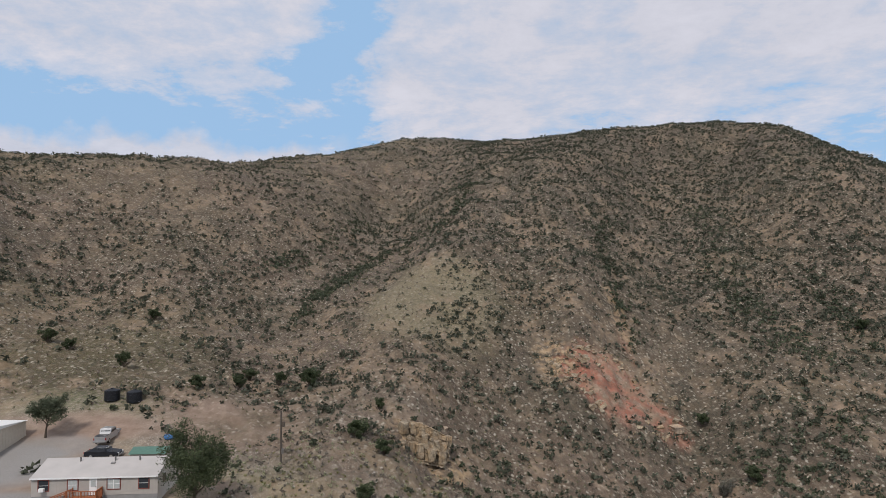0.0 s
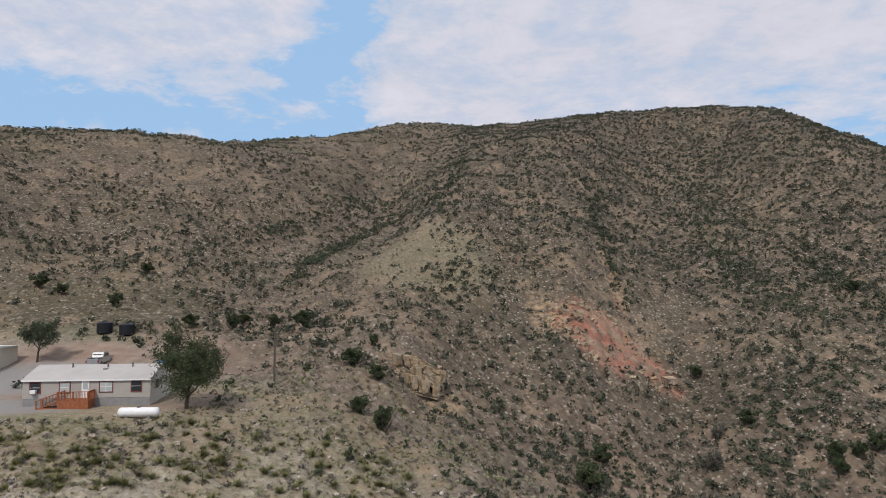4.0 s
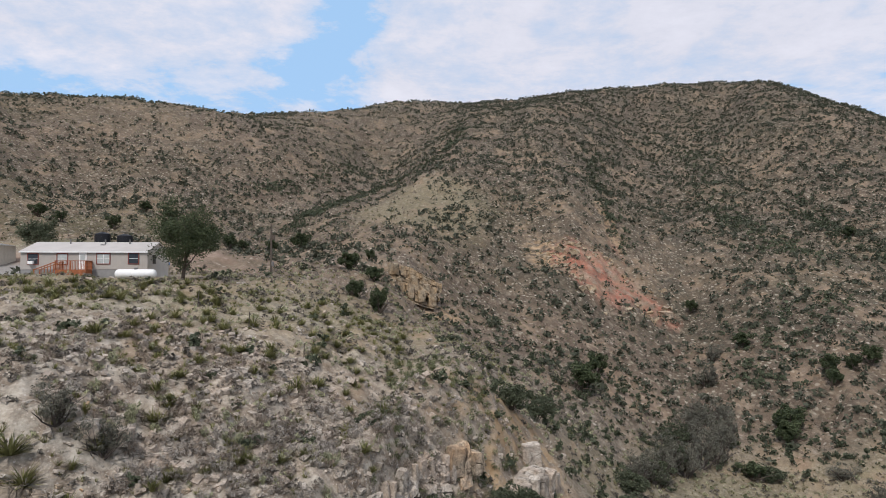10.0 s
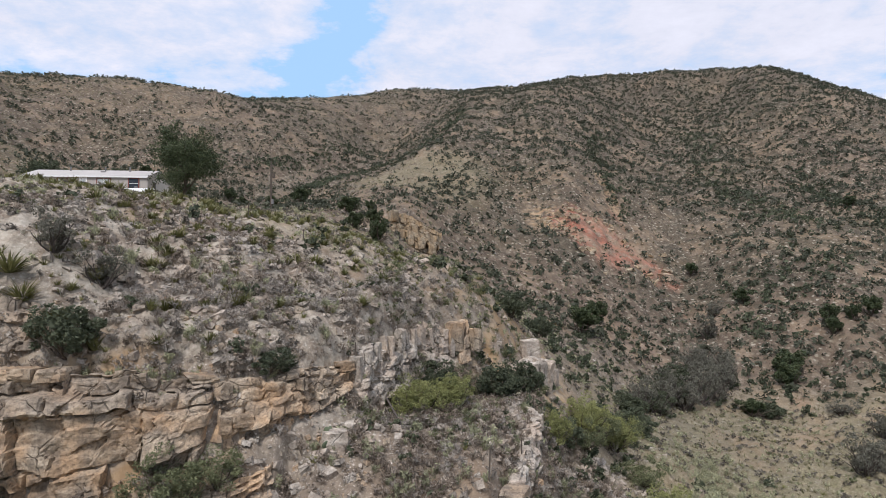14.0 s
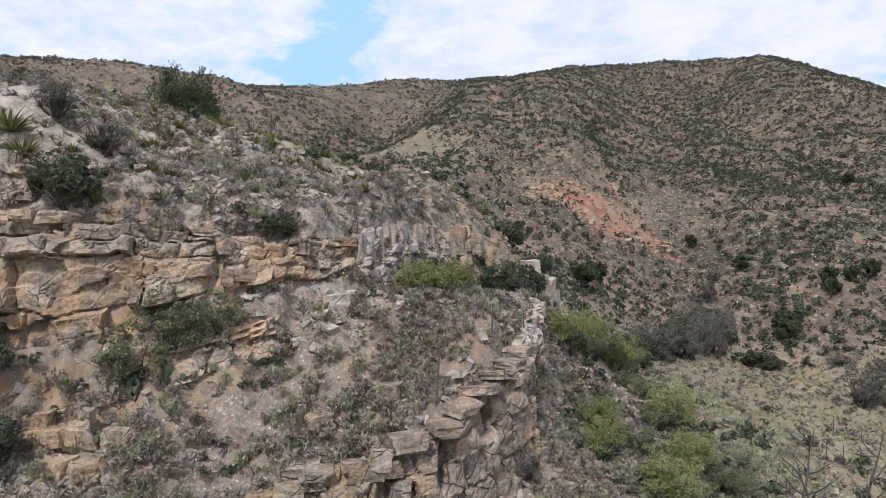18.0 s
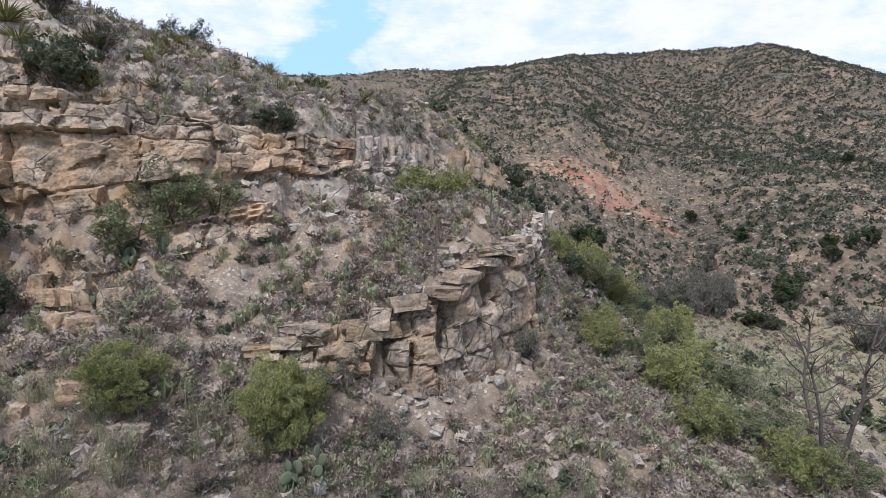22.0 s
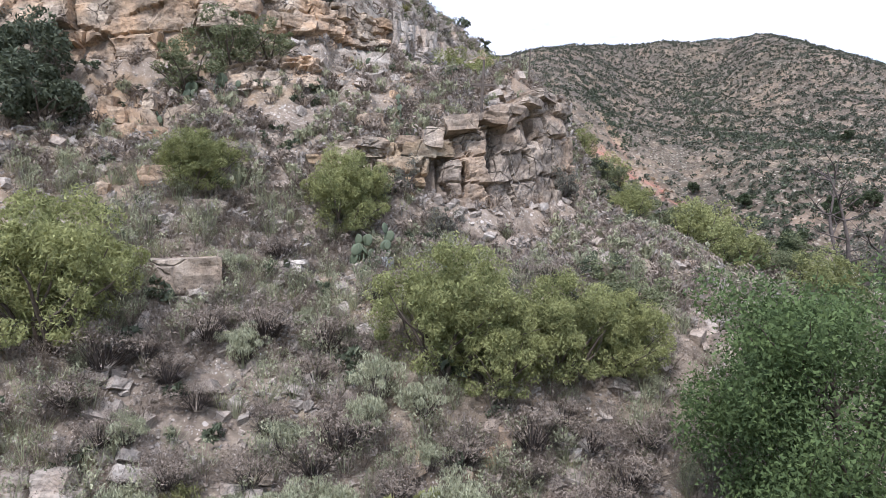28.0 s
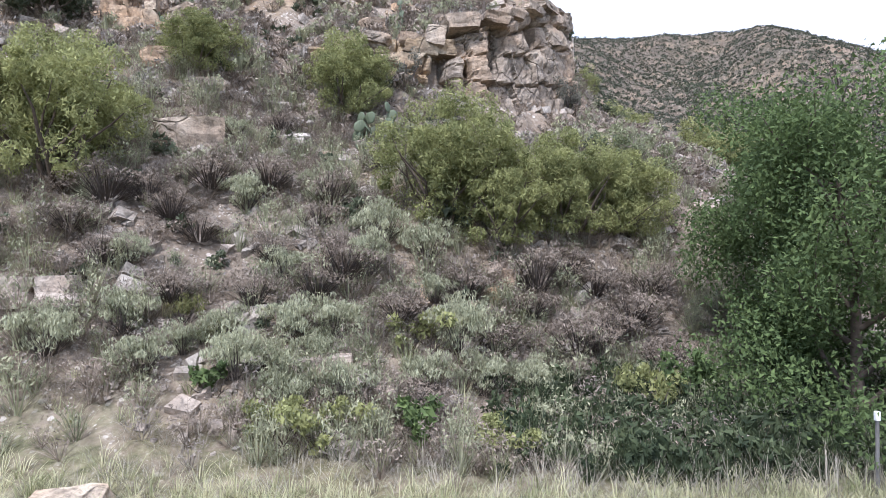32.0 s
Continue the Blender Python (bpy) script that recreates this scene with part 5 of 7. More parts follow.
def at_foot(x, y):
    """1 on the strip of rubble just below the outcrop and the bluff."""
    out = np.zeros(len(x))
    for line, reach in ((UPPER_FOOT, 1.2), (OUTCROP_FOOT, 1.4)):
        for a, b in zip(line[:-1], line[1:]):
            ex, ey = b[0] - a[0], b[1] - a[1]
            n = math.hypot(ex, ey)
            u, front = ((x - a[0]) * ex + (y - a[1]) * ey) / n ** 2, ((x - a[0]) * ey - (y - a[1]) * ex) / n
            out = np.maximum(out, (u > -0.05) & (u < 1.05) & (front > -0.6) & (front < reach))
    return out


slope_ok = lambda x, y: (1 - 0.7 * at_foot(x, y)) * np.clip((0.80 + 0.6 * fbm(x / 2.2, y / 2.2, 2, 81)) * np.clip((y - 10) / 1.5, 0, 1), 0, 1)
below_brow = lambda x, y: slope_ok(x, y) * np.where(base_height(x, y) > 21.6, 0.22, 1) * (1 - near(x, y, -17.8, 32.4, 4, 2.6))
x, y = spread_over(2100, -15, 15, 10.4, 22, 80, slope_ok)
scatter("lower_brush", some(fine_brush, 6, 600), x, y, np.random.default_rng(80).uniform(0.4, 1.1, len(x)), DARK_BRUSH, "dark brown leafless brush on the lower bank", "shrub", 0.03, seed=80)
x, y = spread_over(750, -15, 15, 10.4, 22, 81, slope_ok)
scatter("pale_brush", some(fine_brush, 6, 640), x, y, np.random.default_rng(81).uniform(0.4, 1.1, len(x)), BRUSH, "dry grey brush on the lower bank", "shrub", 0.03, seed=81)
x, y = spread_over(520, -15, 15, 10.4, 24, 83, slope_ok)
scatter("straw_tufts", some(lambda rng: blades(rng, 40, 0.7, 0.007, 0.7, 0.4, 0.12), 5, 660), x, y, np.random.default_rng(83).uniform(0.5, 1.2, len(x)), DRY_GRASS, "straw-coloured grass tufts on the bank", "grass", 0.03, seed=83)
x, y = spread_over(1150, -15, 15, 10.4, 22, 82, lambda x, y: slope_ok(x, y) * (1 - 0.9 * near(x, y, 8, 11, 6, 4)))
scatter("lower_sage", some(fine_sage, 6, 620), x, y, np.random.default_rng(82).uniform(0.45, 1.25, len(x)), SAGE, "silvery sagebrush on the lower bank", "shrub", 0.03, seed=82)
x, y = spread_over(7000, -24, 22, 21, 46, 8, below_brow)
scatter("slope_brush", some(twiggy, 7, 120), x, y, np.random.default_rng(8).uniform(0.35, 1.0, len(x)), DARK_BRUSH, "dry grey-brown brush covering the slope", "shrub", 0.03, seed=8)
x, y = spread_over(1400, -20, 20, 21, 40, 9, below_brow)
scatter("sagebrush", some(sagey, 6, 140), x, y, np.random.default_rng(9).uniform(0.4, 1.0, len(x)), SAGE, "silvery sagebrush over the slope", "shrub", 0.03, seed=9)
x, y = spread_over(480, -24, 24, 13, 46, 10, below_brow)
scatter("slope_greens", some(low_shrub, 6, 160, n=110), x, y, np.random.default_rng(10).uniform(0.4, 1.1, len(x)), SCRUB, "small dark green shrubs on the slope", "shrub", 0.03, seed=10)

rx, ry = np.array([(28, 66), (26, 57), (23.9, 49.4), (22.6, 42.5), (21, 38), (18, 35), (15, 30)]).T
rng = np.random.default_rng(23)
k = rng.uniform(0, 6, 620)
x, y = np.interp(k, range(7), rx) + rng.normal(size=620) * 2.2, np.interp(k, range(7), ry) + rng.normal(size=620) * 2.6
scatter("rim_brush", some(twiggy, 6, 145), x, y, rng.uniform(0.5, 1.1, 620), SAGE, "grey-green low brush along the rim of the meadow", "shrub", 0.03, seed=23)

x, y = spread_over(2200, -22, 20, 20, 44, 25, below_brow)
scatter("ashen_brush", some(twiggy, 6, 155), x, y, np.random.default_rng(25).uniform(0.35, 0.95, len(x)), BENCH_BRUSH, "ashen dry brush over the rubble slope", "shrub", 0.03, seed=25)

stony = lambda x, y: np.clip(0.55 + 0.8 * fbm(x / 3.5, y / 3.5, 3, 91), 0.05, 1) * np.clip((y - 10.5) / 3, 0, 1)
x, y = spread_over(31000, -26, 24, 10.5, 50, 11, stony)
scatter("rubble", some(stone, 16, 180), x, y, 0.08 + 0.5 * np.random.default_rng(11).uniform(0, 1, len(x)) ** 4.5, PALE_STONE, "loose pale limestone rubble on the slope", "stones", 0.1, seed=11)
x, y = fan_over(15000, 34, 100, 0.68, 12, lambda x, y: bench_ok(x, y) * np.clip((105 - np.hypot(x, y)) / 50, 0, 1) * np.clip(0.5 + 0.8 * fbm(x / 6, y / 6, 3, 92), 0, 1) * (1 - near(x, y, 46, 66, 32, 34)))
scatter("bench_rubble", some(stone, 16, 200), x, y, 0.12 + 0.42 * np.random.default_rng(12).uniform(0, 1, len(x)) ** 4, PALE_STONE, "pale limestone rubble on the bench and ravine", "stones", 0.1, seed=12)
x, y = fan_over(3000, 100, 420, 0.70, 13, lambda x, y: np.clip(0.15 + 0.7 * fbm(x / 22, y / 22, 3, 93) + 0.5 * np.sin(base_height(x, y) * 1.15), 0, 1) * (1 - yard(x, y)))
scatter("hill_rubble", some(stone, 12, 220), x, y, 0.2 + 0.6 * np.random.default_rng(13).uniform(0, 1, len(x)) ** 4, GREY_ROCK, "pale broken limestone on the hillsides", "stones", 0.1, seed=13)

x, y = fan_over(36000, 100, 440, 0.70, 19, lambda x, y: np.clip(0.55 + 0.5 * fbm(x / 18, y / 18, 3, 96) - 0.5 * x / 120, 0.06, 1) * (1 - yard(x, y)))
scatter("hill_grass", some(lambda rng: leaves_at(unit(rng.normal(size=(4, 3))) * 0.3 + (0, 0, 0.35), 0.42, rng, 1.3, 0.8), 8, 230), x, y, np.random.default_rng(19).uniform(0.35, 0.85, len(x)), MEADOW, "bleached bunch grass over the hillsides", "grass", 0.1, seed=19)
rim = lambda x, y: np.clip(near(x, y, 40, 154, 18, 14) - 1.1 * near(x, y, 43, 153, 11, 10), 0, 1) + 0.08 * near(x, y, 42, 150, 15, 15)
x, y = spread_over(1300, 20, 62, 136, 174, 21, rim)
scatter("scar_rock", some(stone, 16, 760), x, y, 0.4 + 1.5 * np.random.default_rng(21).uniform(0, 1, len(x)) ** 4, OCHRE_ROCK, "ochre and cream rock round the red clay scar", "stones", 0.25, seed=21)

x, y = spread_over(19000, -13, 12, 10.6, 22, 27, stony)
scatter("bank_gravel", some(stone, 16, 790), x, y, 0.045 + 0.15 * np.random.default_rng(27).uniform(0, 1, len(x)) ** 3, PALE_STONE, "pale gravel and chips on the lower bank", "stones", 0.1, seed=27)
rocky = lambda x, y: np.clip(fbm(x / 3.2, y / 3.2, 3, 94) * 1.6, 0, 1)
x, y = spread_over(2200, -20, 12, 13, 36, 16, rocky)
scatter("broken_rock", some(stone, 16, 700), x, y, 0.12 + 0.42 * np.random.default_rng(16).uniform(0, 1, len(x)) ** 5, CREAM_ROCK, "broken cream rock strewn below the bluff", "stones", 0.12, seed=16)
x, y = spread_over(1800, -26, 3, 28.4, 50, 28, lambda x, y: slope_ok(x, y) * (base_height(x, y) > 20.8) * (base_height(x, y) < 25.5) * (1 - near(x, y, -17.8, 32.4, 4, 2.6)))
scatter("brow_brush", some(twiggy, 6, 165), x, y, np.random.default_rng(28).uniform(0.35, 0.95, len(x)), BENCH_BRUSH, "dry grey-brown brush above the bluff", "shrub", 0.03, seed=28)
x, y = spread_over(800, -3, 10, 34, 58, 29, slope_ok)
scatter("rib_brush", some(twiggy, 6, 185), x, y, np.random.default_rng(29).uniform(0.35, 0.9, len(x)), OLIVE, "olive brush round the limestone ribs", "shrub", 0.03, seed=29)
x, y = spread_over(1500, -26, -3, 30, 46, 17, rocky)
scatter("brow_rock", some(stone, 16, 720), x, y, 0.15 + 0.5 * np.random.default_rng(17).uniform(0, 1, len(x)) ** 4, PALE_STONE, "bleached broken rock above the brow", "stones", 0.15, seed=17)

x, y = fan_over(10000, 31, 100, 0.68, 18, lambda x, y: bench_ok(x, y) * np.where(base_height(x, y) > 21, 1, 0.1) * np.clip(0.6 + 0.6 * fbm(x / 5, y / 5, 2, 95), 0, 1))
scatter("bench_tufts", some(lambda rng: blades(rng, 26, 0.5, 0.022, 1.0, 0.4, 0.12), 6, 740), x, y, np.random.default_rng(18).uniform(0.4, 1.15, len(x)), YUCCA, "yellow-green grass tufts over the bench", "grass", 0.03, seed=18)

x, y = fan_over(8500, 31, 105, 0.68, 24, bench_ok)
scatter("bench_straw", some(lambda rng: blades(rng, 10, 0.45, 0.032, 1.0, 0.4, 0.16), 6, 780), x, y, np.random.default_rng(24).uniform(0.4, 0.95, len(x)), STRAW, "bleached straw tufts over the bench", "grass", 0.03, seed=24)

# long grass by the foot of the bank, tufts over the meadow
tuft = lambda rng: blades(rng, 16, 0.5, 0.006, 0.85, 0.7, 0.10)
x, y = spread_over(2600, -9, 11, 7.4, 11.5, 14, lambda x, y: np.clip((10.3 - y) / 0.9, 0.03, 1))
scatter("long_grass", some(tuft, 8, 240), x, y, np.random.default_rng(14).uniform(0.5, 1.25, len(x)), DRY_GRASS, "long pale grass along the foot of the bank", "grass", 0.02, seed=14)
# weeds below the tree: the dark leaf colour stands in for its shade
x, y = spread_over(1500, 1, 13, 10.2, 14.5, 84, lambda x, y: np.clip(near(x, y, 7.5, 12, 6.5, 3) + 0.15, 0, 1))
scatter("bank_weeds", some(sagey, 6, 670, n=24, m=60), x, y, np.random.default_rng(84).uniform(0.4, 0.95, len(x)), JUNIPER, "rank weeds below the tree, leaf colour darkened for its shade", "weeds", 0.02, seed=84)
x, y = spread_over(420, -6, 9, 9.4, 11.4, 85)
scatter("fallen_stalks", some(lambda rng: blades(rng, 14, 0.9, 0.006, 1.5, 0.1, 0.3), 6, 680), x, y, np.random.default_rng(85).uniform(0.5, 1.1, len(x)), STRAW, "flattened dry stalks at the foot of the bank", "grass", 0.02, seed=85)
x, y = fan_over(9000, 24, 110, 0.70, 15, lambda x, y: np.clip(near(x, y, 48, 66, 40, 40) + 0.5 * near(x, y, 26, 40, 7, 10), 0, 1))
scatter("meadow_grass", some(lambda rng: blades(rng, 12, 0.55, 0.028, 0.9, 0.5, 0.25), 6, 260), x, y, np.random.default_rng(15).uniform(0.4, 0.95, len(x)), MEADOW, "yellowing grass over the valley meadow", "grass", 0.02, seed=15)
x, y = fan_over(650, 30, 110, 0.70, 26, lambda x, y: near(x, y, 40, 62, 30, 36) * np.clip(0.45 + 0.9 * fbm(x / 7, y / 7, 2, 97), 0, 1))
scatter("meadow_shrubs", some(low_shrub, 6, 175, n=60), x, y, np.random.default_rng(26).uniform(0.4, 1.1, len(x)), OLIVE, "grey-green shrubs dotted over the valley meadow", "shrub", 0.03, seed=26)


# ---- bushes and trees one by one ----
mesquite = bush("mesquite", 1, 3.8, 3.4, 0.036, 44000, MESQUITE, 150, long=3.2, hang=0.6, clump=(0.07, 0.26))
copies(mesquite, [(-9.7, 15.6, 1.22, 1.0), (-8.2, 21.3, .8, .85), (-3.3, 21.9, .85, 1.1), (0.2, 17.3, 1.12, 1.0), (1.7, 17.2, .85, .95), (3.6, 17.9, .9, 1.05), (5.3, 18.6, .85, .95)],
       "feathery bright green mesquite bush on the slope", "bush", "mesquite bushes")
far_mesquite = bush("mesquite", 8, 3.8, 3.4, 0.062, 10500, MESQUITE, 90, long=2.4, hang=0.4, clump=(0.08, 0.28))
copies(far_mesquite, [(.6, 37.3, 1.05, .75), (2.6, 38, .8, .8), (13, 27.4, .85, .95), (16.1, 26, .9, .95), (13, 31.8, .95, .95), (16.1, 37, .95, .9), (17.3, 43.1, 1.05, .9), (9.6, 43, .8, 1), (13.4, 50.5, 1.1, .95), (16.4, 53.8, 1.1, .95), (10.4, 34.5, .75, .9), (11.2, 37.4, .8, .9)],
       "olive-green mesquite along the gully's edge", "bush", "gully mesquites")
olive = bush("olive_bush", 7, 3.8, 3.2, 0.07, 6500, OLIVE, 45, clump=(0.1, 0.32))
copies(olive, [(-11.0, 27.0, .95, .9), (-9.4, 27.7, 1.05, .85), (-7.9, 28.7, .8, .8), (15.6, 28.8, 1.0, .7), (18.6, 27.4, .8, .75), (17.1, 35, .9, .8), (12.6, 36.1, .85, .8), (16.6, 42.3, .9, .8), (17.6, 50, 1.0, .8), (14.6, 52, 1.0, .9), (19, 60, 1.1, .8), (20, 40, .7, .6), (11.6, 40, .8, .8), (12.4, 47, .9, .8), (5.6, 19.6, .8, .9), (-2.6, 23, .6, .9), (14.5, 22.8, .8, .8)],
       "sprawling olive-green bush along the gully's edge", "bush", "olive bushes")
darkbush = bush("evergreen_bush", 2, 3.4, 2.4, 0.10, 4600, SCRUB, 26)
copies(darkbush, [(-14.6, 23.2, 1.25, 1.0), (-15.4, 29.8, 1.2, .9), (-6.6, 32.4, .8, .8), (1.6, 41.8, 1.0, 1.1), (6.2, 43.5, 1.2, .9), (8, 46, 1.2, 1), (5.4, 31.2, .7, 1.0), (-17.5, 25.6, 1.3, 1.1), (10.8, 45.5, .9, 1),
                  (24, 74, 1.6, .8), (29, 82, 1.6, .9), (33, 88, 1.7, .9), (36, 95, 1.6, .9), (22, 66, 1.5, .8), (48, 90, 1.5, .7), (8.5, 62, 1.3, .9), (12, 70, 1.3, .9)],
       "dark olive evergreen bush beside the rocks", "bush", "evergreen bushes")
juniper = bush("juniper", 3, 2.6, 3.2, 0.13, 3600, JUNIPER, 22, base=0.1)
copies(juniper, [(56.8, 101, 2.1, .75), (70.4, 112.7, 1.4, .95), (78.3, 114, 1.5, .8), (23.2, 97.8, 1.9, .8), (44.8, 89.2, 1.6, .5), (-6.3, 81.5, 1.1, 1.0), (-9.5, 83, 1.15, .7), (28, 108.7, 1.55, .8), (69, 110, 1.2, .95), (74, 112, 1.2, .85), (55, 98, 1.6, .85), (-26, 124, 1.7, .75), (-11.5, 114, .8, 1), (-72, 155, 1.35, .75), (-84, 133, 1.5, .7),
                 (-78, 131, 1.2, .7), (-46, 118, 1.2, .75), (-39, 120, 1.1, .9), (-33, 127, 1.1, .9), (-62, 122, 1.2, .8), (-13, 101, 1.7, .6), (-9, 98, 1.2, .7), (60, 150, 1.3, .8), (-40, 130, 1.2, .7), (118, 181, 1.6, .7), (62, 128, 1.5, .7)],
       "dense dark green juniper on open stony ground", "juniper", "junipers")
thorn = bush("bare_thornbush", 4, 3.0, 3.0, 0.07, 4200, THORN, 40, 12, DEAD_WOOD, clump=(0.08, 0.3))
copies(thorn, [(25.7, 78, 1.5, 1.1), (29, 81, 1.5, 1.2), (31.7, 85, 1.7, 1.1), (34.5, 86, 1.6, 1.2), (37.3, 88, 1.7, 1.2), (41, 92, 1.8, 1.1), (44.1, 96.4, 1.8, 1.0), (44.1, 64.3, 1.6, 1.0), (47, 66, 1.6, .9), (56, 128, 1.6, .8), (43.5, 103, 1.8, 1.0), (46, 100, 1.6, 1), (39, 97, 1.7, 1), (41, 100, 1.5, 1.1), (55.5, 78, 1.6, .9), (57, 88, 1.5, .6), (51, 118, 1.7, 1), (-18, 32.8, .95, .9), (-15.8, 33.4, .9, .9), (-1.4, 24.0, .55, 1), (0.2, 22.6, .5, 1), (5.8, 28.6, .6, 1.1), (48, 106, 1.3, .9), (-20, 27, 1.0, .9)],
       "grey half-bare thornbush with fine twigs", "bush", "thornbushes")



def dry_shrub(name, seed, wide, tall, twigs, leaf, count, crown, upright):
    """A low shrub: dark twigs from one foot, under a crown of small leaves and shoots."""
    rng = np.random.default_rng(seed)
    top = new(name)
    v, f = blades(rng, twigs, tall, 0.008, 1.35, 0.2, 0.2)
    new("twig", sheet("twig", v * (wide / tall * 0.7, wide / tall * 0.7, 1), f, [DEAD_WOOD])).parent = top
    p = crown_places(rng, count, (wide / 2, wide / 2, tall * 0.42), 40, 0.4, 0.9)
    p[:, 2] = np.abs(p[:, 2] + tall * 0.55)
    v, f = leaves_at(p, leaf, rng, 3.4, upright)
    new("crown", sheet("crown", v, f, [crown])).parent = top
    return top


brown = dry_shrub("brown_shrub", 31, 1.5, 0.85, 240, 0.021, 2600, DARK_BRUSH, 0.4)
copies(brown, [(2.4, 16.4, 1.5, 1), (3.2, 15.0, 1.4, 1), (4.8, 16.2, 1.5, 1), (1.2, 14.6, 1.3, .9), (-2.4, 15.2, 1.4, 1), (-3.2, 17.8, 1.4, 1), (-4.8, 17.4, 1.3, 1), (-.6, 12.6, 1.1, .8), (5.2, 14.6, 1.3, 1), (-8.2, 15.4, 1.4, 1), (-6.2, 16.8, 1.3, 1), (-5.9, 13.8, 1, 1), (-3.3, 16.7, 1.1, 1), (-4.1, 15.2, .9, 1.1), (-5.9, 15.3, 1, .9), (-1, 14.6, 1.1, 1), (-7.5, 14, 1, 1), (-4.2, 14.2, 1, 1.1), (-2.9, 14.6, 1.1, 1), (-6.7, 15.5, 1, 1), (-8.5, 14.4, 1.1, .9), (-2.2, 17.6, .9, 1), (4, 16.7, 1.2, .9),
               (3.4, 17.1, 1, 1), (5.6, 17.1, 1.2, .9), (3.9, 15.5, 1.2, 1), (2.2, 15.7, 1.1, .9), (.6, 15.6, 1.2, .9), (-7.4, 15.8, 1, 1), (5.4, 15.4, 1.1, 1), (2.9, 14.4, .9, .9), (-10, 13.6, 1, .9), (-1.9, 19.6, 1, .9), (-5.2, 20.4, 1, .9), (3.6, 20.6, 1.2, .9)],
       "purplish-brown leafless shrub on the gravelly bank", "shrub", "brown shrubs", 0.03)
sage = dry_shrub("sage_shrub", 32, 1.2, 0.9, 120, 0.022, 3400, BROOM, 2.4)
copies(sage, [(-3.2, 13.6, 1.2, 1), (-2.4, 13.9, 1.1, 1), (-1.9, 12.4, 1.1, 1.1), (-4.1, 12.6, 1.2, 1), (-5.8, 12.3, 1.1, .9), (.4, 14.4, 1.4, 1.1), (.9, 13.6, 1.1, 1), (-6.5, 12.9, 1.1, 1), (-.3, 13.3, 1, 1), (1.9, 13.9, 1, .9), (-7.6, 12.2, 1.2, 1), (-3, 12.2, 1, .9), (-1.6, 16.4, 1.3, 1.1), (-.4, 16.2, 1.2, 1), (-5.2, 16.6, 1.1, 1.1), (-7, 14.1, .85, 1), (-3.7, 14.9, 1.1, .85), (-1.8, 15.5, 1.1, 1.2), (-4.6, 13.4, .9, .9), (-2.6, 13.2, .9, 1), (-5.3, 12.9, .8, 1), (-.2, 15.3, .9, .9), (-2.2, 12.9, .7, .9), (-3.6, 12.8, .9, .8), (4.6, 14.6, .8, .9), (-6.2, 18.9, .9, .9), (-.8, 19.2, 1, .9), (1.5, 21.6, .9, .9), (-4, 18.2, .8, .9)],
       "pale yellow-green sage shrub with upright shoots", "shrub", "sage shrubs", 0.03)
golden = dry_shrub("golden_shrub", 33, 0.9, 0.7, 60, 0.026, 900, YUCCA, 1.6)
copies(golden, [(-5.5, 13.5, 1, 1), (-5.0, 13.2, .7, .9), (2.5, 13.3, .8, 1)], "small shrub with yellowing leaves", "shrub", "golden shrubs", 0.03)

ash = tree("broadleaf_tree", 11, 7.2, 6.0, 0.13, 0.45, 0.052, 90000, TREE_LEAF, 190, 15, skirt=70)
tagged(stand(ash, 8.2, 12.6, 0, 1.12, 0.0, 1.07), "dense bright green broadleaf tree at the foot of the bank", "tree")
yard_tree = tree("yard_tree", 12, 9.6, 8.8, 0.24, 1.3, 0.13, 22000, JUNIPER, 110, 15)
tagged(stand(yard_tree, -28.7, 74.2), "round-crowned dark green tree beside the mobile home", "tree")
shed_tree = tree("shed_tree", 13, 7.0, 6.4, 0.18, 1.6, 0.17, 5000, SCRUB, 26, 9)
tagged(stand(shed_tree, -60, 95.5), "grey-green tree behind the storage shed", "tree")


def bare_tree(name, seed, tall, stems):
    rng = np.random.default_rng(seed)
    top = new(name)
    for k in range(stems):
        a = 2 * np.pi * k / stems
        main = grow(rng, (0.15 * math.cos(a), 0.15 * math.sin(a), -0.2), (0.25 * math.cos(a), 0.25 * math.sin(a), 1), tall * rng.uniform(0.7, 1), 0.13, 0.10, 9)
        lines = [main]
        for j in range(2, 8):
            for s in (-1, 1):
                b = rng.uniform(0, 2 * np.pi)
                tw = grow(rng, main[j][0], (math.cos(b), math.sin(b), 0.5), tall * 0.22 * rng.uniform(0.5, 1.1), 0.045, 0.2, 6)
                lines += [tw, grow(rng, tw[2][0], (math.cos(b + s), math.sin(b + s), 0.6), tall * 0.13, 0.02, 0.2, 4), grow(rng, tw[3][0], (math.cos(b - s), math.sin(b - s), 0.7), tall * 0.1, 0.018, 0.2, 4)]
        v, f = tubes(lines, 5)
        ob = new("stem", sheet("stem", v, f, [DEAD_WOOD], True))
        ob.parent = top
    return top


tagged(stand(bare_tree("bare_tree", 21, 9.0, 3), 17.6, 27.2), "leafless grey tree at the edge of the meadow", "tree")
tagged(stand(bare_tree("bare_tree", 22, 5.5, 4), 46, 58), "leafless grey tree standing in the meadow", "tree")


# sotol and yucca clumps, each one a rosette of stiff leaves
def sotol_mesh(seed, n=120):
    v, f = blades(np.random.default_rng(seed), n, 0.75, 0.026, 1.35, 0.35, 0.08)
    return sheet("sotol", v, f, [YUCCA])


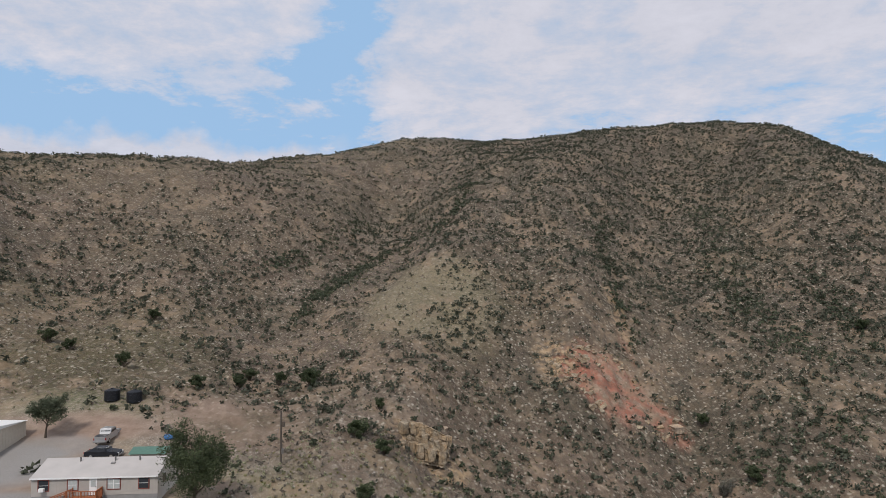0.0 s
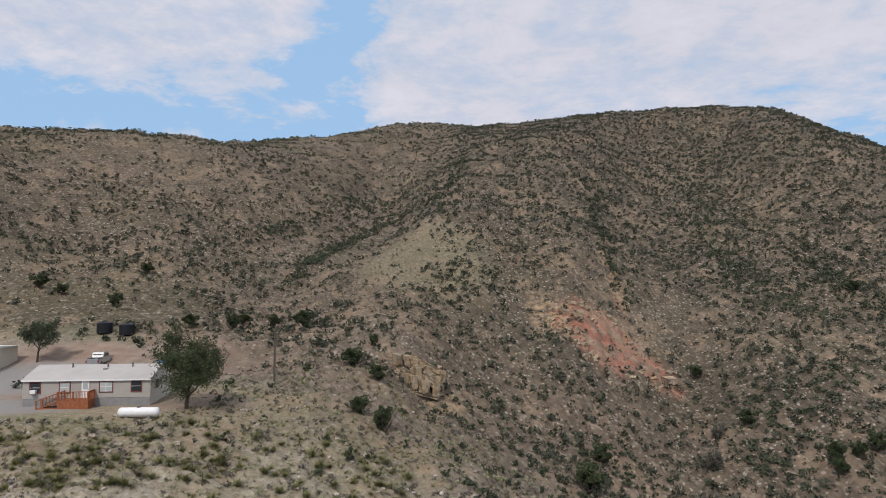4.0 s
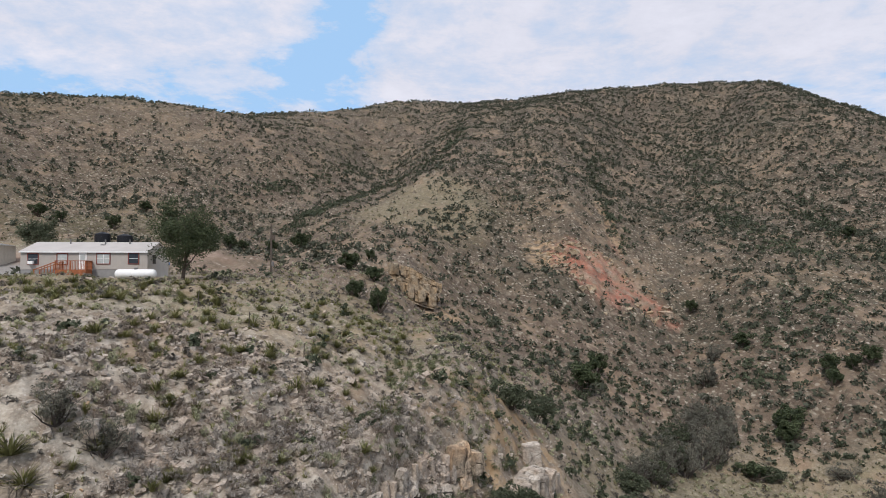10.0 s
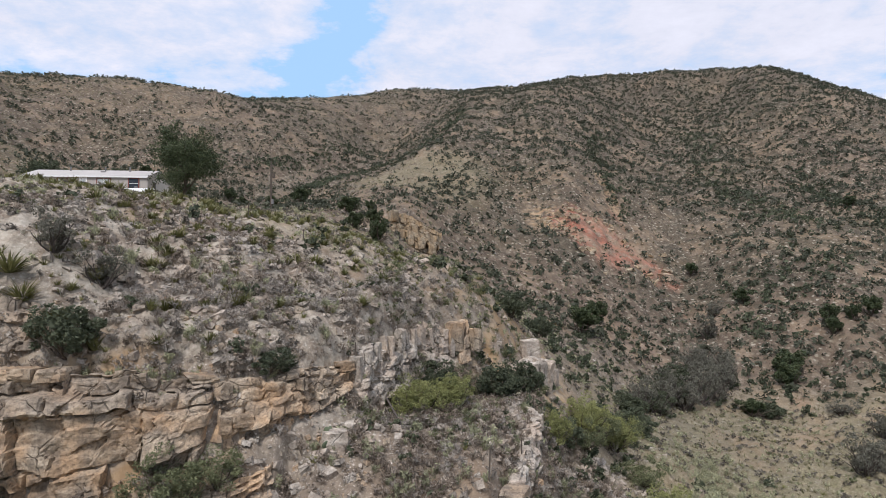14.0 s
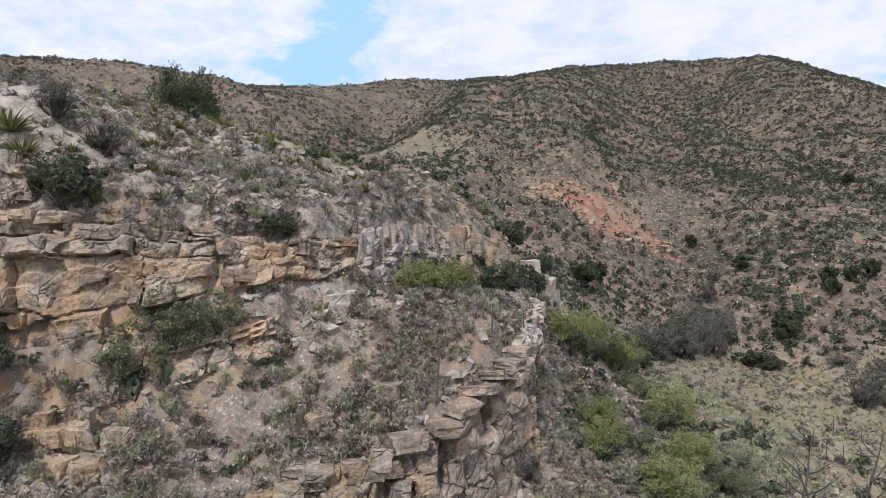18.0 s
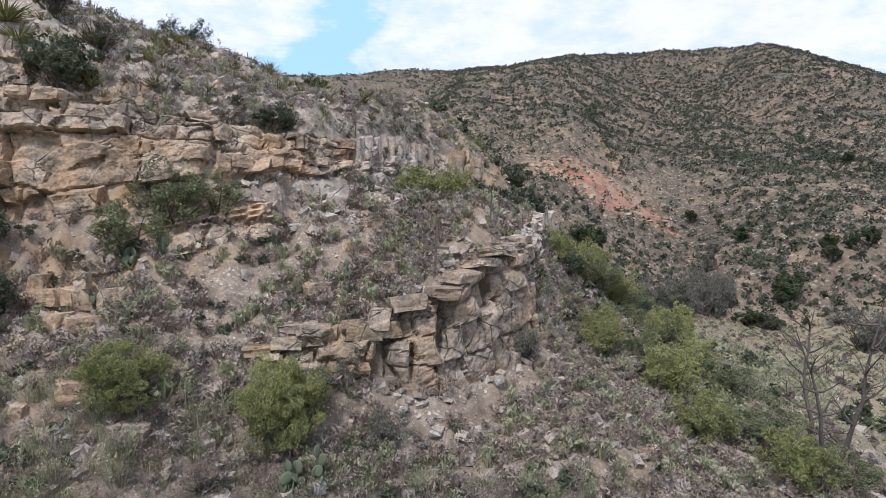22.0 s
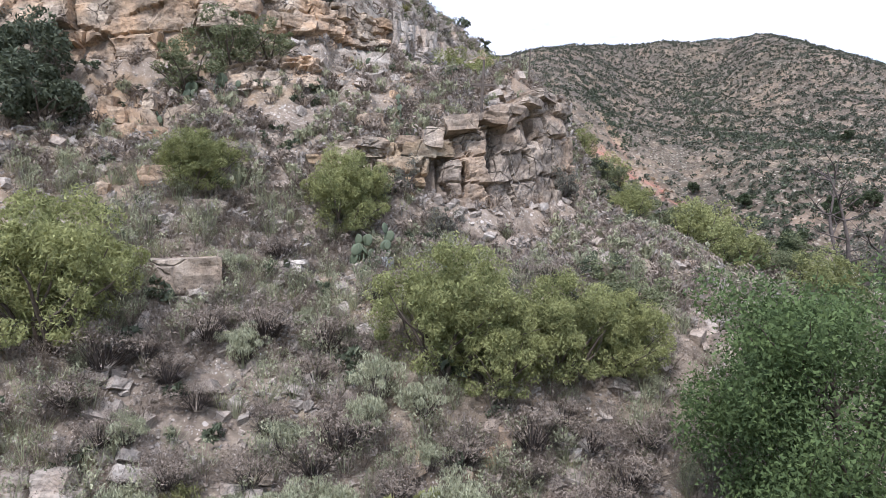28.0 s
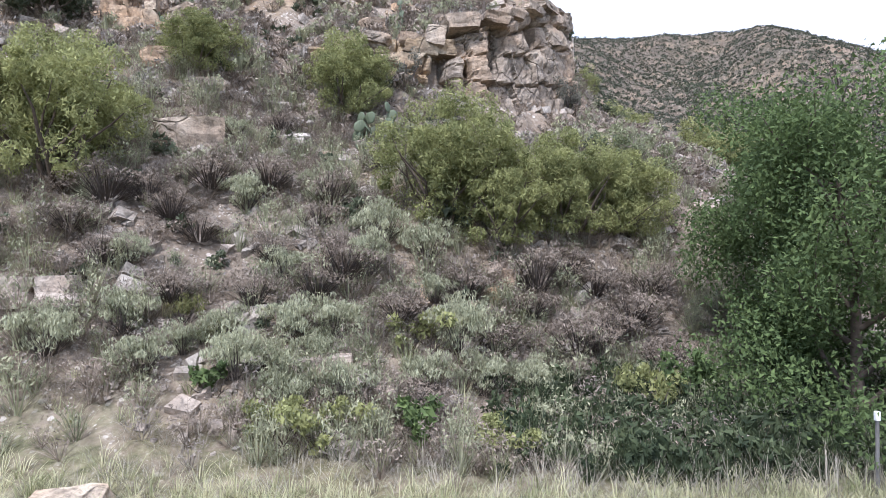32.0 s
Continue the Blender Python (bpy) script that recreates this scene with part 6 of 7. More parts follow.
SOTOLS = [sotol_mesh(400 + i) for i in range(5)]
rng = np.random.default_rng(44)
x, y = fan_over(1500, 31, 74, 0.62, 45, lambda x, y: bench_ok(x, y) * (x < -2) * (base_height(x, y) > 22))
for k, (a, b, h) in enumerate(zip(x[:296], y[:296], height(x[:296], y[:296]))):
    ob = new("sotol", SOTOLS[k % 5])
    s = rng.uniform(0.7, 1.5)
    ob.matrix_basis = Matrix.LocRotScale((a, b, h - 0.04), Euler((0, 0, rng.uniform(0, 6.28))), (s, s, s * rng.uniform(0.8, 1.1)))
    tagged(ob, "yellow-green sotol clump on stony ground", "sotol", "sotol clumps")
for a, b, s in ((-18.2, 30.7, 2.0), (-19.2, 31.2, 2.1), (-20.4, 30.9, 1.9)):
    ob = new("sotol", SOTOLS[1])
    ob.matrix_basis = Matrix.LocRotScale((a, b, ground_at(a, b) - 0.05), Euler((0, 0, a)), (s, s, s))
    tagged(ob, "large sotol with a skirt of brown leaves at the brow", "sotol", "sotol clumps")


def prickly_pear(seed, pads=14):
    rng = np.random.default_rng(seed)
    top = new("prickly_pear")
    bm = bmesh.new()
    bmesh.ops.create_uvsphere(bm, u_segments=10, v_segments=7, radius=0.16, matrix=Matrix.Diagonal((0.8, 0.16, 1, 1)))
    me = bpy.data.meshes.new("pad")
    bm.to_mesh(me)
    bm.free()
    me.materials.append(CACTUS)
    me.polygons.foreach_set("use_smooth", np.full(len(me.polygons), True))
    spots = []
    for k in range(pads):
        if k < 4:
            at = Vector((rng.uniform(-0.35, 0.35), rng.uniform(-0.2, 0.2), 0.12))
        else:
            at = Vector(spots[rng.integers(0, len(spots))]) + Vector((rng.uniform(-0.16, 0.16), rng.uniform(-0.08, 0.08), 0.24))
        spots.append(at)
        ob = new("pad", me)
        ob.parent = top
        ob.matrix_basis = Matrix.LocRotScale(at, Euler((rng.normal() * 0.25, rng.normal() * 0.45, rng.uniform(0, 3.1))), Vector((1, 1, 1)) * rng.uniform(0.8, 1.2))
    return top


for k, (a, b, s) in enumerate(((-2.6, 20.6, 1.3), (-2.0, 20.9, 1.2), (-3.6, 32.2, 1.1), (-10.6, 26.4, 1.3), (-9.3, 26.7, 1.2), (-11.4, 24.9, 1.0), (-1.6, 26.6, .9), (5.4, 29.4, 1.2))):
    tagged(stand(prickly_pear(500 + k), a, b, 40 * k, s), "blue-green prickly pear cactus among rocks", "cactus", "prickly pears")

herb = bush("leafy_herb", 5, 0.9, 0.95, 0.09, 420, TREE_LEAF, 12, 6, base=0.05)
copies(herb, [(-.55, 11.6, 1.3, 1.0), (5.2, 13.6, 1.3, 1.3), (-4.4, 12.2, .9, .9)], "fresh green leafy herb at the foot of the bank", "herb", "leafy herbs", 0.02)
rush = bush("green_broom", 6, 1.3, .9, 0.05, 900, MESQUITE, 14, 20, base=0.05)
copies(rush, [(-2.8, 11.3, 1.2, 1.1), (-2.0, 11.2, 1.1, 1.2), (1.0, 11.5, 1.3, .8), (4.4, 13.2, 1.2, 1.4), (1.6, 11.4, 1.1, .8), (-.4, 14.2, 1.3, 1.2), (3.9, 13.6, .9, 1.5)], "thin-stemmed green broom in long grass", "shrub", "broom shrubs", 0.02)


# ---- the homestead ----
SIDING = plain_material("beige_siding", (0.40, 0.365, 0.325), 0.7, vary=0.06, scale=1.2)
END_SIDING = plain_material("pale_siding", (0.58, 0.54, 0.48), 0.7, vary=0.05, scale=1.2)
SKIRT = plain_material("grey_skirting", (0.24, 0.235, 0.225), 0.8, vary=0.1, scale=2)
ROOFING = plain_material("white_roofing", (0.43, 0.40, 0.37), 0.6, vary=0.07, scale=0.6)
RED_TRIM = plain_material("red_brown_trim", (0.20, 0.062, 0.045), 0.6)
WHITE = plain_material("white_paint", (0.78, 0.77, 0.74), 0.45, vary=0.05)
DECKING = plain_material("stained_decking", (0.30, 0.105, 0.045), 0.7, vary=0.25, scale=4)
GLASS = plain_material("dark_glass", (0.035, 0.04, 0.045), 0.12, vary=0.2)
BLIND = plain_material("blinds", (0.42, 0.44, 0.42), 0.5)
BLACK_PLASTIC = plain_material("black_plastic", (0.018, 0.019, 0.022), 0.5, vary=0.3)
STEEL = plain_material("weathered_steel", (0.22, 0.21, 0.20), 0.55, 0.6, 0.25)
SILVER = plain_material("silver_paint", (0.42, 0.42, 0.41), 0.3, 0.5, 0.05)
DARK_PAINT = plain_material("dark_paint", (0.025, 0.028, 0.034), 0.25, 0.2, 0.2)
RUBBER = plain_material("rubber", (0.02, 0.02, 0.02), 0.9)
POST_WOOD = plain_material("grey_post_wood", (0.10, 0.082, 0.066), 0.95, vary=0.35, scale=8)
GREEN_METAL = plain_material("green_metal_roof", (0.10, 0.19, 0.145), 0.5, 0.2, 0.1)
BLUE_TARP = plain_material("blue_tarp", (0.06, 0.17, 0.38), 0.6)
SHED_WALL = plain_material("tan_metal_siding", (0.55, 0.49, 0.40), 0.6, vary=0.06)
LAMP_RED = plain_material("red_lens", (0.25, 0.01, 0.01), 0.3)


def window(parent, x0, x1, z0, z1, y, blind=False, panes=1):
    w = part("window", boxed(x0, y - 0.03, z0, x1, y + 0.02, z1), BLIND if blind else GLASS, parent, "pale blinds behind glass" if blind else "dark window glass")
    for a, b, c, d in ((x0 - 0.1, x1 + 0.1, z1, z1 + 0.1), (x0 - 0.1, x1 + 0.1, z0 - 0.1, z0), (x0 - 0.1, x0, z0, z1), (x1, x1 + 0.1, z0, z1)):
        part("trim", boxed(a, y - 0.07, c, b, y + 0.01, d, bevel=0.008), RED_TRIM, w, "red-brown window trim")
    for k in range(1, panes):
        m = x0 + (x1 - x0) * k / panes
        part("mullion", boxed(m - 0.03, y - 0.06, z0, m + 0.03, y - 0.02, z1), WHITE, w)
    part("rail", boxed(x0, y - 0.05, (z0 + z1) / 2 - 0.02, x1, y - 0.02, (z0 + z1) / 2 + 0.02), WHITE, w)
    return w


def mobile_home():
    home = new("mobile_home")
    L, W, E, R = 14.4, 7.3, 2.95, 4.2
    part("wall", boxed(0, 0, 0.9, L, 0.16, E), SIDING, home)
    part("wall", boxed(0, W - 0.16, 0.9, L, W, E), SIDING, home)
    for x0, mat in ((0, SIDING), (L - 0.16, END_SIDING)):
        bm = boxed(x0, 0.16, 0.9, x0 + 0.16, W - 0.16, E)
        pts = [bm.verts.new((x, y, z)) for x in (x0, x0 + 0.16) for y, z in ((0.0, E), (W, E), (W / 2, R - 0.12))]
        for f in ((0, 1, 2), (5, 4, 3), (0, 3, 4, 1), (1, 4, 5, 2), (2, 5, 3, 0)):
            bm.faces.new([pts[i] for i in f])
        bmesh.ops.recalc_face_normals(bm, faces=bm.faces[:])
        part("end_wall", bm, mat, home)
    part("floor_panel", boxed(0.2, 0.2, 0.86, L - 0.2, W - 0.2, 0.98), SKIRT, home)
    part("skirting", boxed(0.02, 0.03, -0.5, L - 0.02, 0.12, 0.9), SKIRT, home, "grey metal skirting")
    part("skirting", boxed(L - 0.12, 0.12, -0.5, L - 0.02, W - 0.05, 0.9), END_SIDING, home)
    part("skirting", boxed(0.02, 0.12, -0.5, 0.12, W - 0.05, 0.9), SKIRT, home)
    for k in range(int(L / 0.3)):
        part("seam", boxed(0.15 + 0.3 * k, -0.012, 0.92, 0.17 + 0.3 * k, 0.0, E - 0.02), SIDING, home)
    for s in (0, 1):
        bm = bmesh.new()
        y0, y1 = (-0.2, W / 2) if s == 0 else (W + 0.2, W / 2)
        lo, hi = E - 0.02, R
        v = [bm.verts.new(c) for c in ((-0.1, y0, lo), (L + 0.1, y0, lo), (L + 0.1, y1, hi), (-0.1, y1, hi), (-0.1, y0, lo + 0.12), (L + 0.1, y0, lo + 0.12), (L + 0.1, y1, hi + 0.12), (-0.1, y1, hi + 0.12))]
        for f in ((0, 1, 2, 3), (4, 5, 6, 7), (0, 1, 5, 4), (1, 2, 6, 5), (2, 3, 7, 6), (3, 0, 4, 7)):
            bm.faces.new([v[i] for i in f])
        bmesh.ops.recalc_face_normals(bm, faces=bm.faces[:])
        roof = part("roof", bm, ROOFING, home, "white shingled low gable roof")
    part("fascia", boxed(-0.1, -0.24, E - 0.06, L + 0.1, -0.202, E + 0.11), WHITE, home, "white eave board")
    for x in (4.2, 8.3, 11.2):
        bm = bmesh.new()
        bmesh.ops.create_cone(bm, cap_ends=True, segments=10, radius1=0.09, radius2=0.09, depth=0.7, matrix=Matrix.Translation((x, 2.9, 4.25)))
        part("vent_pipe", bm, STEEL, home)
    part("roof_vent", boxed(8.0, 2.2, 3.75, 8.5, 2.7, 4.0, bevel=0.03), STEEL, home)
    window(home, 0.85, 1.95, 1.55, 2.72, 0)
    part("air_conditioner", boxed(1.0, -0.45, 1.5, 1.6, -0.05, 1.9, bevel=0.02), WHITE, home, "white window air conditioner")
    window(home, 4.15, 5.25, 1.55, 2.72, 0, True)
    window(home, 8.65, 10.05, 1.6, 2.75, 0, True, 2)
    window(home, 12.25, 13.35, 1.6, 2.8, 0)
    door = part("door", boxed(6.6, -0.05, 0.92, 7.45, 0.02, 2.9), WHITE, home, "white door with a glazed upper half")
    part("door_pane", boxed(6.75, -0.07, 1.9, 7.3, -0.052, 2.7), BLIND, door)
    part("door_handle", boxed(7.32, -0.1, 1.85, 7.38, -0.05, 1.98), STEEL, door)
    end = part("window", boxed(L - 0.02, 1.6, 1.6, L + 0.03, 2.6, 2.7), GLASS, home)
    part("trim", boxed(L, 1.5, 2.7, L + 0.05, 2.7, 2.8), WHITE, end)
    home.matrix_basis = pose(-47.7, 73.9, 34.6, 0, 0, 5.1)
    return tagged(home, "long beige mobile home with white roof and red-trimmed windows", "mobile home")


def porch():
    deck = new("porch")
    x0, x1, y0, y1, h = 4.75, 8.1, -1.7, -0.1, 0.88
    for k in range(12):
        y = y0 + (y1 - y0) * k / 12
        part("floor_board", boxed(x0, y, h - 0.04, x1, y + (y1 - y0) / 12 - 0.015, h), DECKING, deck)
    for k in range(11):
        x = x0 + (x1 - x0) * k / 11
        part("skirt_board", boxed(x, y0 - 0.03, -0.5, x + (x1 - x0) / 11 - 0.012, y0, h), DECKING, deck)
    part("side_board", boxed(x1, y0, -0.5, x1 + 0.03, y1, h), DECKING, deck)
    for x in (x0, (x0 + x1) / 2, x1):
        part("post", boxed(x - 0.05, y0 - 0.05, h, x + 0.05, y0 + 0.05, h + 1.0), DECKING, deck)
    for x in (x0, x1):
        part("post", boxed(x - 0.05, y1 - 0.1, h, x + 0.05, y1, h + 1.0), DECKING, deck)
    part("top_rail", boxed(x0 - 0.05, y0 - 0.07, h + 1.0, x1 + 0.05, y0 + 0.07, h + 1.05), DECKING, deck)
    part("top_rail", boxed(x1 - 0.07, y0 + 0.07, h + 1.0, x1 + 0.07, y1, h + 1.05), DECKING, deck)
    for k in range(20):
        x = x0 + (x1 - x0) * (k + 0.5) / 20
        part("baluster", boxed(x - 0.02, y0 - 0.02, h, x + 0.02, y0 + 0.02, h + 1.0), DECKING, deck)
    for k in range(12):
        y = y0 + (y1 - y0) * (k + 0.5) / 12
        part("baluster", boxed(x1 - 0.02, y - 0.02, h, x1 + 0.02, y + 0.02, h + 1.0), DECKING, deck)
    for k in range(6):
        part("step", boxed(x0 - 0.4 * (k + 1), y0 + 0.1, h - 0.15 * (k + 1) - 0.05, x0 - 0.4 * k, y0 + 1.3, h - 0.15 * (k + 1)), DECKING, deck)
    for y in (y0 + 0.06, y0 + 1.34):
        bm = bmesh.new()
        v = [bm.verts.new(c) for yy in (y - 0.03, y + 0.03) for c in ((x0, yy, h + 0.95), (x0 - 2.4, yy, 0.9), (x0 - 2.4, yy, 0.8), (x0, yy, h + 0.83))]
        for f in ((0, 1, 2, 3), (7, 6, 5, 4), (0, 4, 5, 1), (1, 5, 6, 2), (2, 6, 7, 3), (3, 7, 4, 0)):
            bm.faces.new([v[i] for i in f])
        bmesh.ops.recalc_face_normals(bm, faces=bm.faces[:])
        part("stair_rail", bm, DECKING, deck)
        part("stringer", boxed(x0 - 2.4, y - 0.02, -0.3, x0, y + 0.02, 0.1), DECKING, deck)
        part("post", boxed(x0 - 2.42, y - 0.05, -0.4, x0 - 2.32, y + 0.05, 0.95), DECKING, deck)
        for k in range(7):
            x = x0 - 2.4 * (k + 0.5) / 7
            part("baluster", boxed(x - 0.02, y - 0.02, 0.05, x + 0.02, y + 0.02, h + 0.9 - 0.95 * (k + 0.5) / 7), DECKING, deck)
    deck.matrix_basis = pose(-47.7, 73.9, 34.6, 0, 0, 5.1)
    return tagged(deck, "red-stained wooden porch with stairs at the front door", "porch")


def cylinder(r, depth, m, segments=20, r2=None, bevel=0.0):
    bm = bmesh.new()
    bmesh.ops.create_cone(bm, cap_ends=True, segments=segments, radius1=r, radius2=r if r2 is None else r2, depth=depth, matrix=m)
    if bevel:
        bmesh.ops.bevel(bm, geom=[e for e in bm.edges if len(e.link_faces) == 2 and e.calc_face_angle() > 0.9], offset=bevel, segments=2, affect="EDGES")
    return bm


def water_tank():
    t = new("water_tank")
    part("tank", cylinder(1.25, 1.75, Matrix.Translation((0, 0, 0.87)), 28, bevel=0.06), BLACK_PLASTIC, t, smooth=False)
    for z in (0.35, 0.8, 1.25):
        part("rib", cylinder(1.28, 0.07, Matrix.Translation((0, 0, z)), 28), BLACK_PLASTIC, t)
    part("dome", cylinder(1.2, 0.28, Matrix.Translation((0, 0, 1.88)), 28, 0.4), BLACK_PLASTIC, t)
    part("lid", cylinder(0.28, 0.12, Matrix.Translation((0, 0, 2.06)), 16), BLACK_PLASTIC, t)
    part("outlet", cylinder(0.05, 0.3, Matrix.Translation((0, -1.35, 0.15)) @ Matrix.Rotation(radians(90), 4, "X"), 10), STEEL, t)
    return t


def propane_tank():
    t = new("propane_tank")
    bm = bmesh.new()
    bmesh.ops.create_uvsphere(bm, u_segments=20, v_segments=14, radius=0.52)
    for v in bm.verts:
        v.co = Vector((v.co.z * 0.8 + (1.8 if v.co.z > 0.001 else -1.8 if v.co.z < -0.001 else 0), v.co.y, v.co.x + 0.75))
    part("shell", bm, WHITE, t, smooth=True)
    for x in (-1.85, 1.85):
        part("weld", cylinder(0.528, 0.04, Matrix.Translation((x, 0, 0.75)) @ Matrix.Rotation(radians(90), 4, "Y"), 24), WHITE, t)
    part("dome", cylinder(0.2, 0.22, Matrix.Translation((0, 0, 1.34)), 14), STEEL, t, "dark valve cover")
    for x in (-1.2, 1.2):
        part("foot", boxed(x - 0.14, -0.4, -0.2, x + 0.14, 0.4, 0.32), SKIRT, t)
    t.matrix_basis = pose(-31.9, 69.4, ground_at(-31.9, 69.4), 0, 0, 4)
    return tagged(t, "long white propane tank on concrete blocks", "tank")


def wheel(parent, x, y, r=0.38):
    w = part("wheel", cylinder(r, 0.26, Matrix.Translation((x, y, r)) @ Matrix.Rotation(radians(90), 4, "X"), 20, bevel=0.04), RUBBER, parent, "black tyre")
    part("rim", cylinder(r * 0.6, 0.275, Matrix.Translation((x, y, r)) @ Matrix.Rotation(radians(90), 4, "X"), 14), SILVER, w, "alloy rim")


def vehicle(name, paint, length, profile, wheels, wide=1.9, bed=None):
    """A car body from its side profile, with glass, lamps and wheels."""
    top = new(name)
    bm = bmesh.new()
    rows = []
    for y, pull in ((-wide / 2, 0.0), (wide / 2, 0.0)):
        rows.append([bm.verts.new((x, y * (0.82 if z > 1.15 else 1.0), z)) for x, z in profile])
    bm.faces.new(rows[0])
    bm.faces.new(rows[1][::-1])
    n = len(profile)
    for i in range(n):
        bm.faces.new([rows[0][i], rows[1][i], rows[1][(i + 1) % n], rows[0][(i + 1) % n]])
    bmesh.ops.recalc_face_normals(bm, faces=bm.faces[:])
    bmesh.ops.bevel(bm, geom=bm.edges[:], offset=0.05, segments=2, affect="EDGES")
    part("body", bm, paint, top)
    for x in wheels:
        for y in (-wide / 2 + 0.12, wide / 2 - 0.12):
            wheel(top, x, y)
    dz = 0.2 if bed else 0.0
    tops = [p for p in profile if p[1] > 1.5]
    x0, x1 = min(p[0] for p in tops), max(p[0] for p in tops)
    for s in (-1, 1):
        part("side_window", boxed(x0 - 0.05, s * wide * 0.43 - 0.04, 1.18 + dz, (x0 + x1) / 2 - 0.05, s * wide * 0.43 + 0.04, 1.52 + dz, bevel=0.015), GLASS, top)
        part("side_window", boxed((x0 + x1) / 2 + 0.05, s * wide * 0.43 - 0.04, 1.18 + dz, x1 + 0.05, s * wide * 0.43 + 0.04, 1.52 + dz, bevel=0.015), GLASS, top)
        part("headlight", boxed(length - 0.06, s * 0.68 - 0.17, 0.72, length + 0.02, s * 0.68 + 0.17, 0.9, bevel=0.02), WHITE, top, "clear headlight")
        part("tail_light", boxed(-0.03, s * 0.82 - 0.08, 0.75, 0.05, s * 0.82 + 0.08, 1.05, bevel=0.02), LAMP_RED, top, "red tail light")
        part("mirror", boxed(x1 + 0.25, s * (wide / 2 + 0.1) - 0.1, 1.15, x1 + 0.37, s * (wide / 2 + 0.1) + 0.1, 1.32, bevel=0.02), paint, top)
    part("windshield", boxed(x1 + 0.1, -wide * 0.36, 1.15 + dz, x1 + 0.36, wide * 0.36, 1.5 + dz, bevel=0.03), GLASS, top)
    part("rear_window", boxed(x0 - 0.18, -wide * 0.34, 1.2 + dz, x0 - 0.02, wide * 0.34, 1.5 + dz, bevel=0.02), GLASS, top)
    part("bumper", boxed(length - 0.02, -wide / 2 + 0.05, 0.42, length + 0.12, wide / 2 - 0.05, 0.65, bevel=0.03), SKIRT, top)
    part("bumper", boxed(-0.14, -wide / 2 + 0.05, 0.42, 0.0, wide / 2 - 0.05, 0.62, bevel=0.03), SKIRT, top)
    if bed:
        # thin dark slab on top of the closed body, over the bed
        part("bed_slab", boxed(bed[0], -wide / 2 + 0.2, 1.2, bed[1] - 0.25, wide / 2 - 0.2, 1.29), BLACK_PLASTIC, top, "flat dark slab over the truck bed")
    return top


mobile_home()
porch()
tank = water_tank()
tagged(tank, "round black plastic water tank on a dirt pad", "water tank", "water tanks")
stand(tank, -56.2, 107.2, 0, 0.98, 0.05)
stand(copy_thing(tank, Matrix()), -52.6, 107.6, 60, 0.98, 0.05)
propane_tank()
truck = vehicle("pickup_truck", SILVER, 5.8, [(0, .5), (5.7, .5), (5.8, 1.05), (5.6, 1.2), (4.4, 1.28), (3.8, 1.92), (2.2, 1.98), (1.9, 1.28), (0, 1.25)], (1.1, 4.7), 1.95, (0.15, 1.95))
truck.matrix_basis = pose(-50.2, 92.8, ground_at(-50.4, 95), 0, 0, 98)
tagged(truck, "silver pickup truck parked on the gravel drive", "truck")
car = vehicle("car", DARK_PAINT, 4.7, [(0, .4), (4.6, .4), (4.7, .8), (4.4, .98), (3.3, 1.08), (2.7, 1.52), (1.3, 1.55), (0.5, 1.1), (0, 1.0)], (0.95, 3.75), 1.8)
car.matrix_basis = pose(-50.6, 90.2, ground_at(-48.3, 90.2), 0, 0, 5)
tagged(car, "dark sedan parked behind the mobile home", "car")


def shed(name, w, d, h, rise, wall, roof, at, turn, label):
    s = new(name)
    t = 0.1
    part("wall", boxed(0, 0, -0.6, w, t, h), wall, s)
    part("wall", boxed(0, d - t, -0.6, w, d, h), wall, s)
    part("wall", boxed(0, t, -0.6, t, d - t, h), wall, s)
    part("wall", boxed(w - t, t, -0.6, w, d - t, h), wall, s)
    bm = bmesh.new()
    v = [bm.verts.new(c) for c in ((-.2, -.2, h), (w + .2, -.2, h), (w + .2, d + .2, h), (-.2, d + .2, h), (-.2, d / 2, h + rise), (w + .2, d / 2, h + rise))]
    for f in ((0, 1, 5, 4), (2, 3, 4, 5), (0, 4, 3), (1, 2, 5), (0, 3, 2, 1)):
        bm.faces.new([v[i] for i in f])
    bmesh.ops.recalc_face_normals(bm, faces=bm.faces[:])
    part("roof", bm, roof, s)
    for k in range(int(d / 0.6)):
        part("seam", boxed(w, 0.3 + 0.6 * k, -0.5, w + 0.02, 0.34 + 0.6 * k, h), wall, s)
    s.matrix_basis = pose(*at, 0, 0, turn)
    return tagged(s, label, "shed")


shed("storage_shed", 9, 17, 3.9, 0.7, SHED_WALL, WHITE, (-73.2, 79.5, 35.3), -3, "tall tan metal storage shed with a white roof")
shed("small_shed", 4.6, 3.2, 2.0, 0.6, SIDING, GREEN_METAL, (-43, 87.5, 34.6), 4, "small shed with a green metal roof behind the home")

tarp = boxed(-1.1, -0.7, -0.1, 1.1, 0.7, 0.5, bevel=0.18)
for v in tarp.verts:
    v.co += Vector((0.1 * math.sin(7 * v.co.y), 0.1 * math.sin(5 * v.co.x), 0.08 * math.sin(9 * v.co.x)))
ob = part("tarp", tarp, BLUE_TARP)
tagged(stand(ob, -41.5, 97.2, 20), "crumpled blue tarp over a heap in the yard", "tarp")


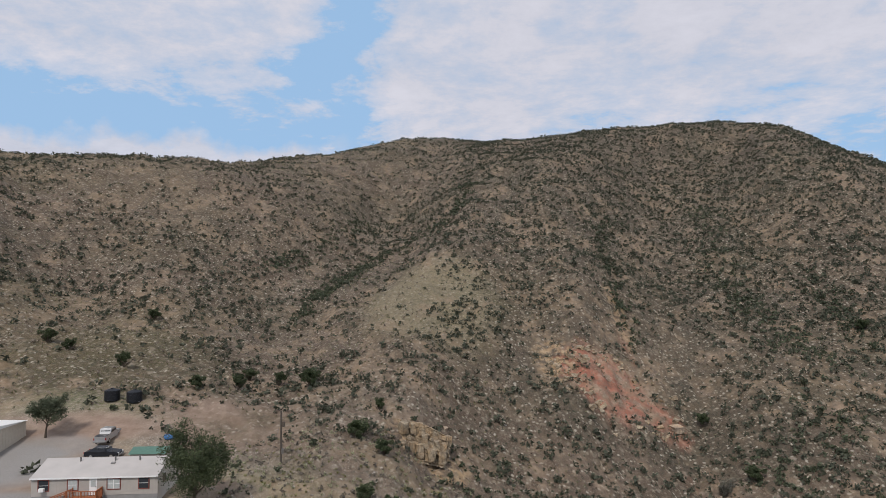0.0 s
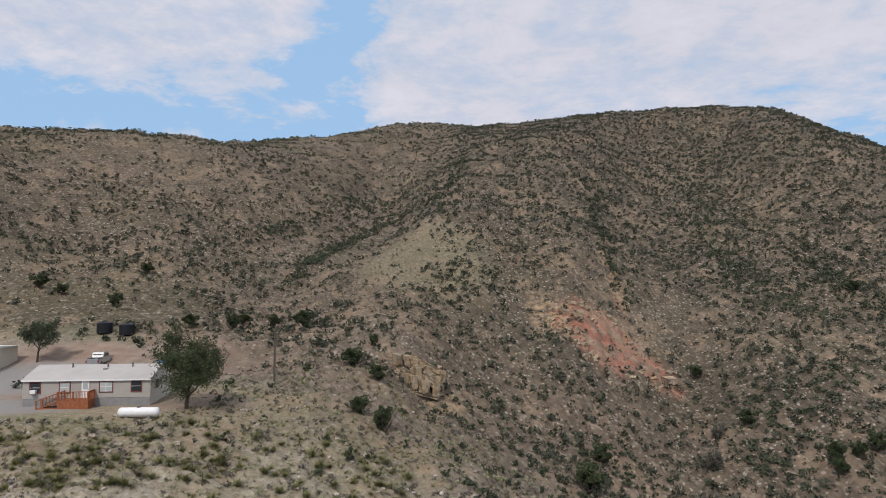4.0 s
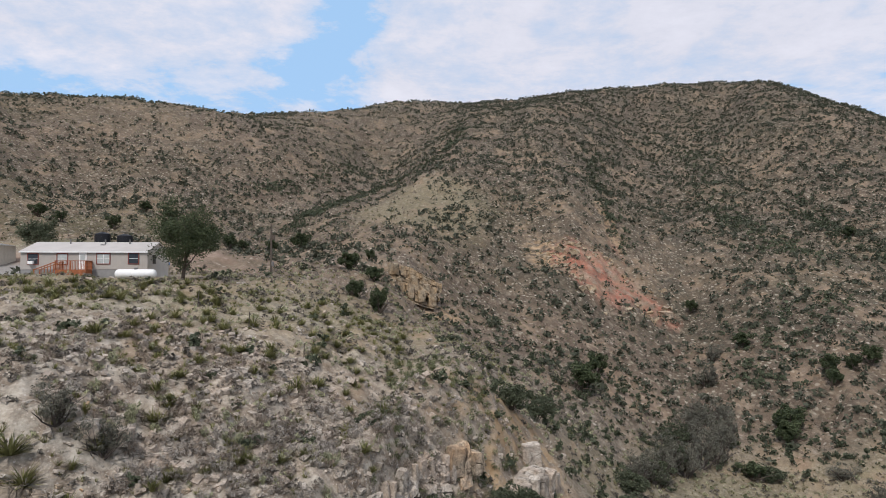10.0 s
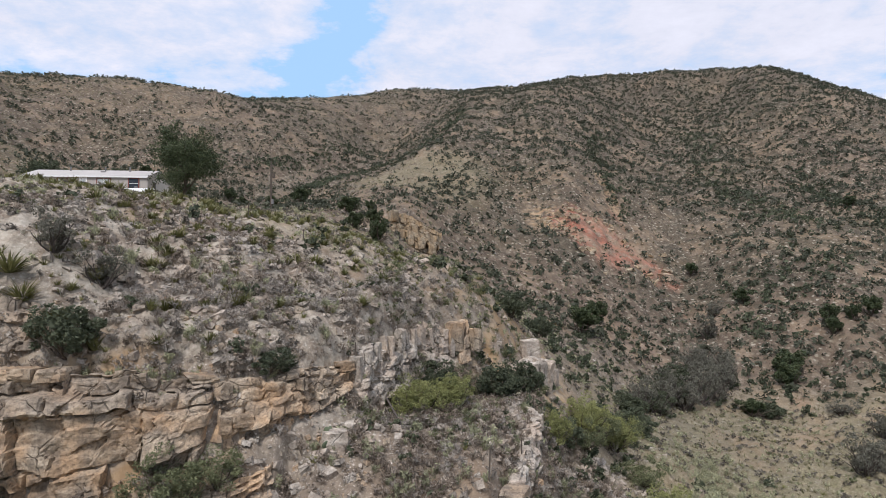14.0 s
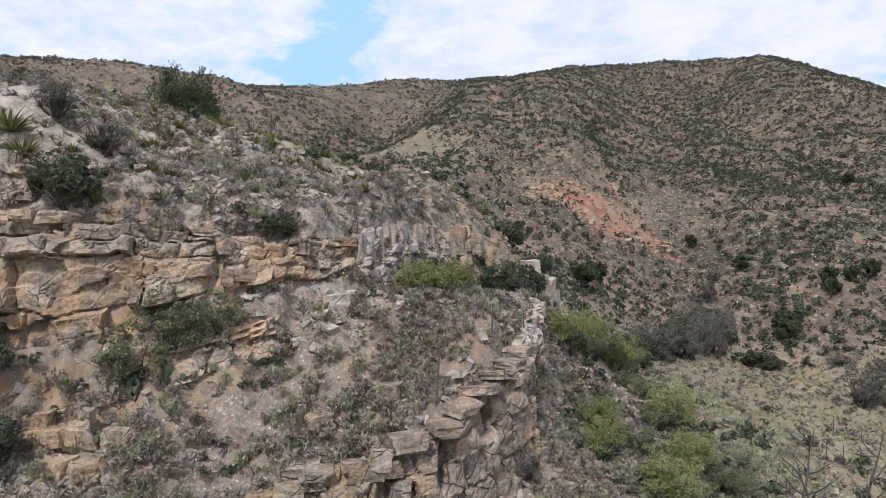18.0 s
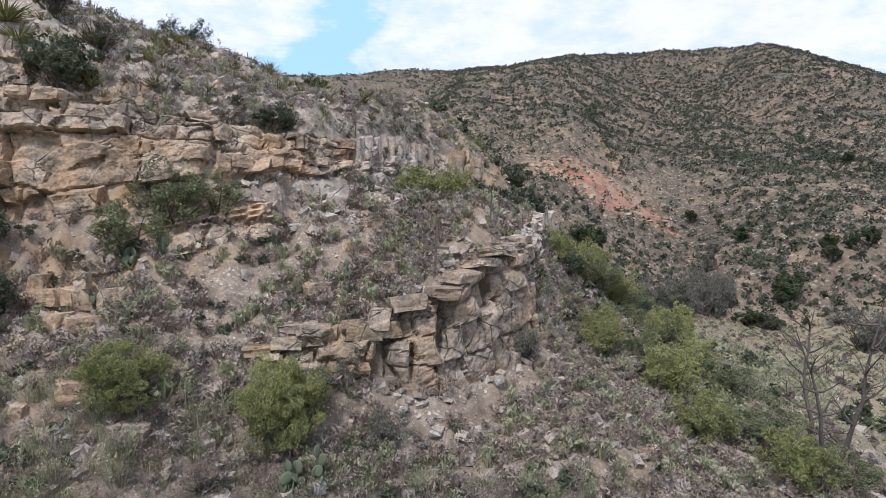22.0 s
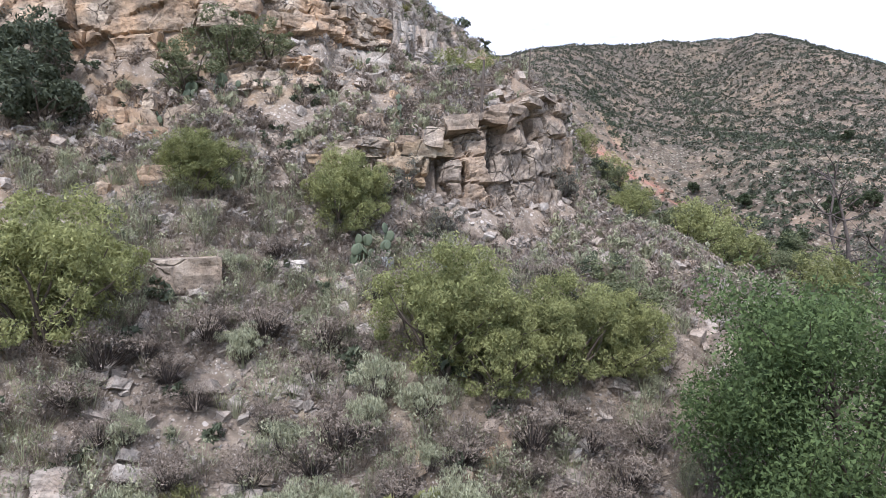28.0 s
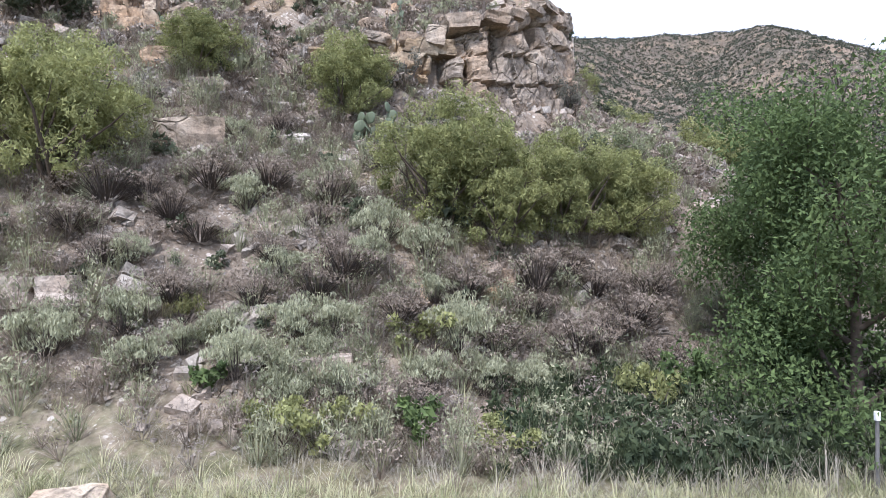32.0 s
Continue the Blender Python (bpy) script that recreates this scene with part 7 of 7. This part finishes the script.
def pole(name, x, y, tall, r, mat, label, category, lean=(0, 0), arms=()):
    p = new(name)
    part("shaft", cylinder(r, tall + 0.5, Matrix.Translation((0, 0, tall / 2 - 0.25)), 10, r * 0.75), mat, p)
    for a, b, c, d, e, f in arms:
        part("crosspiece", boxed(a, b, c, d, e, f, bevel=0.01), mat, p)
    p.matrix_basis = pose(x, y, ground_at(x, y), *lean)
    return tagged(p, label, category, "fence posts" if category == "post" else "")


power = pole("utility_pole", -22.7, 90, 7.4, 0.16, POST_WOOD, "weathered wooden utility pole at the yard's edge", "pole", arms=((0.12, -0.15, 5.2, 0.5, 0.15, 5.9),))
part("meter_box", boxed(0.1, -0.2, 1.4, 0.35, 0.2, 2.1, bevel=0.02), STEEL, power, "grey electricity meter box")
part("guy_wire", cylinder(0.02, 6.6, Matrix.Translation((-0.9, 0, 3.0)) @ Matrix.Rotation(radians(16), 4, "Y"), 6), STEEL, power)
pole("fence_post", 1.75, 26.9, 2.3, 0.06, POST_WOOD, "wooden fence post with a lashed crosspiece", "post", (2, 3), ((-0.5, -0.06, 1.15, 0.55, -0.02, 1.27), (-0.05, -0.09, 0.2, 0.05, -0.05, 1.7)))
for x, y, tall in ((4.3, 30.4, 1.7), (-2.8, 36.2, 1.7), (6.4, 35, 1.4), (21, 36, 1.3), (28, 44, 1.3), (31, 47, 1.3), (34, 53, 1.3), (15, 40, 1.2), (7.8, 41, 1.3), (-14, 52, 1.2), (-19, 54, 1.2), (-9, 50, 1.2)):
    pole("fence_post", x, y, tall, 0.045, POST_WOOD, "thin weathered fence post", "post", (random.uniform(-4, 4), random.uniform(-4, 4)))
steel_post = pole("steel_post", 6.5, 9.6, 1.25, 0.022, STEEL, "steel fence post with a white tip in long grass", "post", (0, 1), ((-0.03, -0.005, -0.2, 0.03, 0.005, 1.22),))
part("tip", boxed(-0.035, -0.03, 1.13, 0.035, 0.03, 1.27, bevel=0.005), WHITE, steel_post, "white painted tip")

# a fallen pipe under the bluff and loose ropes on the outcrop
fallen = part("fallen_pole", cylinder(0.05, 3.6, Matrix.Rotation(radians(90), 4, "Y"), 10), DEAD_WOOD)
fallen.matrix_basis = look((-0.2, 34.2, ground_at(-0.2, 34.2) + 0.35), (1.1, 32.2, ground_at(1.1, 32.2) + 0.2)) @ pose(0, 0, 0, 0, 90, 0)
tagged(fallen, "bleached pole lying on the slope below the bluff", "pole")


def rope(points, label):
    line = [(np.array(p), 0.012) for p in along(points, 8)]
    v, f = tubes([line], 5)
    return tagged(new("rope", sheet("rope", v, f, [PALE_STONE], True)), label, "rope")


rope([(2.75, 25.2, 12.0), (2.85, 25.2, 11.3), (3.05, 25.2, 10.6), (3.5, 25.4, 10.1)], "pale rope hanging down the outcrop")
rope([(5.0, 28.0, 12.3), (5.7, 28.5, 11.2), (6.6, 28.8, 10.4), (7.4, 29.0, 9.9)], "pale rope trailing from the outcrop to the path")
litter = boxed(-0.2, -0.12, 0.0, 0.2, 0.12, 0.4, bevel=0.04)
tagged(stand(part("plastic_bag", litter, BLIND), -1.75, 20.9, 25), "crumpled pale plastic litter on rubble", "litter")
